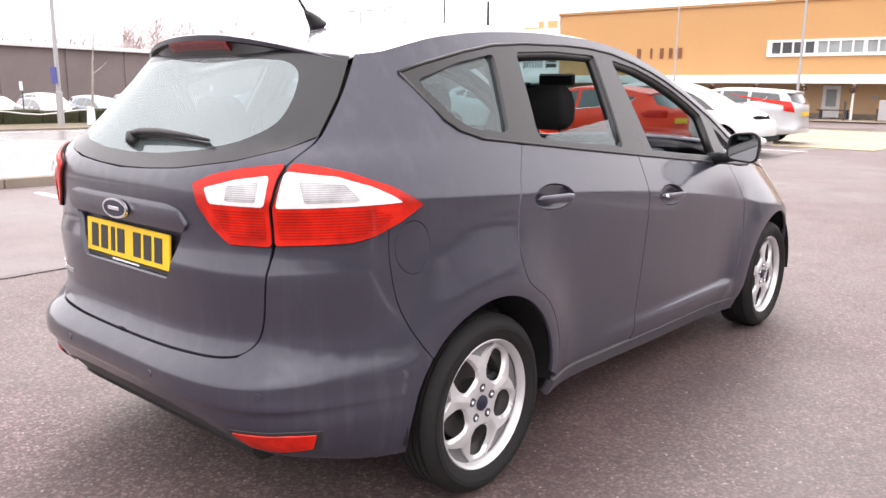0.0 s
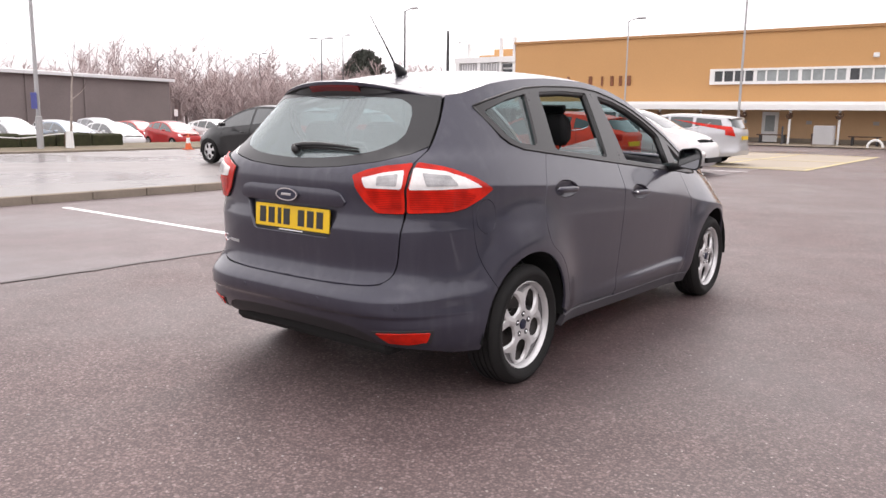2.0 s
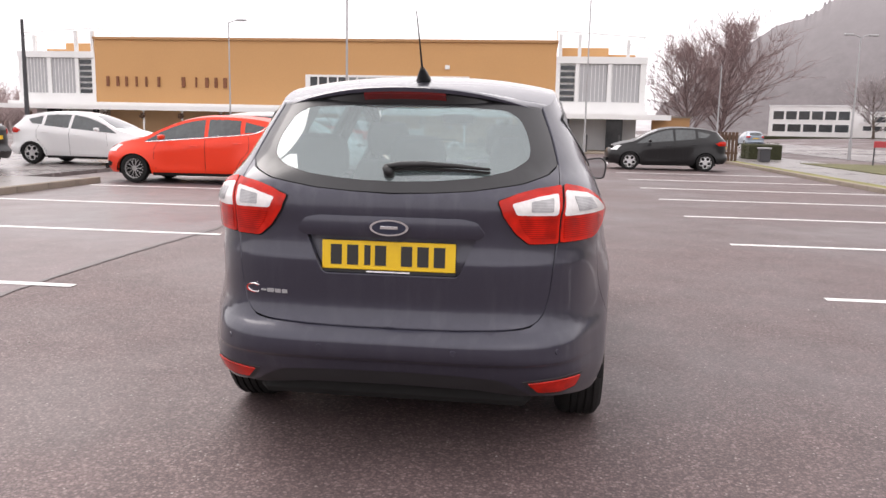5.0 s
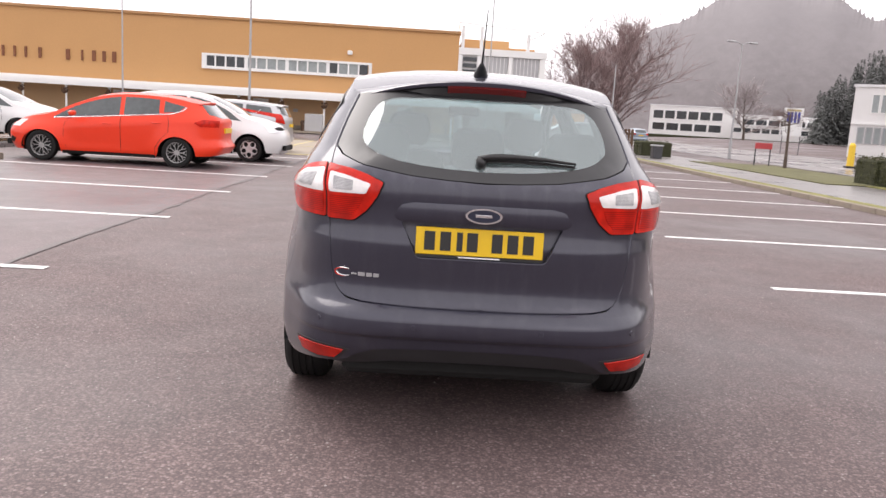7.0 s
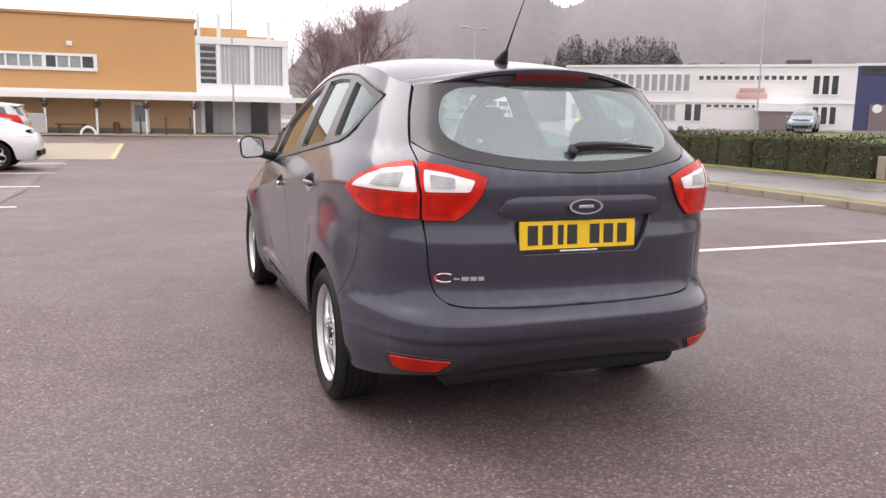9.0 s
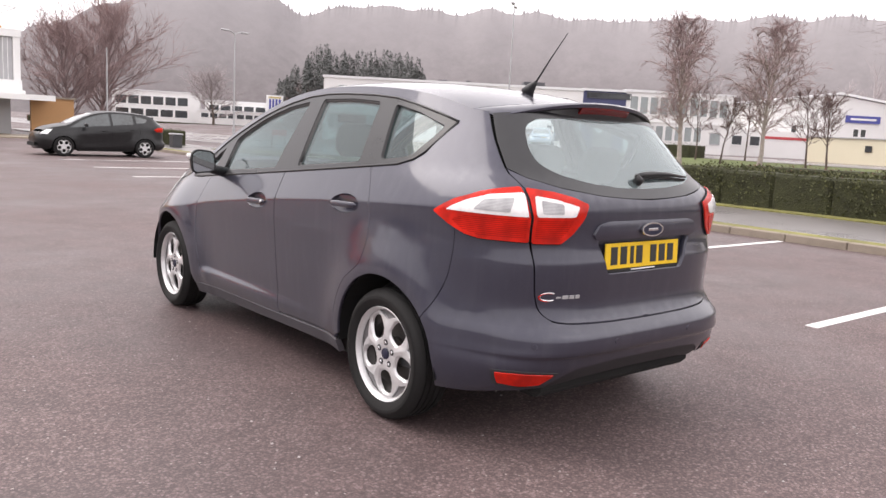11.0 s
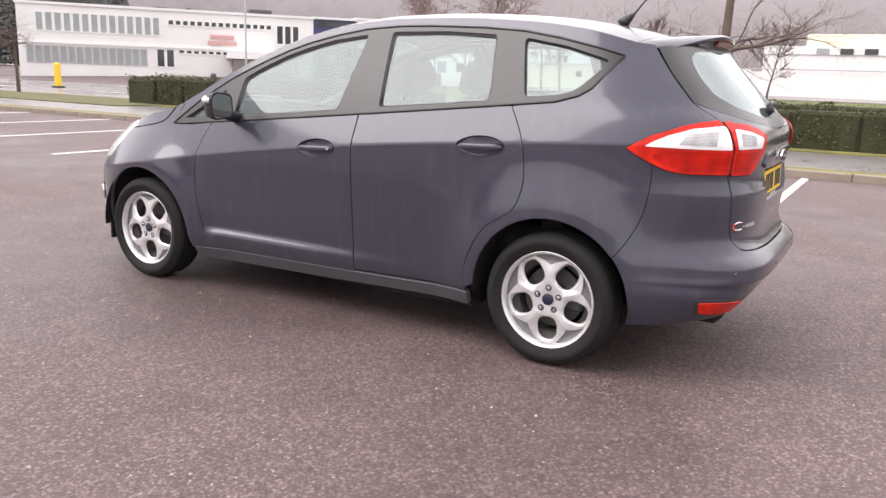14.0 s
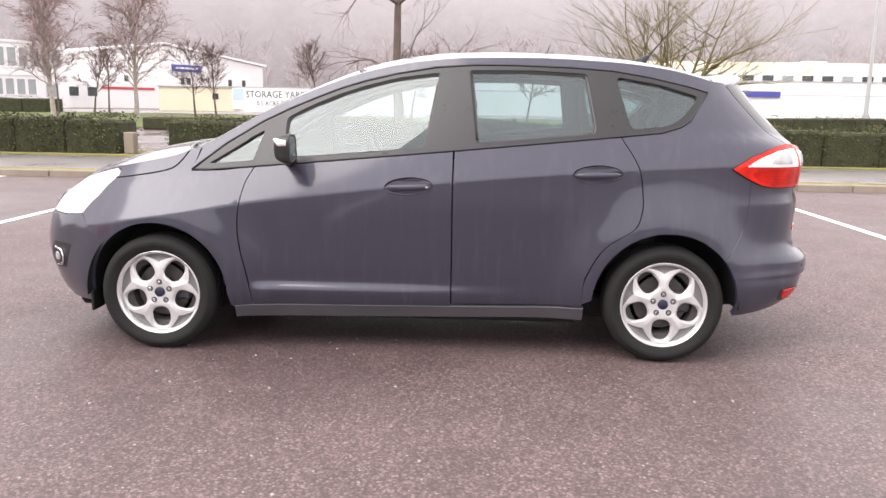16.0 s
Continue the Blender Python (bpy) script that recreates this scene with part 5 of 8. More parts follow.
    for x0, x1 in ((-0.5, -0.472), (-0.466, -0.442), (-0.436, -0.414)):
        panel("emblem_bar", [R(x0, 0.682), R(x1, 0.682), R(x1, 0.697), R(x0, 0.697)], B.at, STEEL, emblem, 0.02, 0.003, 0.003)
    curl = []
    for a in np.linspace(0.9, 5.4, 12):
        p, n = B.at(*R(-0.565 + 0.034 * math.cos(a), 0.69 + 0.017 * math.sin(a)))
        curl.append(p + n * 0.002)
    part("emblem_curl", Mesh().tube(curl, [0.0006, 0.001, 0.0016, 0.002, 0.0024, 0.0024, 0.0022, 0.002, 0.0018, 0.0014, 0.001, 0.0006], 6), LAMP_RED, emblem)
    part("emblem_curl", Mesh().tube([p + Vector((0.006, -0.001, 0.002)) for p in curl], 0.003, 6), CHROME, emblem)

    # black sheets added behind the seams to stop light showing through
    sb = [(-0.6, 0.54), (0.6, 0.54), (0.6, 0.63), (-0.6, 0.63)]
    panel("seam_backing", [R(x, z) for x, z in dense(sb, 0.1)], B.at, GAP, car, 0.06, -0.03, 0)
    for side in (1, -1):
        bk = [S(-0.235, 1.435, side), S(-0.24, 1.2, side), S(-0.28, 0.95, side), S(-0.42, 0.62, side), R(side * 0.5, 0.6), R(side * 0.53, 1.2), R(side * 0.46, 1.435)]
        panel("seam_backing", bk, B.at, GAP, car, 0.06, -0.028, 0)
    # rear screen: black border with clear glass inside
    gtop = [(0.56, 1.435), (0.45, 1.45), (0.2, 1.46)]
    scr = [R(x - g * 1.5, z + 0.002) for x, z in [(0.636, 1.205)] + glow[1:]] + [(0.0, 1.096)] + [R(-x + g * 1.5, z + 0.002) for x, z in (glow[1:][::-1] + [(0.636, 1.205)])]
    scr = scr[::-1]
    scr = [(u, z) for u, z in scr] + [R(x - g * 1.5, z) for x, z in [(0.605, 1.32)] + gtop] + [R(-x + g * 1.5, z) for x, z in (gtop[::-1] + [(0.605, 1.32)])]
    half_clear = [(0.18, 1.143), (0.34, 1.160), (0.46, 1.188), (0.525, 1.235), (0.515, 1.31), (0.475, 1.39), (0.41, 1.422), (0.2, 1.432)]
    clear = rounded([R(-x, z) for x, z in half_clear[::-1]] + [(0, 1.137)] + [R(x, z) for x, z in half_clear], 0.04)
    screen = panel("rear_screen_border", scr, B.at, FRIT, car, 0.045, -0.003, 0.01, [clear], "black glass border of the rear screen")
    panel("rear_screen", clear, B.at, REAR_GLASS, screen, 0.06, -0.0035, 0, (), "clear rear screen")
    # wiper
    wp = [B.at(*R(x, z)) for x, z in ((-0.035, 1.177), (0.02, 1.184), (0.12, 1.188), (0.24, 1.186), (0.37, 1.178))]
    wiper = part("rear_wiper", Mesh().tube([p + n * h for (p, n), h in zip(wp, (0.018, 0.022, 0.022, 0.019, 0.014))], [0.011, 0.013, 0.012, 0.009, 0.005], 8), TRIM, car, "black rear wiper", True)
    part("blade", Mesh().tube([p + n * 0.007 - Vector((0, 0, 0.008)) for p, n in wp], [0.005, 0.006, 0.006, 0.006, 0.005], 6), TRIM, wiper)
    p, n = B.at(*R(-0.02, 1.165))
    part("pivot", Mesh().tube([p - n * 0.01, p + n * 0.014, wp[0][0] + wp[0][1] * 0.02], [0.022, 0.02, 0.013], 12), TRIM, wiper, "", True)

    # rear bumper
    bo = [S(-0.36, 0.255), S(-0.372, 0.31)] + [S(y, z) for y, z in arc(0, 0.312, 0.374, 183, 142, 12)][1:] + [S(y - 0.0015, z - 0.0012) for y, z in side_seam] + [S(-0.5, 0.952), R(0.648, 0.942)]
    bo += [R(x + g, z - (g + 0.003 if x < 0.55 else 0)) for x, z in tg[22:-1]]
    bottom = [R(0.0, 0.398), R(0.25, 0.395), R(0.42, 0.384), R(0.49, 0.355), R(0.55, 0.312), R(0.62, 0.298), S(-0.62, 0.285), S(-0.5, 0.262)]
    right = bottom[1:] + bo
    bp = [bottom[0]] + right + [(0.0, 0.572 - g)] + mir(right)
    bumper = panel("rear_bumper", bp, B.at, PAINT, car, 0.04, 0, 0.03, (), "slate grey rear bumper with a dark lower edge", ridges)
    va = [R(0, 0.325), R(0.35, 0.318), R(0.52, 0.29), R(0.6, 0.285), R(0.6, 0.31), R(0.52, 0.36), R(0.45, 0.42), R(0.25, 0.43), R(0, 0.433)]
    panel("valance", va[:-1] + [va[-1]] + mir(va[1:-1]), B.at, PLASTIC, car, 0.05, -0.007, 0.03, (), "dark plastic lower valance")
    # front bumper
    U = B.u[-1]
    fb = [(U, 0.21), S(3.3, 0.21), S(3.06, 0.23), S(3.025, 0.30)] + [S(y, z) for y, z in arc(2.648, 0.312, 0.374, 2, 36, 6)] + [S(2.99, 0.595), S(3.085, 0.702), S(3.2, 0.69), S(3.33, 0.695), S(3.30, 0.75), S(3.26, 0.79), (U, 0.80)]
    for sgn in (1, -1):
        panel("front_bumper", [(sgn * u, z) for u, z in fb][::sgn], B.at, PAINT, car, 0.05, 0, 0.02, (), "slate grey front bumper")

    # roof, spoiler, screen, bonnet
    e = 0.598
    roof = [(-e, y) for y in np.linspace(-0.235, 1.56, 24)] + [(-0.5, 1.60), (-0.3, 1.645), (0, 1.665), (0.3, 1.645), (0.5, 1.60)] + [(e, y) for y in np.linspace(1.56, -0.235, 24)] + [(0.4, -0.262), (0, -0.285), (-0.4, -0.262)]
    panel("roof", roof[::-1], B.top, PAINT, car, 0.05, 0, 0.01, (), "slate grey roof, wet and streaked")
    # spoiler: a wedge over the rear screen, black beneath, with the high brake lamp
    shell, under, n = Mesh(), Mesh(), 28
    wide, zend = B.edge(-0.34), float(B.zt(-0.34))
    for i in range(n + 1):
        k = -1 + 2 * i / n
        f = B.top(0.598 * k, -0.292 + 0.05 * k * k)[0]
        x, yt, zt = wide * k, -0.505 + 0.165 * abs(k) ** 2.6, 1.508 - (1.506 - zend) * abs(k) ** 2.2
        zl = zt - 0.020 * (1 - 0.6 * k * k) - 0.002
        zg = 1.432 - 0.02 * k * k
        yg = float(B.yr(zg)) + 0.13 * abs(k) ** 3
        shell.v += [(f.x, f.y, f.z + 0.001), (0.5 * (f.x + x), 0.5 * (f.y + yt), 0.5 * (f.z + zt) + 0.007), (x, yt + 0.012, zt + 0.001), (x, yt, zt - 0.006), (x, yt + 0.003, zl)]
        under.v += [(x, yt + 0.003, zl), (x * 0.995, yt + 0.02, zl - 0.006), (x * 0.99, yg + 0.01, min(zg, zl - 0.004)), (x * 0.99, yg + 0.06, min(zg, zl - 0.004))]
    shell.f += [(5 * i + a, 5 * i + 5 + a, 5 * i + 6 + a, 5 * i + 1 + a) for i in range(n) for a in range(4)]
    under.f += [(4 * i + a, 4 * i + 4 + a, 4 * i + 5 + a, 4 * i + 1 + a) for i in range(n) for a in range(3)]
    spoiler = part("roof_spoiler", shell, PAINT, car, "slate grey roof spoiler over the rear screen", True, 40)
    part("spoiler_underside", under, TRIM, spoiler, "", True, 40)
    md, n = Mesh(), 12
    for i in range(n + 1):
        x = -0.17 + 0.34 * i / n
        k = x / 0.6
        y0, z0 = -0.505 + 0.165 * abs(k) ** 2.6, 1.508 - 0.09 * abs(k) ** 2.2 - 0.0215
        md.v += [(x, y0 + 0.004, z0 - 0.001), (x, y0 + 0.006, z0 - 0.009), (x, y0 + 0.024, z0 - 0.03), (x, y0 + 0.05, z0 - 0.02)]
    md.f += [(4 * i + a, 4 * i + 4 + a, 4 * i + 5 + a, 4 * i + 1 + a) for i in range(n) for a in range(3)] + [(0, 1, 2, 3), (4 * n + 3, 4 * n + 2, 4 * n + 1, 4 * n)]
    part("high_brake_lamp", md, LAMP_DARK, spoiler, "red high-level brake lamp")
    ws = [(-0.55, 1.62), (-0.3, 1.665), (0, 1.685), (0.3, 1.665), (0.55, 1.62), (0.565, 1.9), (0.565, 2.3), (0.5, 2.5), (0.25, 2.6), (0, 2.62), (-0.25, 2.6), (-0.5, 2.5), (-0.565, 2.3), (-0.565, 1.9)]
    panel("windscreen", ws, B.top, GLASS, car, 0.07, -0.004, 0, (), "clear windscreen")
    for sgn in (1, -1):
        ap = [(0.57, 1.58), (e, 1.56)] + [(e, y) for y in (1.75, 2.0, 2.2, 2.45)] + [(0.53, 2.5), (0.57, 2.3), (0.57, 1.9)]
        panel("windscreen_pillar", [(sgn * a, b) for a, b in ap], B.top, PAINT, car, 0.05, 0, 0.03)
    bn = [(-e, y) for y in (3.2, 3.05, 2.9, 2.75, 2.6, 2.47)] + [(-0.5, 2.53), (-0.25, 2.62), (0, 2.645), (0.25, 2.62), (0.5, 2.53)] + [(e, y) for y in (2.47, 2.6, 2.75, 2.9, 3.05, 3.2)] + [(0.45, 3.28), (0, 3.33), (-0.45, 3.28)]
    panel("bonnet", bn, B.top, PAINT, car, 0.05, 0, 0.02, (), "slate grey bonnet")
    # aerial
    aer = part("aerial_base", Mesh().tube([(0, 0.03, 1.562), (0, 0.01, 1.585), (0, -0.015, 1.605), (0, -0.03, 1.615)], [0.036, 0.026, 0.015, 0.008], 14), TRIM, car, "black roof aerial", True)
    part("aerial_rod", Mesh().tube([(0, -0.025, 1.612), (0, -0.12, 1.73), (0, -0.22, 1.845)], [0.0055, 0.0034, 0.0018], 8), TRIM, aer)

    # wheels, floor and cabin
    td, fd_ = [None], [None] * 10
    for y in (0.0, B.base):
        for side in (1, -1):
            build_wheel(car, y, side, td, fd_)
    part("mud_flap", Mesh().box(-0.83, -0.70, 3.015, 3.03, 0.19, 0.30, 0.004), RUBBER, car)
    part("mud_flap", Mesh().box(0.70, 0.83, 3.015, 3.03, 0.19, 0.30, 0.004), RUBBER, car)
    part("underbody", Mesh().box(-0.62, 0.62, -0.3, 3.2, 0.17, 0.30, 0.02).box(-0.56, 0.56, -0.70, -0.3, 0.24, 0.40, 0.03).box(-0.74, 0.74, 0.42, 2.2, 0.165, 0.3, 0.02), GAP, car)
    part("cabin_floor", Mesh().box(-0.72, 0.72, 0.4, 2.5, 0.32, 0.36).box(-0.45, 0.45, -0.7, 0.45, 0.56, 0.6), CABIN, car)
    for side in (1, -1):
        lin = [S(2.2, 0.34, side), S(0.45, 0.34, side), S(0.45, 0.66, side), S(0.1, 0.75, side), S(-0.5, 0.75, side), S(-0.5, 1.13, side), S(0.0, belt(0) - 0.02, side), S(1.1, belt(1.1) - 0.02, side), S(2.2, belt(2.2) - 0.02, side)]
        panel("door_lining", lin, B.at, CABIN, car, 0.1, -0.07, 0)
        top = [(2.2, belt(2.2)), (1.1, belt(1.1)), (0.1, belt(0.1))]
        md = Mesh()
        for y, z in top:
            p, n = B.at(*S(y, z, side))
            md.v += [tuple(p - n * 0.02 + Vector((0, 0, -0.015))), tuple(p - n * 0.075 + Vector((0, 0, -0.02)))]
        md.f += [(0, 1, 3, 2), (2, 3, 5, 4)]
        part("window_ledge", md, CABIN, car)
        for y0, y1, z in ((1.1, 1.16, 1.5), (0.27, 0.34, 1.46)):
            a, b = B.at(*S(y0, belt(y0), side)), B.at(*S(y1 - 0.03, z, side))
            part("inner_pillar", Mesh().tube([a[0] - a[1] * 0.055, b[0] - b[1] * 0.05], [0.02, 0.02], 8), CABIN, car, "", True)
    panel("headlining", [(-0.56, -0.2), (0.56, -0.2), (0.56, 1.55), (-0.56, 1.55)], B.top, HEADLINER, car, 0.12, -0.05, 0)
    part("dashboard", Mesh().box(-0.70, 0.70, 1.78, 2.3, 0.72, 0.98, 0.05).box(-0.12, 0.12, 1.62, 1.95, 0.5, 0.9, 0.03).box(0.2, 0.56, 1.72, 1.95, 0.92, 1.05, 0.04), CABIN, car)
    a = np.linspace(0, 2 * math.pi, 25)
    tl = Matrix.Translation((0.36, 1.60, 0.94)) @ Matrix.Rotation(radians(65), 4, "X")
    sw = part("steering_wheel", Mesh().tube([tl @ Vector((0.185 * math.cos(t), 0.185 * math.sin(t), 0)) for t in a], 0.015, 8), CABIN, car, "black steering wheel", True)
    part("steering_boss", Mesh().box(-0.17, 0.17, -0.04, 0.05, -0.05, 0.015, 0.01, tl), CABIN, sw)
    for x in (-0.36, 0.36):
        seat(car, x, 1.16, 0.49, 0.5, False, 12)
    for x in (-0.46, 0.0, 0.46):
        seat(car, x, 0.06, 0.44, 0.42, True, 16)
    part("interior_mirror", Mesh().box(-0.11, 0.11, 1.66, 1.69, 1.37, 1.43, 0.01), CABIN, car)
    part("parcel_shelf", Mesh().box(-0.55, 0.55, -0.62, -0.12, 0.98, 1.0, 0.005), CABIN, car)
    return car


# ---- buildings ----
def window_unit(parent, x, z, w, h, y, frame_m, pane_m, proud=0.05, name="window"):
    """A window in a wall that faces -y: a frame with a set-back pane."""
    t = 0.07
    md = Mesh()
    for a in ((x, x + w, z, z + t), (x, x + w, z + h - t, z + h), (x, x + t, z + t, z + h - t), (x + w - t, x + w, z + t, z + h - t)):
        md.box(a[0], a[1], y - proud, y + 0.05, a[2], a[3])
    ob = part(name, md, frame_m, parent)
    part("pane", Mesh().box(x + t, x + w - t, y - 0.012, y + 0.02, z + t, z + h - t), pane_m, ob)
    return ob


def text_mesh(words, size, depth=0.0):
    c = bpy.data.curves.new("lettering", "FONT")
    c.body, c.size, c.extrude, c.align_x = words, size, depth, "LEFT"
    c.resolution_u = 2
    ob = bpy.data.objects.new("lettering", c)
    scene.collection.objects.link(ob)
    bpy.context.view_layer.update()
    me = bpy.data.meshes.new_from_object(ob.evaluated_get(bpy.context.evaluated_depsgraph_get()))
    bpy.data.objects.remove(ob)
    return me


def ochre_hall():
    """A long two-storey hall with an ochre upper wall over a white canopy on posts."""
    b = thing("hall", "long ochre-rendered hall with a white canopy and strip window", "building")
    x0, x1, yf, yg = -28.0, 1.35, 45.0, 46.6
    part("upper_wall", Mesh().box(x0, x1, yf, 75, 2.35, 6.35), ORANGE, b, "ochre rendered upper wall")
    part("ground_floor_wall", Mesh().box(x0, x1, yg, 74, 0.0, 2.35), ORANGE_DIM, b, "ochre ground floor wall in shade")
    part("coping", Mesh().box(x0 - 0.08, x1 + 0.08, yf - 0.12, 75.1, 6.35, 6.52, 0.02), COPING, b, "brown coping")
    part("plinth", Mesh().box(x0, x1, yg - 0.05, yg, 0.06, 0.32), KERB, b)
    canopy = part("canopy", Mesh().box(-34, 8.0, 43.55, yg, 2.0, 2.12).box(-34, 8.0, 43.5, 43.58, 1.93, 2.22), WHITE, b, "white painted canopy")
    part("canopy_upstand", Mesh().box(-34, 6.8, 44.7, 45.0, 2.22, 2.42), WHITE, canopy)
    post = None
    for k in range(15):
        x = 1.1 - 2.53 * k
        if post is None:
            p = part("canopy_post", Mesh().tube([(0, 0, 0.06), (0, 0, 2.0)], 0.06, 10).box(-0.1, 0.1, -0.1, 0.1, 1.9, 2.0, 0.01), WHITE, b)
            post = p.data
        else:
            p = new("canopy_post", post)
            p.parent = b
        p.location = (x, 43.8, 0)
        if k % 1 == 0:
            rnd = random.Random(k)
            md = Mesh().lathe([(0.02, -0.2), (0.14, -0.13), (0.2, 0.0)], 12, Matrix.Translation((x + 0.02, 43.55, 1.62)) @ Matrix.Rotation(-math.pi / 2, 4, "Y"))
            for _ in range(40):
                a, r = rnd.uniform(0, 6.28), rnd.uniform(0, 0.2)
                px, py, pz = x + 0.02 + r * math.cos(a), 43.55 + r * math.sin(a), 1.62 + rnd.uniform(-0.04, 0.13)
                md.add([(px, py, pz), (px + 0.07, py, pz + 0.02), (px + 0.03, py - 0.03, pz + 0.08)], [(0, 1, 2)])
            basket = part("hanging_basket", md, BROWN, b, "withered hanging basket")
    # strip window in four groups of four
    wx0, wx1, wz0, wz1 = -14.05, -3.85, 3.42, 4.33
    sw = part("strip_window", Mesh().box(wx0, wx1, yf - 0.16, yf + 0.02, wz0, wz0 + 0.17).box(wx0, wx1, yf - 0.16, yf + 0.02, wz1 - 0.13, wz1).box(wx0, wx0 + 0.18, yf - 0.16, yf + 0.02, wz0 + 0.17, wz1 - 0.13).box(wx1 - 0.18, wx1, yf - 0.16, yf + 0.02, wz0 + 0.17, wz1 - 0.13), WHITE, b, "white framed strip window")
    cell = (wx1 - wx0 - 0.36) / 16
    for k in range(16):
        x = wx0 + 0.18 + k * cell
        part("pane", Mesh().box(x + 0.05, x + cell - 0.05, yf - 0.06, yf - 0.02, wz0 + 0.17, wz1 - 0.13), DARK_WINDOW if k in (0, 1, 2, 3, 12, 15) else PALE_WINDOW, sw)
        part("mullion", Mesh().box(x - (0.1 if k % 4 == 0 else 0.04), x + (0.1 if k % 4 == 0 else 0.05), yf - 0.14, yf, wz0 + 0.17, wz1 - 0.13), WHITE, sw)
    # fascia lettering as plain upright bars
    sign = None
    for x, w in ((-27.14, 0.2), (-26.47, 0.2), (-25.88, 0.16), (-25.2, 0.14), (-24.54, 0.14), (-23.7, 0.18), (-22.05, 0.24), (-21.2, 0.12), (-20.5, 0.22), (-19.9, 0.2), (-19.3, 0.24)):
        md = Mesh().box(x - w / 2, x + w / 2, yf - 0.1, yf - 0.02, 3.43, 4.06, 0.02)
        if sign is None:
            sign = part("fascia_marks", md, FASCIA_BROWN, b, "brown bars of a fascia sign")
        else:
            part("fascia_mark", md, FASCIA_BROWN, sign)
    part("alarm_box", Mesh().box(-5.35, -5.05, yf - 0.15, yf, 4.75, 5.0, 0.04), WHITE, b, "white alarm box")
    for x, w, h in ((-11.3, 0.95, 1.85), (-2.25, 1.0, 1.85), (-20.0, 1.4, 1.85)):
        d = part("door", Mesh().box(x, x + w, yg - 0.06, yg, 0.06, h, 0.01), WHITE, b, "white door")
        part("door_panel", Mesh().box(x + 0.2, x + w - 0.2, yg - 0.075, yg - 0.055, 0.7, h - 0.2), PALE_WINDOW, d)
    for x in (-8.8, -5.3, -12.5, -15.6):
        part("wall_vent", Mesh().box(x, x + 0.3, yg - 0.04, yg, 1.15, 1.35, 0.01), GREY_PANEL, b)
    # white glazed blocks at both ends
    for bx, sgn in ((1.35, 1), (-28.0, -1)):
        def X(a, bx=bx, sgn=sgn):
            return bx + sgn * a

        def boxx(md, a0, a1, *rest):
            p, q = sorted((X(a0), X(a1)))
            return md.box(p, q, *rest)
        part("end_block", boxx(Mesh(), 0.0, 5.3, 45.2, 60, 2.42, 5.55), WHITE, b, "white end block")
        part("end_block_base", boxx(Mesh(), 0.0, 5.0, 46.2, 60, 0.06, 2.42), GREY_PANEL, b)
        for a0, a1 in ((0.0, 0.25), (1.15, 1.38), (3.05, 3.3), (4.95, 5.3)):
            part("end_pier", boxx(Mesh(), a0, a1, 45.0, 45.2, 2.42, 5.2), WHITE, b)
        part("end_beam", boxx(Mesh(), 0.0, 5.35, 44.95, 45.2, 5.2, 5.6), WHITE, b)
        part("end_beam", boxx(Mesh(), 0.0, 5.35, 44.95, 45.2, 2.42, 2.95), WHITE, b)
        for k in range(6):
            part("louvre_pane", boxx(Mesh(), 0.28, 1.12, 45.1, 45.16, 2.98 + k * 0.37, 3.22 + k * 0.37), DARK_WINDOW, b)
        for a0, a1 in ((1.4, 3.02), (3.33, 4.92)):
            scr = part("screen_panel", boxx(Mesh(), a0, a1, 45.1, 45.16, 2.97, 5.18), GREY_PANEL, b, "grey perforated screen")
            for k in range(7):
                w = (a1 - a0) / 7
                part("screen_rib", boxx(Mesh(), a0 + k * w, a0 + k * w + 0.03, 45.06, 45.1, 2.97, 5.18), WHITE, scr)
        for a0, a1, m in ((0.3, 0.5, WHITE), (0.55, 0.95, DARK_WINDOW), (1.4, 3.0, GREY_PANEL), (3.2, 4.2, DARK_WINDOW)):
            part("entrance_pane", boxx(Mesh(), a0, a1, 46.1, 46.2, 0.1, 2.0), m, b)
        part("penthouse", boxx(Mesh(), 0.25, 3.2, 47, 58, 5.55, 6.3), ORANGE, b)
        part("penthouse", boxx(Mesh(), 3.2, 4.9, 47.5, 58, 5.55, 5.95), ORANGE, b)
        for a in (0.12, 1.25, 4.1):
            part("roof_frame_post", boxx(Mesh(), a, a + 0.2, 45.1, 45.3, 5.55, 6.9 if a < 4 else 6.6), WHITE, b)
        part("roof_rail", Mesh().tube([(X(0.0), 45.2, 7.1), (X(5.2), 45.2, 6.75)], 0.035, 6).tube([(X(5.2), 45.2, 6.75), (X(3.9), 45.2, 6.1)], 0.03, 6).tube([(X(0.0), 45.2, 7.1), (X(0.1), 52, 7.1)], 0.03, 6), WHITE, b)
    return b


ochre_hall()


def facade_building(name, label, p0, p1, z0, z1, depth, wall, rows, extras=()):
    """A building with its front from p0 to p1; rows: (start, end, low, high, panes, frame, pane) along and up the front."""
    a, c = Vector((*p0, 0)), Vector((*p1, 0))
    length = (c - a).length
    turn = math.degrees(math.atan2(c.y - a.y, c.x - a.x))
    b = thing(name, label, "building", pose(a.x, a.y, z0, 0, 0, turn))
    h = z1 - z0
    part("wall", Mesh().box(0, length, 0, depth, -0.5, h), wall, b)
    part("parapet", Mesh().box(-0.1, length + 0.1, -0.12, depth, h, h + 0.18), ROOF_WHITE, b)
    for s, e, lo, hi, n, fm, pm in rows:
        w = (e - s) / n
        for k in range(n):
            window_unit(b, s + k * w, lo, w * 0.9, hi - lo, 0, fm, pm)
    return b, length, h


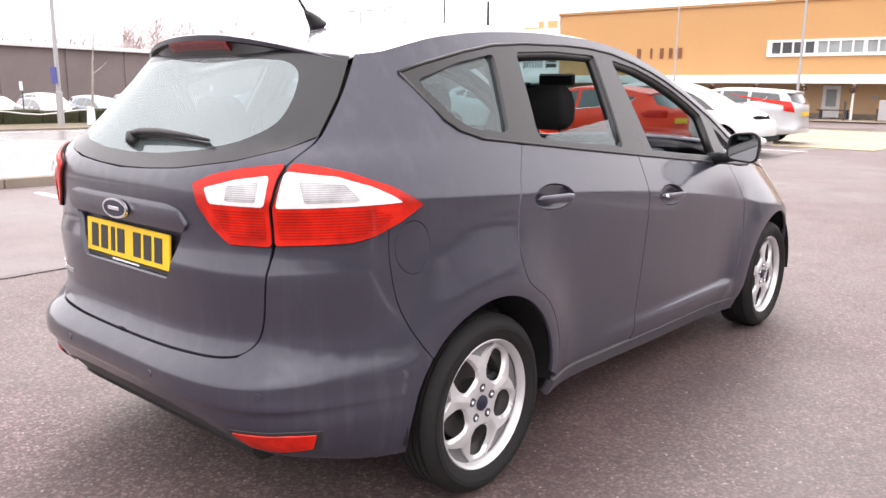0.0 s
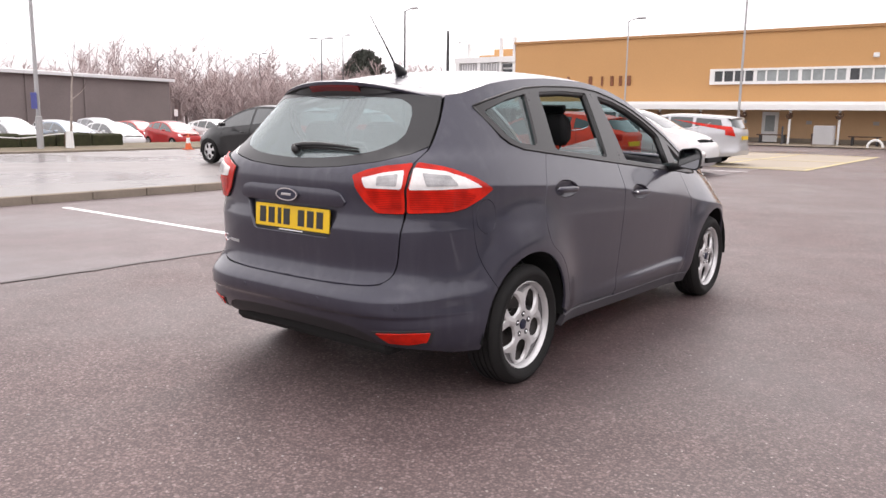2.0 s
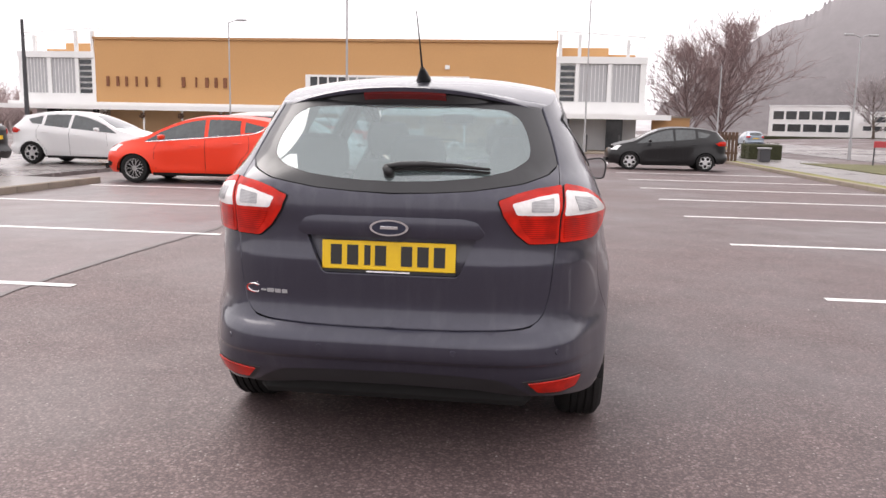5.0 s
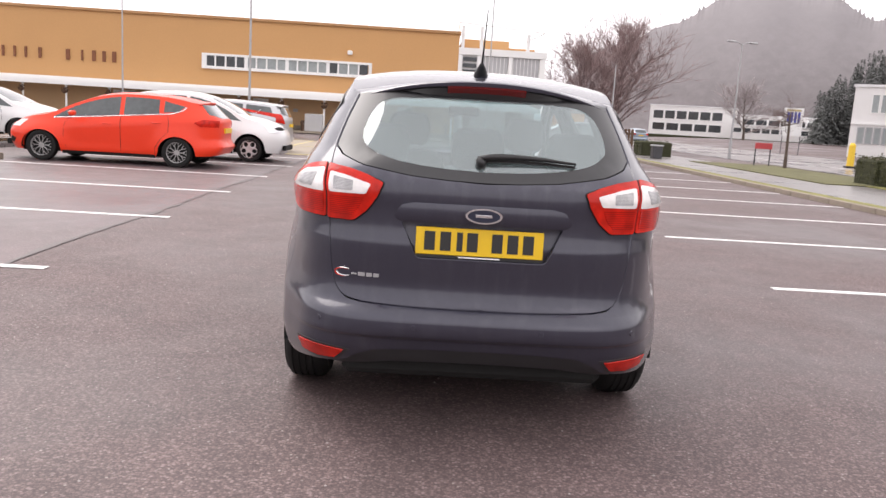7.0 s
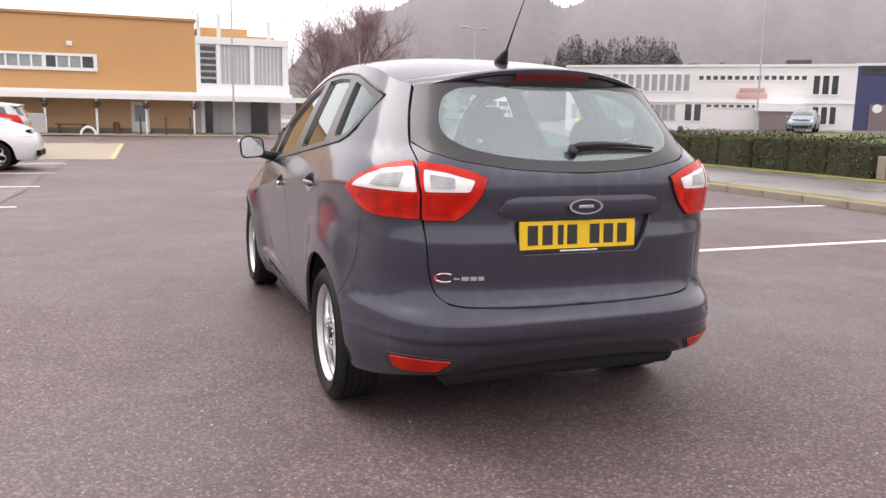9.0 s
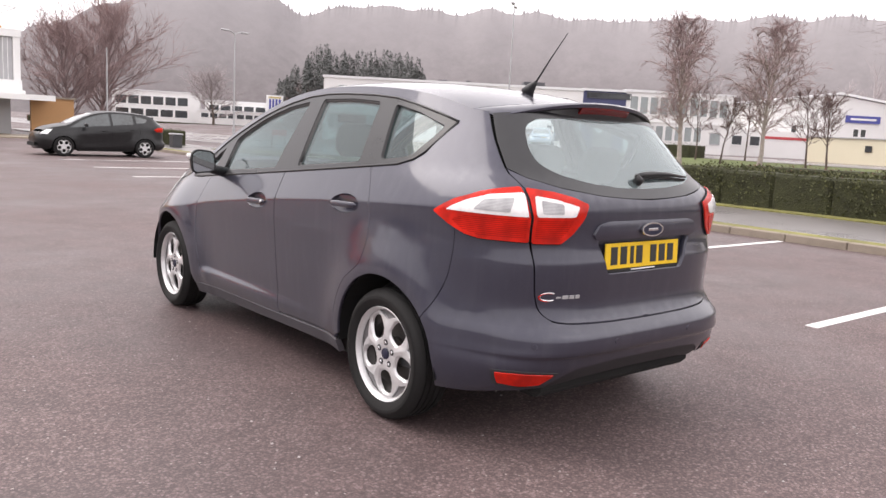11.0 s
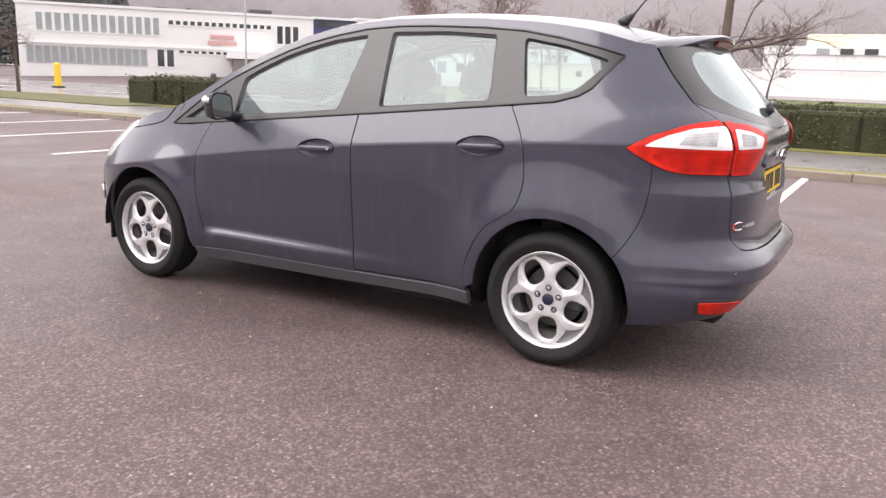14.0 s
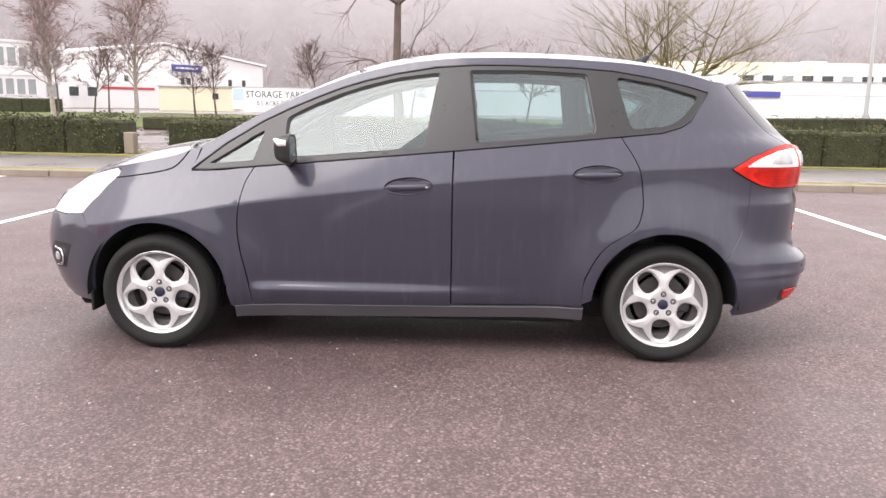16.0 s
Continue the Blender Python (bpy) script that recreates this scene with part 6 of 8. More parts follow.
N0, N1 = (31.2, 55.0), (47.8, 41.35)
works, L, H = facade_building("works_office", "white two-storey works office with window bands", N0, N1, 0.35, 5.45, 12, OFFWHITE, [
    (1.2, 9.8, 3.2, 4.6, 14, WHITE, PALE_WINDOW), (10.3, 18.2, 4.05, 4.5, 15, WHITE, DARK_WINDOW), (18.5, 20.4, 3.0, 4.5, 3, WHITE, DARK_WINDOW),
    (0.5, 8.8, 0.95, 2.2, 15, GREY_PANEL, PALE_WINDOW), (9.4, 10.8, 0.9, 2.3, 2, WHITE, DARK_WINDOW), (11.0, 17.6, 1.95, 2.3, 12, WHITE, DARK_WINDOW), (18.6, 20.4, 0.8, 2.2, 3, WHITE, DARK_WINDOW)])
part("porch", Mesh().box(15.0, 18.2, -1.6, 0.0, 0.0, 1.75), DARK_WALL, works)
part("porch_fascia", Mesh().box(14.6, 18.0, -1.7, 0.0, 1.75, 2.3), WHITE, works)
part("band", Mesh().box(0.0, L, -0.1, 0.0, 2.35, 2.5), WHITE, works)
part("name_board", Mesh().box(13.2, 15.4, -0.1, 0.0, 2.75, 3.05).box(13.4, 15.2, -0.1, 0.0, 3.2, 3.5), FADED_RED, works, "faded red name board")
part("roof_plant", Mesh().box(16.8, 18.6, 3, 5, H, H + 0.7).box(9.4, 10.2, 2, 3, H, H + 0.4).tube([(12, 3, H), (12, 3, H + 0.5)], 0.2, 8), DARK_STEEL, works)
B0, B1 = N1, (50.6, 39.1)
blue, L, H = facade_building("blue_block", "dark blue clad entrance block between white works", B0, B1, 0.5, 5.5, 12, BLUE_WALL, [(0.3, 4.4, 4.4, 4.9, 1, DARK_STEEL, DARK_WINDOW)])
part("entrance", Mesh().box(1.0, 2.6, -0.08, 0.02, 0.2, 2.2), DARK_WALL, blue)
part("round_sign", Mesh().lathe([(0.0, -0.12), (0.32, -0.12), (0.32, 0.0)], 20, Matrix.Translation((1.5, -0.02, 1.9)) @ Matrix.Rotation(math.pi / 2, 4, "Z")), WHITE, blue)
W1 = (57.6, 33.5)
white2, L, H = facade_building("works_wing", "white two-storey works wing with large panes", B1, W1, 0.7, 5.6, 12, OFFWHITE, [
    (0.3, 8.6, 3.1, 4.6, 10, WHITE, PALE_WINDOW), (1.0, 6.6, 1.0, 2.3, 7, WHITE, PALE_WINDOW), (7.2, 8.2, 0.9, 1.9, 1, GREY_PANEL, PALE_WINDOW)])
part("band", Mesh().box(0.0, L, -0.1, 0.0, 2.5, 2.7), WHITE, white2)


def shed():
    """A pale portal shed with a shallow gable."""
    a, c = Vector((64, 36, 0)), Vector((80, 24, 0))
    b = thing("shed", "pale grey industrial shed with a shallow pitched roof", "building", pose(a.x, a.y, 1.0, 0, 0, math.degrees(math.atan2(c.y - a.y, c.x - a.x))))
    L = (c - a).length
    g = [(0, -0.5), (L, -0.5), (L, 4.2), (L * 0.42, 5.7), (0, 4.4)]
    part("wall", Mesh().prism(g, 0, -22, pose(0, 0, 0, 90, 0, 0)), OFFWHITE, b)
    part("roof", Mesh().prism([(-0.3, 4.4), (L * 0.42, 5.75), (L + 0.3, 4.2), (L + 0.3, 4.4), (L * 0.42, 5.95), (-0.3, 4.6)], 0.3, -22.3, pose(0, 0, 0, 90, 0, 0)), ROOF_WHITE, b)
    part("name_board", Mesh().box(9.2, 12.4, -0.15, 0.0, 3.3, 3.95), BLUE_SIGN, b, "blue name board with a white bar")
    part("name_bar", Mesh().box(9.6, 12.0, -0.18, -0.14, 3.55, 3.72), WHITE, b)
    for x in (4.2, 10.0, 10.7, 15.5, 17.2):
        window_unit(b, x, 2.0, 0.6, 0.8, 0, WHITE, DARK_WINDOW)
    part("low_annex", Mesh().box(-3, 8.0, -3, 0, -0.5, 2.1), OFFWHITE, b)
    part("red_strip", Mesh().box(0.5, 5.5, -3.06, -3.0, 1.4, 1.62), RED_SIGN, b)
    for x in (-2.4, -0.8, 6.2):
        window_unit(b, x, 0.7, 1.0, 0.9, -3, WHITE, DARK_WINDOW)


shed()


def yard_wall():
    """A long pale yard wall with a banner, and the works behind it."""
    w = thing("yard_wall", "long cream yard wall with a white printed banner", "wall")
    part("wall", Mesh().box(50.0, 50.25, 17.6, 23.2, 0.4, 2.42), CREAM, w)
    part("wall", Mesh().box(50.0, 50.25, -45, 17.6, 0.4, 2.3), OFFWHITE, w)
    part("coping", Mesh().box(49.9, 50.35, -45, 23.3, 2.42, 2.48), GREY_PANEL, w)
    part("hatch", Mesh().box(49.93, 50.0, 19.0, 19.4, 1.6, 2.0), DARK_WINDOW, w)
    ban = part("banner", Mesh().box(49.92, 49.98, 7.7, 18.0, 0.95, 2.4), WHITE, w, "white banner with black lettering")
    part("banner_logo", Mesh().box(49.9, 49.92, 17.2, 17.95, 1.6, 2.35), PALE_BLUE, ban)
    for words, y, z, size in (("STORAGE YARDS & LAND TO LET", 17.05, 1.76, 0.66), ("0.5 ACRE TO 4 ACRE SITES AVAILABLE", 16.3, 1.22, 0.44)):
        me = text_mesh(words, size)
        me.materials.append(BLACK_SIGN)
        wide = max(v.co.x for v in me.vertices)
        want = 8.8 if size > 0.6 else 6.6
        me.transform(Matrix.Translation((49.905, y, z)) @ Matrix.Rotation(-math.pi / 2, 4, "Z") @ Matrix.Rotation(math.pi / 2, 4, "X") @ Matrix.Diagonal((want / wide, 1, 1, 1)))
        ob = new("lettering", me)
        ob.parent = ban
    part("low_fence", Mesh().box(49.8, 49.9, 7.2, 17.2, 0.5, 0.95), OFFWHITE, w)
    sign = part("works_sign", Mesh().box(49.85, 49.98, -19.2, -16.3, 2.3, 2.68), BLUE_SIGN, w, "violet-blue works sign")
    hall = thing("rear_works", "white works with a window band under a cream clerestory", "building")
    part("wall", Mesh().box(56, 80, -60, 8, 0.8, 3.6), OFFWHITE, hall)
    part("clerestory", Mesh().box(62, 80, -60, 6, 3.6, 5.3), CREAM, hall)
    part("roof_edge", Mesh().box(55.9, 62, -60, 8, 3.6, 4.15), WHITE, hall)
    for y0, y1, z1 in ((-50, -48, 5.5), (-38, -36.4, 5.55), (-28, -26, 5.55), (-20, -18.5, 5.5)):
        part("skylight", Mesh().box(64, 66, y0, y1, 5.3, z1), ROOF_WHITE, hall)
    for k in range(34):
        y = -44 + 1.45 * k
        part("pane", Mesh().box(55.85, 55.92, y, y + 0.8, 3.62, 4.0), DARK_WINDOW if k % 3 else PALE_WINDOW, hall)


yard_wall()


def white_house(name, p0, p1, z0, h, label):
    b, L, H = facade_building(name, label, p0, p1, z0, z0 + h, 9, OFFWHITE, [(0.6, 13, h * 0.55, h * 0.85, 6, WHITE, DARK_WINDOW), (0.6, 13, h * 0.15, h * 0.42, 5, WHITE, DARK_WINDOW)] if h > 4 else [(0.5, 18, h * 0.5, h * 0.85, 12, WHITE, DARK_WINDOW)])


white_house("office_villa", (40.5, 143), (54, 137), 0.8, 5.2, "distant white office with dark windows")
white_house("office_terrace", (55, 137), (77, 127), 0.8, 4.2, "distant white terrace with a dark window band")
white_house("office_low", (50, 128), (78, 116), 0.7, 2.4, "distant low white works building")
b = thing("shop", "distant red and white shop", "building", pose(66, 112, 0.7, 0, 0, -25))
part("wall", Mesh().box(0, 12, 0, 8, 0, 3.4), OFFWHITE, b)
part("fascia", Mesh().box(0, 12, -0.2, 0, 2.4, 3.4).box(7.5, 10, -0.1, 0, 0.2, 2.4), RED_SIGN, b)


def dark_shed():
    """The long dark shed with a pale roof edge beyond the parked cars."""
    b = thing("long_shed", "long dark brown shed with a pale roof edge", "building")
    a, c = Vector((-50, -14, 0)), Vector((-59.5, 38, 0))
    t = math.atan2(c.y - a.y, c.x - a.x)
    m = Matrix.Translation(a) @ Matrix.Rotation(t, 4, "Z")
    L = (c - a).length
    part("wall", Mesh().box(0, L, 0, 18, -0.7, 4.0, 0, m), DARK_WALL, b)
    part("roof", Mesh().add([tuple(m @ Vector(p)) for p in ((0, -0.4, 4.0), (L + 0.3, -0.4, 3.95), (L + 0.3, 18, 5.0), (0, 18, 5.2), (0, -0.4, 4.25), (L + 0.3, -0.4, 4.2), (L + 0.3, 18, 5.25), (0, 18, 5.45))], [(0, 3, 2, 1), (4, 5, 6, 7), (0, 1, 5, 4), (1, 2, 6, 5), (2, 3, 7, 6), (3, 0, 4, 7)]), ROOF_WHITE, b)
    for k in range(9):
        part("wall_rib", Mesh().box(4 + k * 5, 4.15 + k * 5, -0.12, 0, -0.7, 4.0, 0, m), DARK_WALL, b)


dark_shed()
b = thing("gate_wall", "low buff rendered wall beside a car park exit", "wall")
part("wall", Mesh().box(7.2, 9.4, 45.4, 45.7, 0.0, 2.1), COPING, b)
part("coping", Mesh().box(7.1, 9.5, 45.3, 45.8, 2.1, 2.2), KERB, b)


# ---- trees, hedges and hills ----
def branch(md, twigs, p, v, r, length, level, rnd, spread, droop, forks, thin):
    """One limb with its forks; thin ends go into the twig mesh."""
    n = 4
    pts, rad, q = [p], [r], p
    for k in range(n):
        v = (v + Vector((rnd.uniform(-1, 1), rnd.uniform(-1, 1), rnd.uniform(-0.5, 0.7) - droop * (level > 1))) * spread * 0.28).normalized()
        q = q + v * (length / n)
        pts.append(q)
        rad.append(r * (1 - 0.42 * (k + 1) / n))
    (md if r > thin else twigs).tube(pts, rad, 7 if r > 0.08 else 5 if r > thin else 3, False)
    if level == 0:
        return
    for k in range(forks + (1 if level > 2 else 0)):
        i = rnd.choice([2, 3, 4, 4]) if level > 1 else rnd.choice([1, 2, 3, 4])
        side = Vector((rnd.uniform(-1, 1), rnd.uniform(-1, 1), rnd.uniform(-0.3, 0.6)))
        w = (v + side * spread).normalized()
        branch(md, twigs, pts[i], w, rad[i] * rnd.uniform(0.5, 0.72), length * rnd.uniform(0.6, 0.85), level - 1, rnd, spread, droop, forks, thin)


def bare_tree(name, x, y, h, r, seed, label, spread=0.75, droop=0.1, forks=3, levels=4, stems=1, bark=None, trunk=0.16, lean=0.0, group="bare trees"):
    rnd = random.Random(seed)
    t = thing(name, label, "tree", pose(x, y, rise(x, y)), group)
    wood, twigs = Mesh(), Mesh()
    for s in range(stems):
        a = 2 * math.pi * s / max(1, stems) + rnd.uniform(0, 1)
        v = Vector((math.cos(a) * 0.35, math.sin(a) * 0.35, 1)).normalized() if stems > 1 else Vector((lean, 0, 1)).normalized()
        pts = [Vector((0, 0, -0.1))]
        rad = [r * 1.25]
        for k in range(5):
            v = (v + Vector((rnd.uniform(-1, 1), rnd.uniform(-1, 1), 0.4)) * 0.08).normalized()
            pts.append(pts[-1] + v * h * (trunk if k < 2 else (1 - 2 * trunk) / 3) * (0.5 if stems > 1 else 1.0))
            rad.append(r * (1 - 0.16 * (k + 1)))
        wood.tube(pts, rad, 9, False)
        for i in range(2, 6):
            for k in range(forks):
                b = rnd.uniform(0, 6.28)
                w = Vector((math.cos(b), math.sin(b), rnd.uniform(0.1, 0.9))).normalized()
                branch(wood, twigs, pts[i], w, rad[i] * 0.5, h * rnd.uniform(0.16, 0.26), levels - 1, rnd, spread, droop, forks, 0.012)
        branch(wood, twigs, pts[-1], v, rad[-1] * 0.8, h * 0.22, levels - 1, rnd, spread, droop, forks, 0.012)
    part("trunk", wood, bark or BARK, t, "", True)
    part("crown", twigs, TWIG if bark is not LICHEN else LICHEN, t, "leafless twigs")
    return t


def twiggy_tree(name, x, y, h, width, r, seed, label, base=0.25, droop=0.0, limbs=26, bark=None, twig=None, lift=0.8, fine=1.0, group="bare trees"):
    """A leafless tree: a tapered stem, limbs along it, side branches and a haze of twigs."""
    rnd = random.Random(seed)
    t = thing(name, label, "tree", pose(x, y, rise(x, y)), group)
    wood, twigs = Mesh(), Mesh()
    stem, rad, p, v = [Vector((0, 0, -0.1))], [r * 1.2], Vector((0, 0, -0.1)), Vector((0, 0, 1))
    for k in range(9):
        v = (v + Vector((rnd.uniform(-1, 1), rnd.uniform(-1, 1), 0.6)) * 0.09).normalized()
        p = p + v * (h * 0.93 / 9)
        stem.append(p)
        rad.append(r * (1 - 0.9 * ((k + 1) / 9) ** 0.9))
    wood.tube(stem, rad, 9, False)

    def shoot(md, p, v, length, r, seg, wander, sag):
        pts, out = [p], [r]
        for k in range(seg):
            v = (v + Vector((rnd.uniform(-1, 1), rnd.uniform(-1, 1), rnd.uniform(-1, 1) - sag * (k + 1))) * wander).normalized()
            p = p + v * (length / seg)
            pts.append(p)
            out.append(r * (1 - 0.75 * (k + 1) / seg))
        md.tube(pts, out, 5 if r > 0.02 else 3, False)
        return pts, v
    for i in range(limbs):
        f = base + (0.97 - base) * (i + rnd.random()) / limbs
        at = f * 9
        q = stem[int(at)].lerp(stem[min(9, int(at) + 1)], at % 1)
        a = i * 2.4 + rnd.uniform(-0.5, 0.5)
        w = (f - base) / (1 - base)
        length = width * 0.55 * (0.35 + 0.65 * math.sin(math.pi * min(1, 0.25 + 0.8 * w))) * rnd.uniform(0.8, 1.15)
        v = Vector((math.cos(a), math.sin(a), lift * rnd.uniform(0.6, 1.3) + w * 0.8)).normalized()
        pts, _ = shoot(wood, q, v, length, max(0.012, r * 0.32 * (1 - 0.7 * w)), 5, 0.22, droop * 0.3)
        for _ in range(13):
            k = rnd.choice((1, 2, 2, 3, 3, 4, 4, 5))
            b = rnd.uniform(0, 6.28)
            v2 = ((pts[k] - pts[k - 1]).normalized() + Vector((math.cos(b), math.sin(b), rnd.uniform(-0.2, 0.8))) * 0.75).normalized()
            sub, _ = shoot(twigs, pts[k], v2, length * rnd.uniform(0.28, 0.5), 0.009 * fine, 3, 0.25, droop)
            for _ in range(7):
                j = rnd.choice((1, 2, 3))
                v3 = ((sub[j] - sub[j - 1]).normalized() + Vector((rnd.uniform(-1, 1), rnd.uniform(-1, 1), rnd.uniform(-0.6, 0.9))) * 0.7).normalized()
                shoot(twigs, sub[j], v3, length * rnd.uniform(0.12, 0.26), 0.005 * fine, 2, 0.25, droop * 1.6)
    part("trunk", wood, bark or BARK, t, "", True)
    part("crown", twigs, twig or TWIG, t, "leafless twigs")
    return t


bare_tree("tree", 20.0, 3.4, 9.0, 0.2, 5, "tall bare tree with spreading dark limbs behind a hedge", 0.85, 0.3, 3, 5, 1, None, 0.13)
bare_tree("tree", 20.0, -4.9, 7.4, 0.12, 9, "many-stemmed bare tree with lichened yellowish limbs", 0.62, 0.0, 3, 4, 5, LICHEN, 0.2)
twiggy_tree("tree", 33.0, 21.5, 7.9, 4.4, 0.13, 21, "bare birch with drooping reddish twigs and pale stem", 0.2, 0.35, 46, PALE_BARK, TWIG_RED, 1.5, 1.9)
twiggy_tree("tree", 36.5, 19.0, 7.8, 4.4, 0.13, 22, "bare birch with drooping reddish twigs and pale stem", 0.2, 0.35, 46, PALE_BARK, TWIG_RED, 1.5, 1.9)
for k, (x, y, h, s) in enumerate(((31.5, 14.0, 3.9, 2.2), (31.0, 12.9, 3.7, 2.2), (36.0, 21.0, 3.6, 2.2), (31.0, 8.2, 3.8, 2.6), (33.5, 4.2, 3.6, 2.6), (31.0, -1.2, 3.6, 2.4), (39.0, 24.5, 4.6, 2.6), (42.0, 23.0, 4.4, 2.6))):
    twiggy_tree("tree", x, y, h, s, 0.06, 40 + k, "slender bare roadside tree", 0.35, 0.0, 13, None, TWIG, 0.9, 1.4)
bare_tree("tree", 14.8, 29.0, 2.5, 0.07, 61, "small bare tree with a flat drooping crown on grass", 1.2, 0.35, 4, 4, 1, None, 0.4)
twiggy_tree("tree", 12.0, 50.0, 7.6, 7.6, 0.17, 62, "bare tree with dense reddish twigs beside a hall", 0.14, 0.0, 64, REDDISH_BARK, TWIG_RED, 1.1, 1.9)
twiggy_tree("tree", 9.6, 47.5, 6.4, 5.6, 0.14, 63, "bare tree with dense reddish twigs beside a hall", 0.14, 0.0, 54, REDDISH_BARK, TWIG_RED, 1.1, 1.9)
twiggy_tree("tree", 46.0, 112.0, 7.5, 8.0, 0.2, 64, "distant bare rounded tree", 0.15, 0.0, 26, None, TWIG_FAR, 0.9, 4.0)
t = bare_tree("sapling", -22.55, 9.75, 3.0, 0.05, 65, "bare forked sapling with a pale painted stem", 0.35, 0.0, 1, 2, 1, PALE_BARK, 0.3, 0.1)


def hedge(name, x0, x1, y0, y1, h, seed, label, core=HEDGE_CORE, leaf=LEAF, count=2600):
    """A clipped hedge: a solid core, coloured dark for the shade inside, under a coat of small leaves."""
    rnd = random.Random(seed)
    t = thing(name, label, "hedge", None, "hedges")
    md = Mesh()
    n = max(2, int((y1 - y0) / 1.2))
    for k in range(n):
        a, b = y0 + (y1 - y0) * k / n, y0 + (y1 - y0) * (k + 1) / n
        j = rnd.uniform(-0.04, 0.04)
        base = rise(x0, a)
        md.box(x0 + 0.1 + j, x1 - 0.1 + j, a, b, base, base + h - 0.07 + j, 0.06)
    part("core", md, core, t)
    lv = Mesh()
    for _ in range(int(count * (y1 - y0) / 10 * max(0.5, h))):
        y = rnd.uniform(y0, y1)
        base = rise(x0, y)
        f = rnd.random()
        wob = 0.05 * math.sin(y * 2.1) + 0.04 * math.sin(y * 5.3 + 1) + 0.03 * math.sin(y * 13)
        if f < 0.5:
            p = Vector((x0 + 0.09 + rnd.uniform(-0.07, 0.06) - wob * 0.6, y, base + h * rnd.random() ** 0.85))
        elif f < 0.62:
            p = Vector((x1 - 0.09 + rnd.uniform(-0.06, 0.06), y, base + h * rnd.random()))
        elif f < 0.66:
            p = Vector((rnd.uniform(x0, x1), rnd.choice((y0, y1)) + rnd.uniform(-0.06, 0.06), base + h * rnd.random()))
        else:
            p = Vector((rnd.uniform(x0, x1), y, base + h - 0.05 + rnd.uniform(-0.05, 0.07) + wob))
        s = rnd.uniform(0.022, 0.046)
        a = Vector((rnd.uniform(-1, 1), rnd.uniform(-1, 1), rnd.uniform(-1, 1))).normalized()
        b = a.orthogonal().normalized()
        c = a.cross(b)
        lv.add([p - b * s, p + c * s * 0.55, p + b * s, p - c * s * 0.55], [(0, 1, 2, 3)])
    part("leaves", lv, leaf, t)
    return t


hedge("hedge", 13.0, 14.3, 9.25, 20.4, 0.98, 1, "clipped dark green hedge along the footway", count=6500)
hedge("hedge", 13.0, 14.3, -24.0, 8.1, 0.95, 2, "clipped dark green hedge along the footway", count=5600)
hedge("hedge", 27.4, 28.8, -42.0, -3.0, 1.0, 3, "clipped hedge beyond the road", count=900)
hedge("hedge", 27.8, 30.2, -2.0, 15.0, 0.62, 4, "low russet shrub bed beyond the road", HEDGE_CORE, LEAF_BROWN, 1300)
hedge("hedge", -24.9, -23.9, -30.0, 12.5, 0.62, 5, "low brown clipped hedge on a verge", HEDGE_CORE, LEAF_BROWN, 900)
hedge("hedge", 10.2, 11.9, 35.0, 36.6, 0.85, 6, "small clipped green hedge at the exit", count=3000)
hedge("hedge", 40.5, 42.5, 26.0, 30.5, 0.9, 7, "dark clipped shrubs before the works", count=900)
hedge("hedge", 22.0, 60.0, 118.0, 119.2, 0.9, 8, "far dark hedge along the road", HEDGE_CORE, LEAF_BROWN, 6000)


def conifer(md, x, y, z, h, r, rnd):
    """A dark spruce: tiers of drooping sprays narrowing to a pointed top."""
    for _ in range(520):
        f, a = rnd.random() ** 1.25, rnd.uniform(0, 6.28)
        tier = 0.82 + 0.18 * math.sin(f * 40 + x)
        rr = r * (1 - f) ** 0.75 * tier * rnd.uniform(0.45, 1.05) + 0.04
        p = Vector((x + rr * math.cos(a), y + rr * math.sin(a), z + h * (0.03 + 0.97 * f)))
        u = Vector((math.cos(a), math.sin(a), rnd.uniform(-0.7, 0.1))).normalized()
        w = u.cross(Vector((0, 0, 1))).normalized()
        s = rnd.uniform(0.16, 0.34) * (1.15 - 0.6 * f)
        md.add([p - w * s * 0.5, p + u * s * 1.3, p + w * s * 0.5, p - u * s * 0.4 + Vector((0, 0, 0.1))], [(0, 1, 2, 3)])


def conifer_wood(name, spots, label, seed):
    rnd = random.Random(seed)
    md = Mesh()
    for x, y, z, h, r in spots:
        conifer(md, x, y, z, h, r, rnd)
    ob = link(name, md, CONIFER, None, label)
    return tagged(ob, label, "trees", "", "stuff")


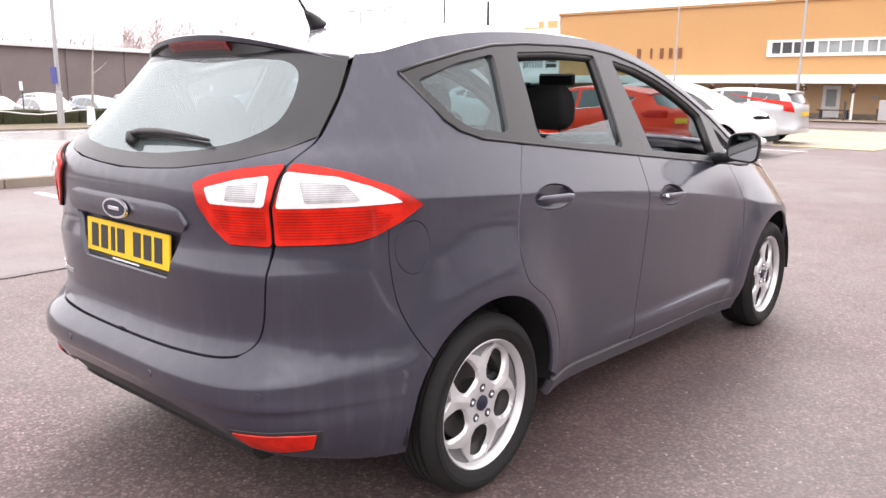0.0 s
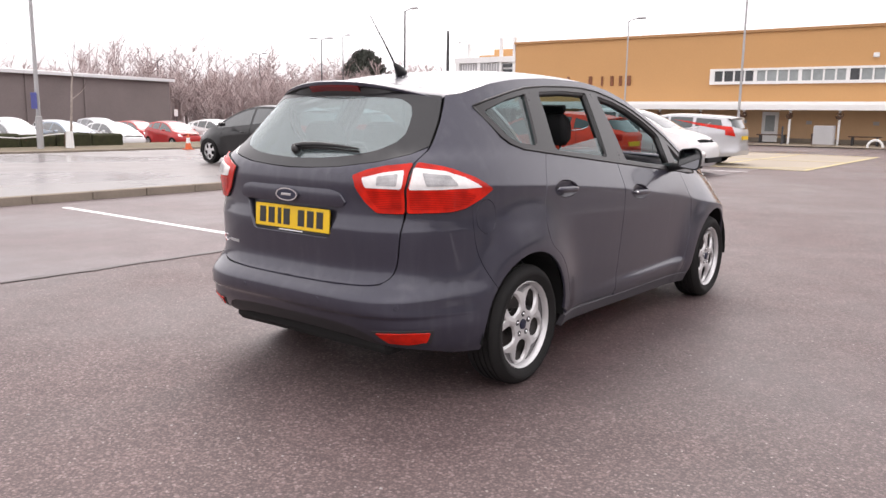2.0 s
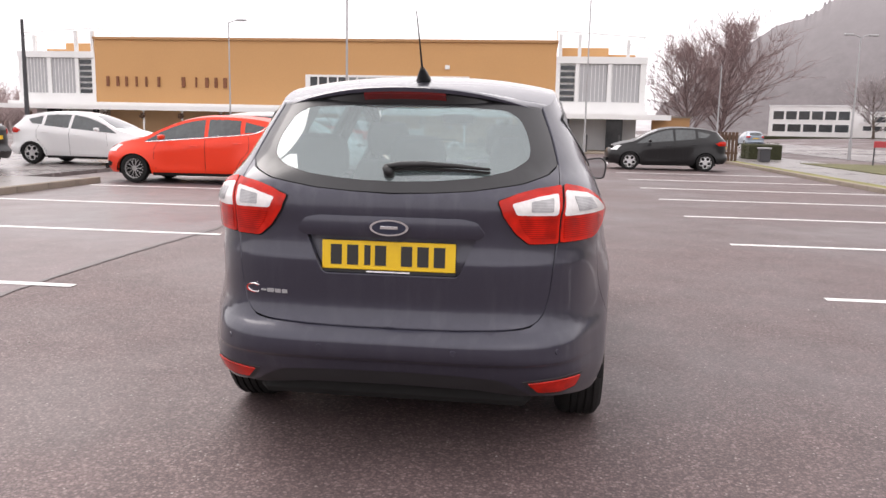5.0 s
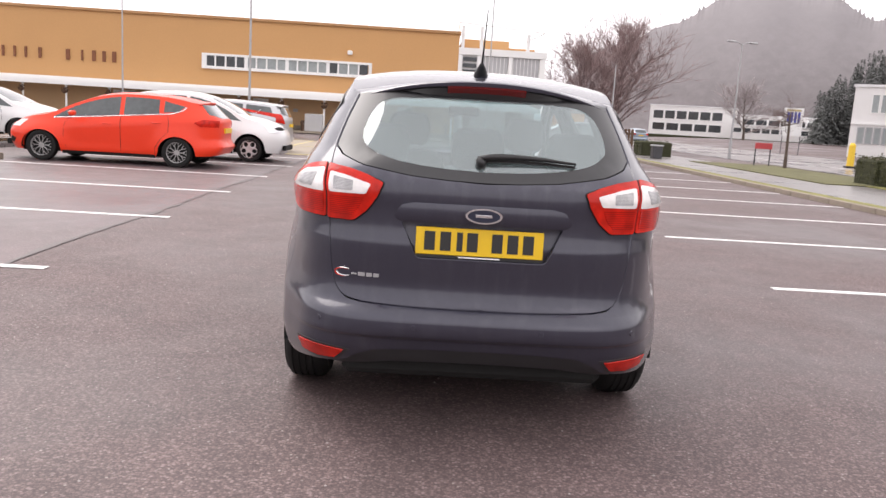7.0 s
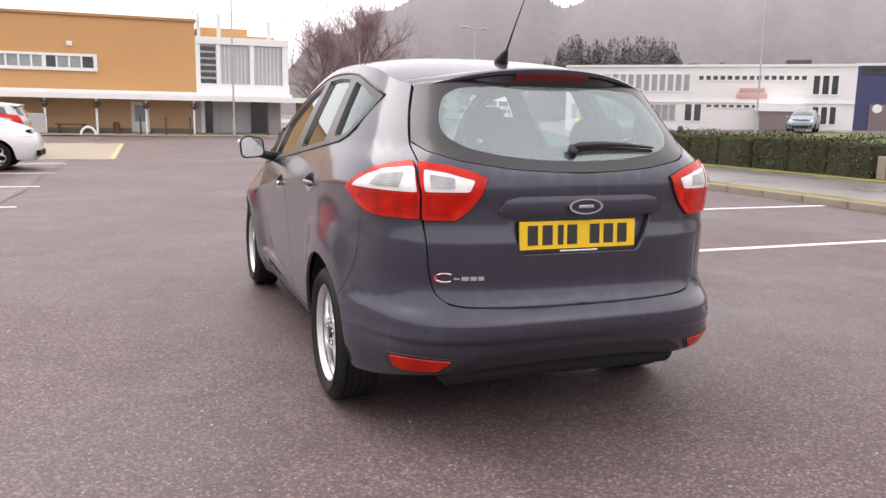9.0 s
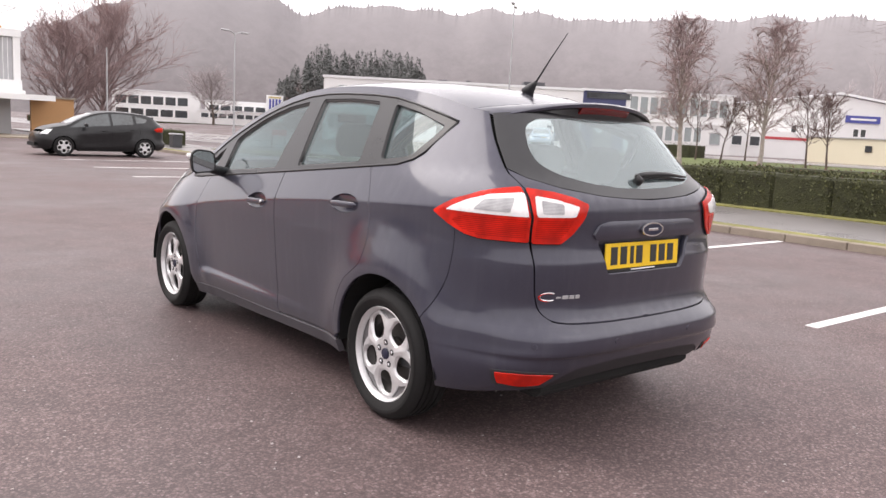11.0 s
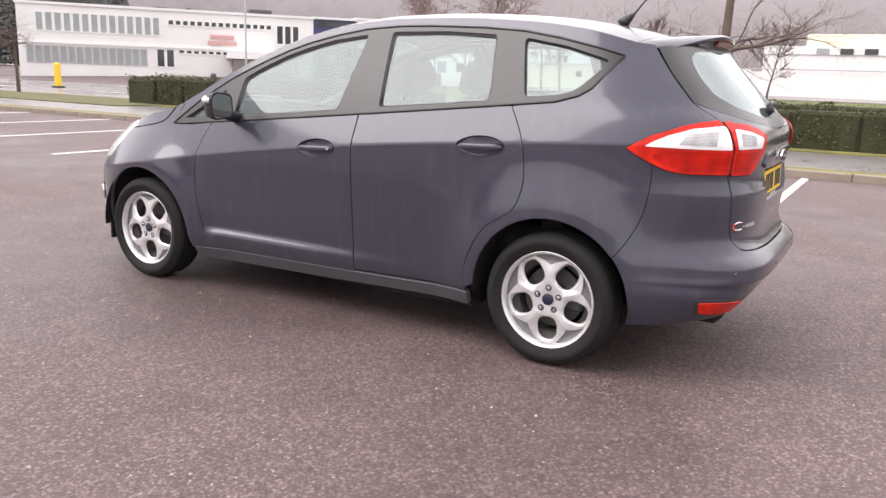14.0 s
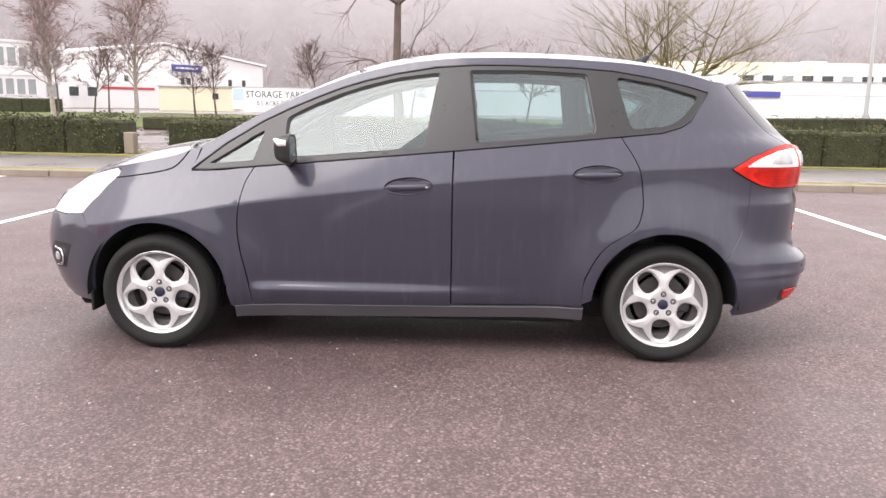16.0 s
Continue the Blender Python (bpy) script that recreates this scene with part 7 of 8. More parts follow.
rnd = random.Random(3)
spots = []
for k in range(170):
    a = radians(rnd.uniform(27.0, 37.8))
    d = rnd.uniform(112, 135)
    edge = min(1, (math.degrees(a) - 26) / 3.5) * min(1, (38.6 - math.degrees(a)) / 2.2)
    spots.append((d * math.sin(a) - 2, d * math.cos(a) - 3, 0.8, (5.0 + 6.8 * edge) * rnd.uniform(0.86, 1.04), rnd.uniform(1.9, 2.9)))
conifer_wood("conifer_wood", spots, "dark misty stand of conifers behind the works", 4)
tree = thing("evergreen_tree", "dense dark evergreen tree beyond parked cars", "tree", pose(-60.5, 64, 0))
md = Mesh()
for _ in range(4200):
    a, h = rnd.uniform(0, 6.28), rnd.random()
    rr = 3.5 * (0.25 + 0.75 * math.sin(min(1, h * 0.8 + 0.2) * math.pi)) * rnd.uniform(0.35, 1.05)
    p = Vector((rr * math.cos(a), rr * math.sin(a), 0.8 + 7.6 * h))
    u = Vector((rnd.uniform(-1, 1), rnd.uniform(-1, 1), rnd.uniform(-0.3, 1))).normalized()
    w = u.orthogonal().normalized()
    s = rnd.uniform(0.16, 0.4)
    md.add([p - w * s, p + u.cross(w) * s * 0.6, p + w * s + Vector((0, 0, 0.2)), p - u.cross(w) * s * 0.6], [(0, 1, 2, 3)])
part("crown", md, EVERGREEN, tree)
part("trunk", Mesh().tube([(0, 0, 0), (0, 0, 3)], 0.25, 8), BARK, tree)


def bare_wood(name, spots, label, seed, material):
    """A far wood of leafless trees, each a stem with upswept twigs."""
    rnd = random.Random(seed)
    md = Mesh()
    for x, y, z, h in spots:
        top = Vector((x + rnd.uniform(-0.4, 0.4), y, z + h))
        md.tube([(x, y, z), tuple(top)], [0.10, 0.02], 3, False)
        for _ in range(34):
            f = rnd.uniform(0.18, 0.98)
            p = Vector((x, y, z)).lerp(top, f)
            a = rnd.uniform(0, 6.28)
            ln = h * rnd.uniform(0.16, 0.36) * (1.1 - 0.7 * f)
            q = p + Vector((math.cos(a) * ln, math.sin(a) * ln, ln * rnd.uniform(0.5, 1.6)))
            md.tube([tuple(p), tuple(q)], [0.034, 0.01], 3, False)
            for _ in range(3):
                o = p.lerp(q, rnd.uniform(0.3, 1))
                w = o + Vector((rnd.uniform(-1, 1), rnd.uniform(-1, 1), rnd.uniform(0.2, 1.2))) * ln * 0.45
                md.tube([tuple(o), tuple(w)], [0.018, 0.006], 3, False)
    return tagged(link(name, md, material, None, label), label, "trees", "", "stuff")


spots = []
for k in range(150):
    a = radians(rnd.uniform(-62, -37))
    d = rnd.uniform(82, 105)
    spots.append((d * math.sin(a) + 2, d * math.cos(a) - 3, 0, rnd.uniform(4.5, 8.6) * (0.8 if math.degrees(a) > -44 else 1)))
for k in range(40):
    a = radians(rnd.uniform(-78, -62))
    d = rnd.uniform(90, 110)
    spots.append((d * math.sin(a) + 2, d * math.cos(a) - 3, 0, rnd.uniform(5.0, 7.0)))
for k in range(620):
    a = radians(rnd.uniform(-66, -30))
    d = rnd.uniform(76, 90)
    spots.append((d * math.sin(a) + 2, d * math.cos(a) - 3, 0, rnd.uniform(2.4, 5.2) * (0.7 if math.degrees(a) > -40 else 1)))
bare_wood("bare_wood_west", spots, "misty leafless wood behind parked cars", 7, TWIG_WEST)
spots = []
for k in range(120):
    a = radians(rnd.uniform(57, 118))
    d = rnd.uniform(95, 125)
    spots.append((d * math.sin(a) - 4, d * math.cos(a), 1.1, rnd.uniform(5.5, 9.5)))
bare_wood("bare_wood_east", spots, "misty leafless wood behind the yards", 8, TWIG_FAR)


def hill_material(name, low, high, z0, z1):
    """Winter woodland with the drizzle haze mixed into its base colour, paler towards the cloud."""
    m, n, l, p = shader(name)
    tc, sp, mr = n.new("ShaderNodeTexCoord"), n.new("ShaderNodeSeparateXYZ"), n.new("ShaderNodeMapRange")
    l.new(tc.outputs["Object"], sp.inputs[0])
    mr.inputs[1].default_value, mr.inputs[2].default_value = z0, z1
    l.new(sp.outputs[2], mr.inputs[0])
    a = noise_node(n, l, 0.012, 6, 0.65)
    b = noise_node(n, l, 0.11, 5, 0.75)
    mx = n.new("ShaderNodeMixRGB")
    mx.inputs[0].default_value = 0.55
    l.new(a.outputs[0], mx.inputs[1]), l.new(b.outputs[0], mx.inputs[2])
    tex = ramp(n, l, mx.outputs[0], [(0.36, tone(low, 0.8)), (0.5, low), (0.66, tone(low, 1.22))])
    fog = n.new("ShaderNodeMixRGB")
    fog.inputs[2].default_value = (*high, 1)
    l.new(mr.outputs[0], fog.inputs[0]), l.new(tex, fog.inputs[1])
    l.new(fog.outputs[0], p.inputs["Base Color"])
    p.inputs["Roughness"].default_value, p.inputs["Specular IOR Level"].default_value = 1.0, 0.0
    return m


def hill(name, dist, knots, material, label, teeth, seed, a0, a1):
    """A far wooded ridge: its skyline from a few heights, ragged with treetops."""
    rnd = random.Random(seed)
    f = curve1(*knots)
    md = Mesh()
    n = int((a1 - a0) * 20)
    rows = 10
    peaks = [rnd.uniform(0.05, 1) ** 1.6 for _ in range(n // 5 + 2)]
    lumps = [(rnd.uniform(0.3, 2.5), rnd.uniform(0, 6.28), rnd.uniform(0.3, 1.0)) for _ in range(8)]
    for k in range(n + 1):
        az = a0 + (a1 - a0) * k / n
        top = float(f(az)) * dist + sum(math.sin(az * w + p) * a / (0.5 + w) * 2 for w, p, a in lumps)
        spire = peaks[k // 5] * (1 - abs(k % 5 - 2) / 2.5) * teeth + rnd.uniform(0, 0.5)
        s, c = math.sin(radians(az)), math.cos(radians(az))
        for r in range(rows + 1):
            t = r / rows
            d = dist * (0.84 + 0.16 * t)
            md.v.append((d * s, d * c, -2 + (top + 2) * t ** 1.15))
        md.v.append((dist * s * 1.002, dist * c * 1.002, top + spire))
    m = rows + 2
    md.f += [(k * m + r, (k + 1) * m + r, (k + 1) * m + r + 1, k * m + r + 1) for k in range(n) for r in range(rows + 1)]
    return structure(name, md, material, label, "hillside", True)


# cloud haze sits in these colours, paler with height and on the far ridge
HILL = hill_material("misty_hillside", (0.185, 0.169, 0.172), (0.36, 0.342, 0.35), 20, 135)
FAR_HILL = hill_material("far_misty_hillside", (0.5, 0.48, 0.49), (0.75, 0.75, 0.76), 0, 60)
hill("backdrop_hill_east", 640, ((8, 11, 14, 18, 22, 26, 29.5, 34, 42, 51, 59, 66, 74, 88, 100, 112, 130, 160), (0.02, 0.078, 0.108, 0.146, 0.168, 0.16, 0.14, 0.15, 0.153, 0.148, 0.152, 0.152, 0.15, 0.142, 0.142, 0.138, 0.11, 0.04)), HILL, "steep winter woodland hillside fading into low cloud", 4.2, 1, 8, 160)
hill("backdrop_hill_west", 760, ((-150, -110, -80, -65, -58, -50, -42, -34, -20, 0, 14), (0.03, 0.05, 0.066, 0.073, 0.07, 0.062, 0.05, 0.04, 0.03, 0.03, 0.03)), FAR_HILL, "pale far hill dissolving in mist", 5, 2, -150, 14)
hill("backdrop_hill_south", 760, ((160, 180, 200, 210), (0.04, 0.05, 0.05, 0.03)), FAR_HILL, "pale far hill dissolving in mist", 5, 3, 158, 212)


# ---- parked vehicles ----
SHAPES, OTHER_WHEEL = {}, {}


def shifted(knots, a, b, dv):
    """The same curve with the values of knots from a to b moved by dv."""
    return knots[0], tuple(v + (dv if a <= k <= b else 0) for k, v in zip(*knots))


def shape_parts(kind):
    """The skin of an ordinary car of that kind, as named meshes."""
    if kind in SHAPES:
        return SHAPES[kind]
    ky, kz = {"hatch": (1.035, 0.92), "mini": (1.0, 0.9), "mpv": (1.0, 1.0), "estate": (1.03, 0.94), "supermini": (0.95, 0.93)}[kind]
    tail, roof, rail, end = SLATE_TAIL, SLATE_ROOF, SLATE_RAIL, -0.24
    if kind == "estate":
        tail = ((0.15, 0.3, 0.4, 0.55, 0.7, 1.0, 1.1, 1.44, 1.6), (-0.75, -0.93, -0.97, -0.96, -0.94, -0.94, -0.92, -0.76, -0.68))
        roof = ((-0.8, -0.4, 0.2) + SLATE_ROOF[0][4:], (1.50, 1.55, 1.59) + SLATE_ROOF[1][4:])
        rail = ((-0.8, -0.4, 0.0) + SLATE_RAIL[0][3:], (1.43, 1.485, 1.525) + SLATE_RAIL[1][3:])
        end = -0.55
    B = Body(tail, roof, rail)
    S, R, U = B.S, B.R, B.u[-1]
    out = []

    def put(name, md, mat_key, smooth_angle=38):
        md.v = [(x * (0.97 if kind in ("mini", "supermini") else 1.0), y * ky, z * kz if z > 0.3 else z * (0.3 * kz) / 0.3) for x, y, z in md.v]
        me = bpy.data.meshes.new(name)
        me.from_pydata(md.v, [], md.f)
        me.polygons.foreach_set("use_smooth", [True] * len(me.polygons))
        me.set_sharp_from_angle(angle=radians(smooth_angle))
        out.append((name, me, mat_key))

    body = (Mesh(), [])
    for side in (1, -1):
        pts = [(0.0, 0.32), R(0.4, 0.31), S(-0.5, 0.27), S(-0.37, 0.27)] + [S(y, z) for y, z in arc(0, 0.312, 0.37, 178, 2, 16)] + [S(0.41, 0.22), S(1.3, 0.21), S(2.25, 0.2)] + [S(y, z) for y, z in arc(B.base, 0.312, 0.37, 178, 2, 16)] + [S(3.05, 0.23), (U, 0.2), (U, 0.79), S(3.27, 0.785)]
        pts += [S(y, float(B.zt(y))) for y in (3.2, 3.1, 2.95, 2.75, 2.55, 2.4, 2.11, 1.84, 1.57, 1.3, 1.0, 0.7, 0.3, 0.0, end)] + [R(0.45, 1.44), (0.0, 1.45)]
        pts = [(side * u, z) for u, z in pts]
        sheet(pts, B.at, 0.09, 0, 0.03, (), body)
    e = 0.6
    top = [(-e, y) for y in np.linspace(end, 3.2, 24)] + [(0, 3.32)] + [(e, y) for y in np.linspace(3.2, end, 24)] + [(0.3, end - 0.17), (-0.3, end - 0.17)]
    sheet(top, B.top, 0.1, 0, 0.03, (), body)
    put("body", body[0], "paint")
    for side in (1, -1):
        lo = [(2.44, belt(2.44) + 0.01), (1.8, belt(1.8) + 0.01), (1.13, belt(1.13) + 0.012)]
        hi = [(1.16, 1.49), (1.4, 1.452), (1.6, 1.4), (1.84, 1.315), (2.1, 1.19)]
        sheet([S(y, z, side) for y, z in lo + hi], B.at, 0.12, 0.004, 0.006, (), None)
        put("side_window", sheet([S(y, z, side) for y, z in lo + hi], B.at, 0.12, 0.004, 0.006)[0], "glass")
        rear = [(1.05, belt(1.05) + 0.012), (0.35, belt(0.35) + 0.012), (0.38, 1.475), (0.7, 1.495), (1.07, 1.495)]
        put("side_window", sheet([S(y, z, side) for y, z in rear], B.at, 0.12, 0.004, 0.006)[0], "glass")
        q = [(0.27, 1.2), (0.0, 1.215), (-0.14, 1.35), (0.28, 1.455)] if kind != "estate" else [(0.27, 1.2), (-0.5, 1.235), (-0.42, 1.42), (0.28, 1.47)]
        put("side_window", sheet([S(y, z, side) for y, z in q], B.at, 0.12, 0.004, 0.006)[0], "glass")
        if kind == "estate":
            tl = [R(side * 0.68, 1.4), S(-0.6, 1.1, side), S(-0.62, 0.95, side), R(side * 0.6, 0.9), R(side * 0.6, 1.2)]
        else:
            tl = [S(-0.33, 1.01, side), S(-0.5, 1.09, side), R(side * 0.5, 1.08), R(side * 0.52, 0.93), S(-0.45, 0.93, side)]
        put("tail_lamp", sheet(tl, B.at, 0.06, 0.01, 0.02)[0], "red")
        put("headlamp", sheet([S(3.1, 0.72, side), S(2.95, 0.88, side), S(3.1, 0.87, side), S(3.24, 0.78, side), S(3.32, 0.72, side)], B.at, 0.06, 0.006, 0.02)[0], "lamp")
        # door gaps have no depth here; black tubes stand for their shade
        put("door_seam", Mesh().tube([B.at(*S(1.1, z, side))[0] for z in np.linspace(0.3, 1.07, 6)], 0.005, 4), "dark")
        put("rear_seam", Mesh().tube([B.at(*S(y, z, side))[0] for y, z in ((0.2, 1.17), (0.15, 1.0), (0.16, 0.78), (0.3, 0.62), (0.41, 0.42), (0.42, 0.28))], 0.004, 4), "dark")
        put("front_seam", Mesh().tube([B.at(*S(y, z, side))[0] for y, z in ((2.13, 0.98), (2.2, 0.8), (2.21, 0.6), (2.16, 0.3))], 0.004, 4), "dark")
        for hy, hz in ((0.4, 0.965), (1.35, 0.89)):
            q = [B.at(*S(hy + d, hz, side)) for d in (-0.09, -0.06, 0.0, 0.06, 0.09)]
            put("door_handle", Mesh().tube([a + n * h for (a, n), h in zip(q, (0.0, 0.022, 0.026, 0.022, 0.0))], 0.012, 6), "paint")
        if kind in ("hatch", "estate"):
            line = [(2.42, belt(2.42))] + [(y, belt(y) - 0.004) for y in np.linspace(2.2, 0.1, 12)] + [(0.0, 1.212), (-0.1, 1.26), (-0.16, 1.33)]
            put("window_trim", Mesh().tube([B.at(*S(y, z, side))[0] for y, z in line], 0.012, 6), "chrome")
            fog = [S(3.3, 0.5, side), S(3.38, 0.38, side), S(3.25, 0.36, side), S(3.18, 0.45, side)]
            put("bumper_vent", sheet(fog, B.at, 0.08, 0.004, 0.01)[0], "dark")
        put("sill", sheet([S(2.24, 0.18, side), S(0.42, 0.19, side), S(0.42, 0.26, side), S(2.24, 0.25, side)], B.at, 0.1, 0.003, 0.02)[0], "dark")
        put("wing_mirror", Mesh().box(side * 0.98 - 0.09, side * 0.98 + 0.09, 1.92, 2.03, 1.02, 1.13, 0.03), "paint")
        for yw in (0.0, B.base):
            md, n = Mesh(), 14
            a = [radians(-5 + 190 * k / n) for k in range(n + 1)]
            for x in (0.5, 0.87):
                md.v += [(side * x, yw + 0.375 * math.cos(t), 0.312 + 0.375 * math.sin(t)) for t in a]
            md.f += [(k, k + 1, n + 2 + k, n + 1 + k) for k in range(n)]
            md.v.append((side * 0.5, yw, 0.25))
            md.f += [(k, k + 1, 2 * n + 2) for k in range(n)]
            put("arch_liner", md, "dark")
    scr = [R(-0.58, 1.2), R(-0.3, 1.13), R(0.3, 1.13), R(0.58, 1.2), R(0.5, 1.42), R(-0.5, 1.42)]
    put("rear_screen", sheet(scr, B.at, 0.1, 0.004, 0.006)[0], "glass")
    put("windscreen", sheet([(-0.54, 1.66), (0, 1.72), (0.54, 1.66), (0.54, 2.35), (0, 2.56), (-0.54, 2.35)], B.top, 0.12, 0.005, 0.006)[0], "glass")
    lip = Mesh()
    for i in range(13):
        k = -1 + i / 6
        x, y, z = 0.56 * k, end - 0.28 + 0.12 * k * k, float(B.zr(end)) - 0.03 - 0.05 * k * k
        f = B.top(0.58 * k, end + 0.02)[0]
        lip.v += [(f.x, f.y, f.z), (x, y, z), (x, y + 0.01, z - 0.03), (x, y + 0.12, z - 0.05)]
    lip.f += [(4 * i + a, 4 * i + 4 + a, 4 * i + 5 + a, 4 * i + 1 + a) for i in range(12) for a in range(3)]
    put("roof_spoiler", lip, "paint")
    yb = float(B.yr(0.8))
    put("number_plate", Mesh().box(-0.26, 0.26, yb - 0.03, yb + 0.02, 0.8, 0.91), "plate")
    put("underbody", Mesh().box(-0.62, 0.62, -0.4, 3.1, 0.2, 0.34), "dark")
    put("grille", Mesh().box(-0.5, 0.5, 3.40, 3.475, 0.3, 0.42), "dark")
    SHAPES[kind] = (out, ky, B.base)
    return SHAPES[kind]


def other_car(kind, paint, m, label, rim=None, category="car", group="parked cars"):
    parts, ky, base = shape_parts(kind)
    car = thing("car", label, category, m, group)
    mats = {"paint": paint, "glass": OTHER_GLASS, "red": LAMP_RED, "lamp": HEADLAMP, "dark": GAP, "plate": PLATE_YELLOW, "chrome": CHROME}
    for name, me, key in parts:
        if key == "paint":
            tagname = me.name + paint.name
            if tagname not in SHAPES:
                SHAPES[tagname] = me.copy()
                SHAPES[tagname].materials.append(paint)
            me = SHAPES[tagname]
        elif not me.materials:
            me.materials.append(mats[key])
        new(name, me).parent = car
    rim = rim or ALLOY
    if "tyre" not in OTHER_WHEEL:
        OTHER_WHEEL["tyre"] = Mesh().lathe([(0.212, -0.09), (0.25, -0.1), (0.295, -0.09), (0.306, -0.06), (0.306, 0.06), (0.295, 0.09), (0.25, 0.1), (0.212, 0.085)], 36)
        OTHER_WHEEL["face"], OTHER_WHEEL["fork"] = alloy_face()[0], fork_spoke_face()
    for key, md, mat_ in (("tyre", OTHER_WHEEL["tyre"], RUBBER), ("rim" + rim.name, OTHER_WHEEL["fork" if rim is DARK_RIM else "face"], rim), ("hub_back", Mesh().lathe([(0.0, 0.02), (0.213, 0.02)], 24), GAP)):
        if "me_" + key not in OTHER_WHEEL:
            me = bpy.data.meshes.new(key)
            me.from_pydata([(x + (0.055 if key.startswith("rim") else 0), y, z) for x, y, z in md.v], [], md.f)
            me.materials.append(mat_)
            me.polygons.foreach_set("use_smooth", [True] * len(me.polygons))
            me.set_sharp_from_angle(angle=radians(35))
            OTHER_WHEEL["me_" + key] = me
    for y in (0, base * ky):
        for side in (1, -1):
            w = new("wheel")
            w.parent = car
            w.matrix_basis = Matrix.Translation((side * 0.775, y, 0.306)) @ Matrix.Rotation(0 if side > 0 else math.pi, 4, "Z")
            for nm, key in (("tyre", "tyre"), ("rim", "rim" + rim.name), ("hub_back", "hub_back")):
                new(nm, OTHER_WHEEL["me_" + key]).parent = w
    return car


RED_PAINT = paint_material("bright_red_paint", (0.82, 0.045, 0.012), 0.06, 0.0, 0.0, 0.35)
WHITE_PAINT = paint_material("white_car_paint", (0.72, 0.72, 0.72), 0.04, 0.08, 0.0)
SILVER_PAINT = paint_material("silver_car_paint", (0.5, 0.5, 0.52), 0.12, 0.08, 0.4)
BLACK_PAINT = paint_material("black_car_paint", (0.008, 0.008, 0.009), 0.2, 0.03, 0.0, 0.35)
BLUE_PAINT = paint_material("pale_blue_car_paint", (0.25, 0.3, 0.36), 0.12, 0.08, 0.4)
DARK_RIM = pbr("grey_machined_rim", (0.42, 0.41, 0.41), 0.35, metal=0.7, var=0.2, scale=7, fine=90)

other_car("hatch", RED_PAINT, pose(-5.37, 13.25, 0.003, 0, 0, 90), "glossy red five-door hatchback parked in a bay", DARK_RIM)
other_car("mpv", WHITE_PAINT, pose(-7.21, 16.25, 0.003, 0, 0, -90), "white people carrier parked nose out")
other_car("estate", SILVER_PAINT, pose(-5.5, 21.1, 0.011, 0, 0, 90), "silver-white estate car parked by the hall")
other_car("mini", WHITE_PAINT, pose(-13.3, 17.4, 0.0925, 0, 0, -90), "white saloon parked nose to the bays")
other_car("mini", BLACK_PAINT, pose(-11.15, 9.62, 0.1, 0, 0, 90), "black three-door hatchback parked on the footway", ALLOY)
other_car("mini", BLACK_PAINT, pose(-13.0, 13.6, 0.0925, 0, 0, 90), "black car parked beside the road")
other_car("supermini", BLACK_PAINT, pose(6.15, 24.85, 0, 0, 0, 90), "black supermini parked by the kerb", ALLOY)
DEEP_RED = paint_material("deep_red_car_paint", (0.42, 0.02, 0.02), 0.06, 0.05, 0.0, 0.5)
rnd = random.Random(12)
W_, S_, U_, K_, R_ = (WHITE_PAINT, "white"), (SILVER_PAINT, "silver"), (BLUE_PAINT, "pale blue"), (BLACK_PAINT, "black"), (DEEP_RED, "red")
ROWS = (
    (-38.2, ((26.2, W_, "mpv"), (23.2, R_, "supermini"), (19.7, W_, "mini"), (17.0, U_, "hatch"), (14.3, S_, "mini"), (11.6, W_, "supermini"), (8.9, U_, "mini"), (6.2, S_, "hatch"), (3.5, W_, "mini"), (0.8, S_, "mpv"), (-1.9, U_, "mini"))),
    (-43.7, ((37.4, W_, "mini"), (34.8, S_, "hatch"), (32.2, W_, "mpv"), (29.6, W_, "hatch"), (27.0, K_, "mini"), (24.5, R_, "mini"), (21.9, S_, "mpv"), (19.3, W_, "hatch"), (16.7, S_, "mpv"), (14.1, W_, "mini"), (11.5, U_, "hatch"), (8.9, S_, "mini"))),
)
for x, cars in ROWS:
    for y, (paint, word), kind in cars:
        y += rnd.uniform(-0.12, 0.12)
        other_car(kind, paint, pose(x, y, rise(x, y), 0, 0, -90 + rnd.uniform(-4, 4)), f"{word} car in a crowded wet car park", ALLOY)
other_car("estate", BLUE_PAINT, pose(41.5, 39.6, rise(42, 39) + 0.02, 0, 0, 130), "grey estate car parked before the works")
other_car("mini", BLUE_PAINT, pose(20.5, 74, rise(20, 74) + 0.02, 0, 0, 0), "distant pale car on the road")


# ---- street furniture and small things ----
def lamp_post(x, y, h, heads, label, r=0.06, turn=0.0, z=None, material=None):
    z = rise(x, y) if z is None else z
    p = thing("street_lamp", label, "lamp post", pose(x, y, z, 0, 0, turn), "street lamps")
    part("pole", Mesh().tube([(0, 0, 0), (0, 0, 1.0), (0, 0, 1.02), (0, 0, h)], [r * 1.5, r * 1.5, r, r * 0.6], 10), material or STEEL, p)
    for k in range(heads):
        s = 1 if k == 0 else -1
        part("arm", Mesh().tube([(0, 0, h - 0.05), (s * 0.25, 0, h + 0.06), (s * 0.5, 0, h + 0.1)], 0.025, 6), material or STEEL, p)
        part("lantern", Mesh().box(min(s * 0.45, s * 0.95), max(s * 0.45, s * 0.95), -0.1, 0.1, h + 0.05, h + 0.15, 0.03), GREY_PANEL, p)
    return p


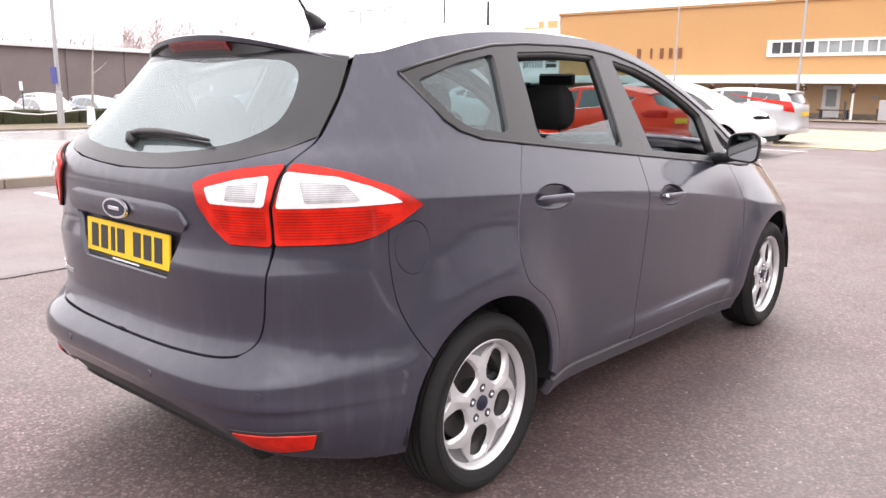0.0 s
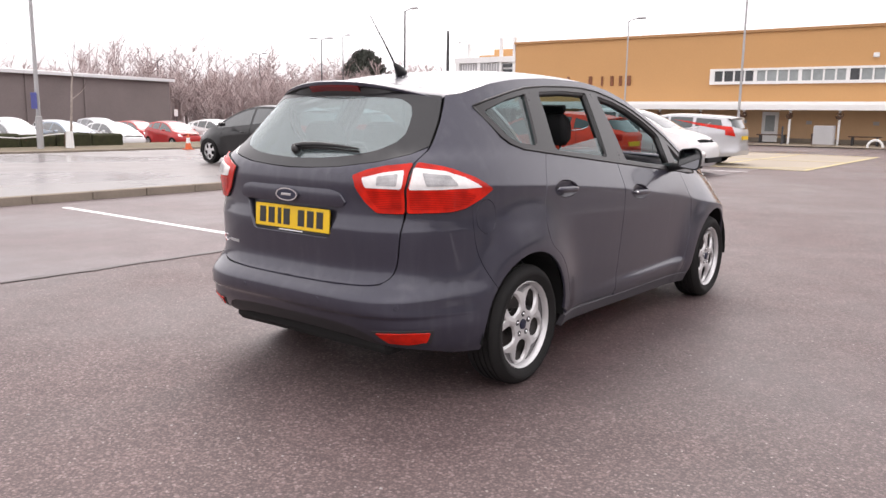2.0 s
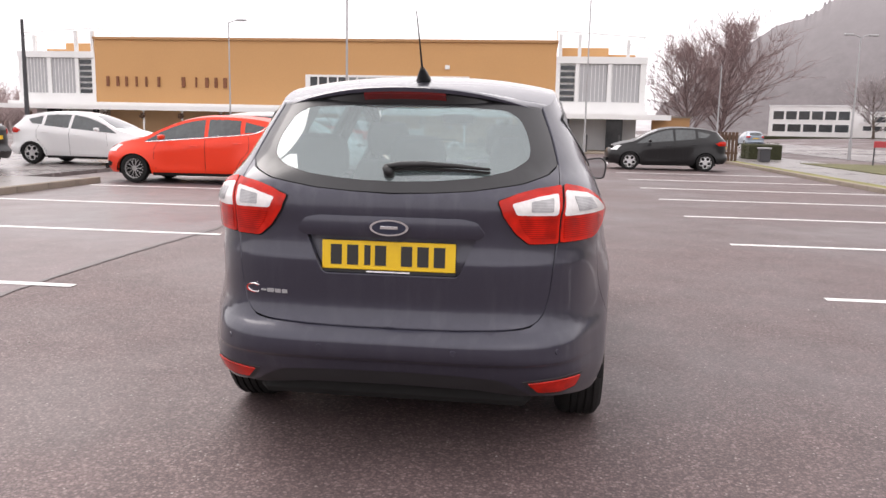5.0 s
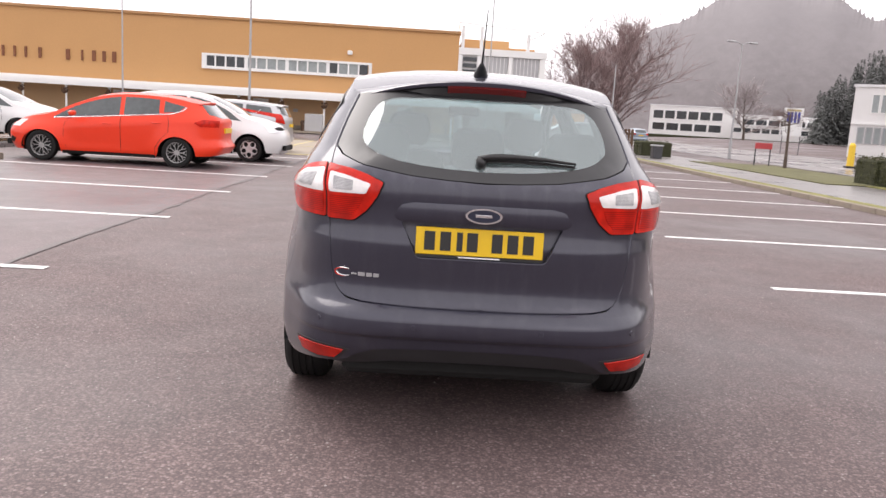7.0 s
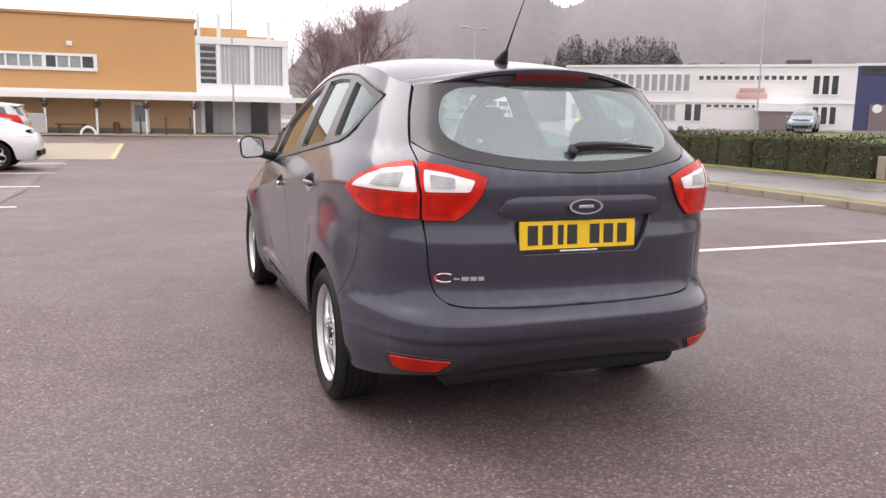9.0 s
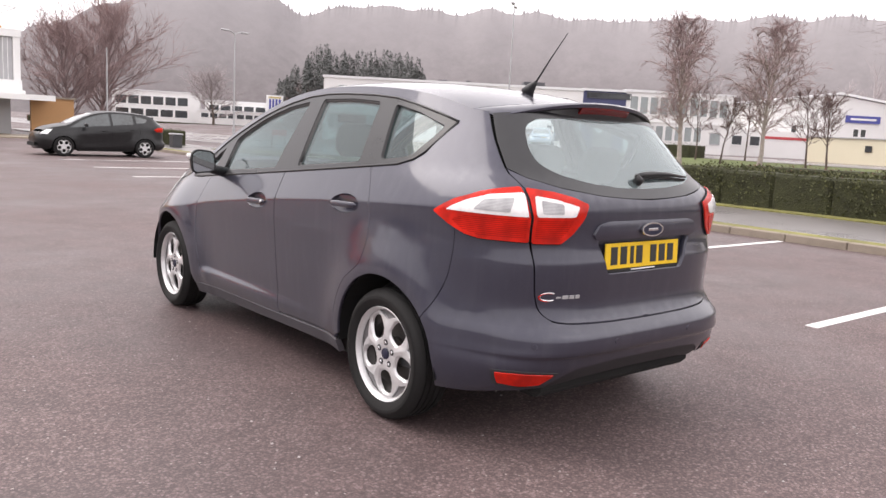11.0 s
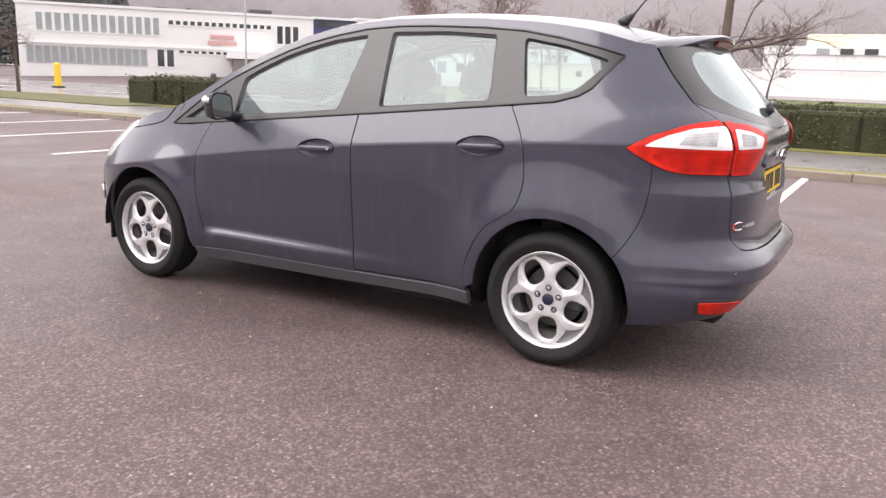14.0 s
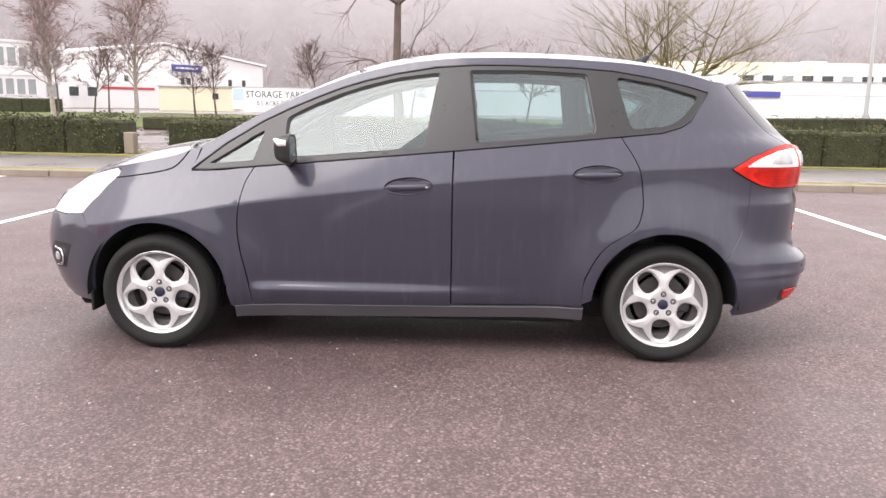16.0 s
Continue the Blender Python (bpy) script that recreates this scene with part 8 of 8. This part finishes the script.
lamp_post(-8.6, 33.4, 9.5, 1, "tall grey steel lamp post before the hall")
lamp_post(-15.6, 36.5, 6.4, 1, "grey steel lamp post before the hall", 0.05)
lamp_post(3.0, 41.0, 9.0, 1, "tall grey steel lamp post before the hall", 0.05)
lamp_post(17.0, 41.0, 6.4, 2, "twin-headed pale lamp post beside the road", 0.06, 15)
lamp_post(30.0, 31.6, 8.6, 2, "tall pale lamp post across the road", 0.06, 40)
lamp = lamp_post(-22.65, 8.85, 8.0, 1, "grey lamp post with a small blue notice", 0.07, 0, 0.14, STEEL)
part("notice", Mesh().box(-0.18, 0.18, -0.12, -0.1, 1.25, 1.75), BLUE_SIGN, lamp)
lamp_post(-40.7, 38.4, 7.2, 2, "twin-headed dark lamp post in a car park", 0.06, 20, None, DARK_STEEL)
lamp_post(-50.0, 50.0, 8.4, 1, "dark lamp post in a car park", 0.06, 0, None, DARK_STEEL)
lamp_post(-28.4, 33.4, 7.6, 1, "tall dark pole in a car park", 0.07, 0, None, DARK_STEEL)
lamp_post(-22.8, 30.3, 5.7, 0, "thick black post in a car park", 0.11, 0, None, DARK_STEEL)
lamp_post(-63.0, 51.0, 7.3, 2, "twin-headed dark lamp post in a car park", 0.06, 10, None, DARK_STEEL)
lamp_post(-72.0, 45.0, 6.6, 2, "twin-headed dark lamp post in a car park", 0.06, 10, None, DARK_STEEL)
lamp_post(10.5, 43.0, 5.0, 0, "slim grey post by the exit", 0.05)
lamp_post(31.0, -16.0, 6.0, 0, "pale concrete post across the road", 0.1)


def post_sign(x, y, z0, z1, w, board, label, name="sign", legs=2, turn=0):
    s = thing(name, label, "sign", pose(x, y, rise(x, y), 0, 0, turn))
    for k in range(legs):
        a = (-w / 2 + 0.05 if k == 0 else w / 2 - 0.05) if legs == 2 else 0
        part("leg", Mesh().tube([(a, 0, 0), (a, 0, z1)], 0.03, 8), DARK_STEEL, s)
    part("board", Mesh().box(-w / 2, w / 2, -0.05, -0.03, z0, z1, 0.005), board, s)
    return s


bb = post_sign(27.3, 56.0, 1.4, 3.5, 1.35, WHITE, "white roadside sign with coloured bars", turn=-25)
for k in range(4):
    part("sign_bar", Mesh().box(-0.45 + 0.25 * k, -0.28 + 0.25 * k, -0.065, -0.05, 2.4, 3.2), BLUE_SIGN, bb)
part("sign_band", Mesh().box(-0.5, 0.5, -0.065, -0.05, 3.25, 3.4), YELLOW_LINE, bb)
post_sign(14.3, 30.2, 0.85, 1.1, 0.75, RED_SIGN, "small red notice on two posts")
bol = thing("bollard", "yellow and black traffic bollard beyond the road", "bollard", pose(21.6, 36.5, rise(21.6, 36.5)))
part("shell", Mesh().tube([(0, 0, 0), (0, 0, 0.2), (0, 0, 1.2), (0, 0, 1.3)], [0.2, 0.18, 0.16, 0.08], 12), YELLOW_POST, bol)
part("base", Mesh().box(-0.25, 0.25, -0.2, 0.2, 0, 0.12, 0.02), BLACK_SIGN, bol)
bol = thing("bollard", "black iron bollard behind the hedge", "bollard", pose(15.6, 19.2, 0))
part("post", Mesh().tube([(0, 0, 0), (0, 0, 1.0), (0, 0, 1.02), (0, 0, 1.12)], [0.09, 0.09, 0.11, 0.07], 12), DARK_STEEL, bol)
stump = thing("marker_post", "short weathered concrete post at the hedge gap", "post", pose(13.2, 9.0, 0.12))
part("post", Mesh().box(-0.12, 0.12, -0.12, 0.12, 0, 0.5, 0.02), KERB, stump)
gate = thing("gate", "brown slatted timber gate at the exit", "gate", pose(8.6, 31.8, 0))
for k in range(6):
    part("board", Mesh().box(-0.45 + 0.15 * k, -0.33 + 0.15 * k, -0.02, 0.02, 0.1, 1.35, 0.01), BROWN, gate)
part("rail", Mesh().box(-0.45, 0.45, 0.02, 0.05, 0.4, 0.5).box(-0.45, 0.45, 0.02, 0.05, 1.1, 1.2), BROWN, gate)
litter = thing("litter_bin", "square grey litter bin by the exit", "bin", pose(10.2, 32.0, 0.1))
part("body", Mesh().box(-0.22, 0.22, -0.22, 0.22, 0, 0.55, 0.03), DARK_STEEL, litter)
part("lid", Mesh().box(-0.25, 0.25, -0.25, 0.25, 0.55, 0.62, 0.02), STEEL, litter)

cone = thing("traffic_cone", "orange and white traffic cone on wet road", "cone", pose(-20.5, 12.8, 0.092))
part("shell", Mesh().tube([(0, 0, 0.03), (0, 0, 0.22)], [0.12, 0.08], 16).tube([(0, 0, 0.4), (0, 0, 0.55)], [0.05, 0.02], 16), CONE_ORANGE, cone)
part("sleeve", Mesh().tube([(0, 0, 0.22), (0, 0, 0.4)], [0.08, 0.05], 16), WHITE, cone)
part("foot", Mesh().box(-0.15, 0.15, -0.15, 0.15, 0, 0.03, 0.008), CONE_ORANGE, cone)
guard = thing("tree_guard", "white tube guard round a sapling stem", "tree guard", pose(-22.55, 9.75, 0.14))
part("tube", Mesh().tube([(0, 0, 0), (0, 0, 0.55)], [0.14, 0.11], 10), WHITE, guard)
rail = thing("rope_rail", "slack pale rope on short posts along a verge", "barrier")
for k in range(9):
    part("post", Mesh().tube([(-23.3, -14 + 3.0 * k, 0.13), (-23.3, -14 + 3.0 * k, 0.62)], 0.04, 8), BROWN, rail)
pts = [(-23.3, -14 + 0.5 * k, 0.52 + 0.07 * math.cos(k / 6 * 2 * math.pi)) for k in range(49)]
part("rope", Mesh().tube(pts, 0.02, 6), OFFWHITE, rail)
for x, y in ((-36.0, 13.0), (-38.5, 24.5), (-35.5, 31.5), (-42.0, 33.0)):
    s = post_sign(x, y, 1.75, 2.15, 0.34, WHITE, "small white car park notice on a post", "notice_post", 1)


def picnic_bench(x, y, length):
    b = thing("bench", "dark timber bench under the canopy", "bench", pose(x, y, 0.06), "benches")
    part("seat", Mesh().box(-length / 2, length / 2, -0.2, 0.2, 0.44, 0.5, 0.01), BROWN, b)
    for a in (-length / 2 + 0.2, length / 2 - 0.2):
        part("leg", Mesh().box(a - 0.05, a + 0.05, -0.16, 0.16, 0, 0.44, 0.01), DARK_STEEL, b)


picnic_bench(-10.1, 44.6, 1.7)
picnic_bench(-5.3, 44.6, 1.6)
picnic_bench(-14.5, 44.6, 1.7)
for x in (-7.75, -3.0):
    b = thing("litter_bin", "dark brown litter bin under the canopy", "bin", pose(x, 44.3, 0.06), "litter bins")
    part("body", Mesh().tube([(0, 0, 0), (0, 0, 0.55), (0, 0, 0.62)], [0.17, 0.2, 0.14], 12), BROWN, b)
cab = thing("cabinet", "pale grey roadside service cabinet", "cabinet", pose(-6.85, 42.2, 0.06))
part("body", Mesh().box(-0.5, 0.5, -0.2, 0.2, 0, 1.05, 0.02), GREY_PANEL, cab)
part("plinth", Mesh().box(-0.54, 0.54, -0.24, 0.24, 0, 0.08, 0.01), KERB, cab)
for x in (-9.0, -1.75, -0.45, 0.8, 3.2, 5.0):
    b = thing("bollard", "slim dark bollard beside the paved walk", "bollard", pose(x, 42.4, 0.06), "walk bollards")
    part("post", Mesh().tube([(0, 0, 0), (0, 0, 0.95), (0, 0, 0.98)], [0.05, 0.05, 0.03], 10), DARK_STEEL, b)
hoop = thing("cycle_hoop", "low white tubular hoop", "cycle stand", pose(-4.3, 41.6, 0.06))
part("tube", Mesh().tube([(0.35 * math.cos(a), 0, 0.38 * math.sin(a)) for a in np.linspace(0, math.pi, 13)], 0.06, 8), WHITE, hoop)

# loose grit and small leaves on the tarmac
rnd = random.Random(77)
md = Mesh()
for _ in range(900):
    x, y = rnd.uniform(-6.5, 6.5), rnd.uniform(-5.5, 6.0)
    s = rnd.uniform(0.003, 0.009)
    a = rnd.uniform(0, 6.28)
    c, d = math.cos(a) * s, math.sin(a) * s
    md.add([(x - c, y - d, 0.001), (x + d, y - c, 0.001), (x + c, y + d, 0.001), (x - d, y + c, 0.001), (x, y, s * 0.9)], [(0, 1, 4), (1, 2, 4), (2, 3, 4), (3, 0, 4)])
tagged(link("grit", md, GRIT, None, "pale loose grit on the tarmac"), "pale loose grit scattered on the tarmac", "grit", "", "stuff")


slate_car()
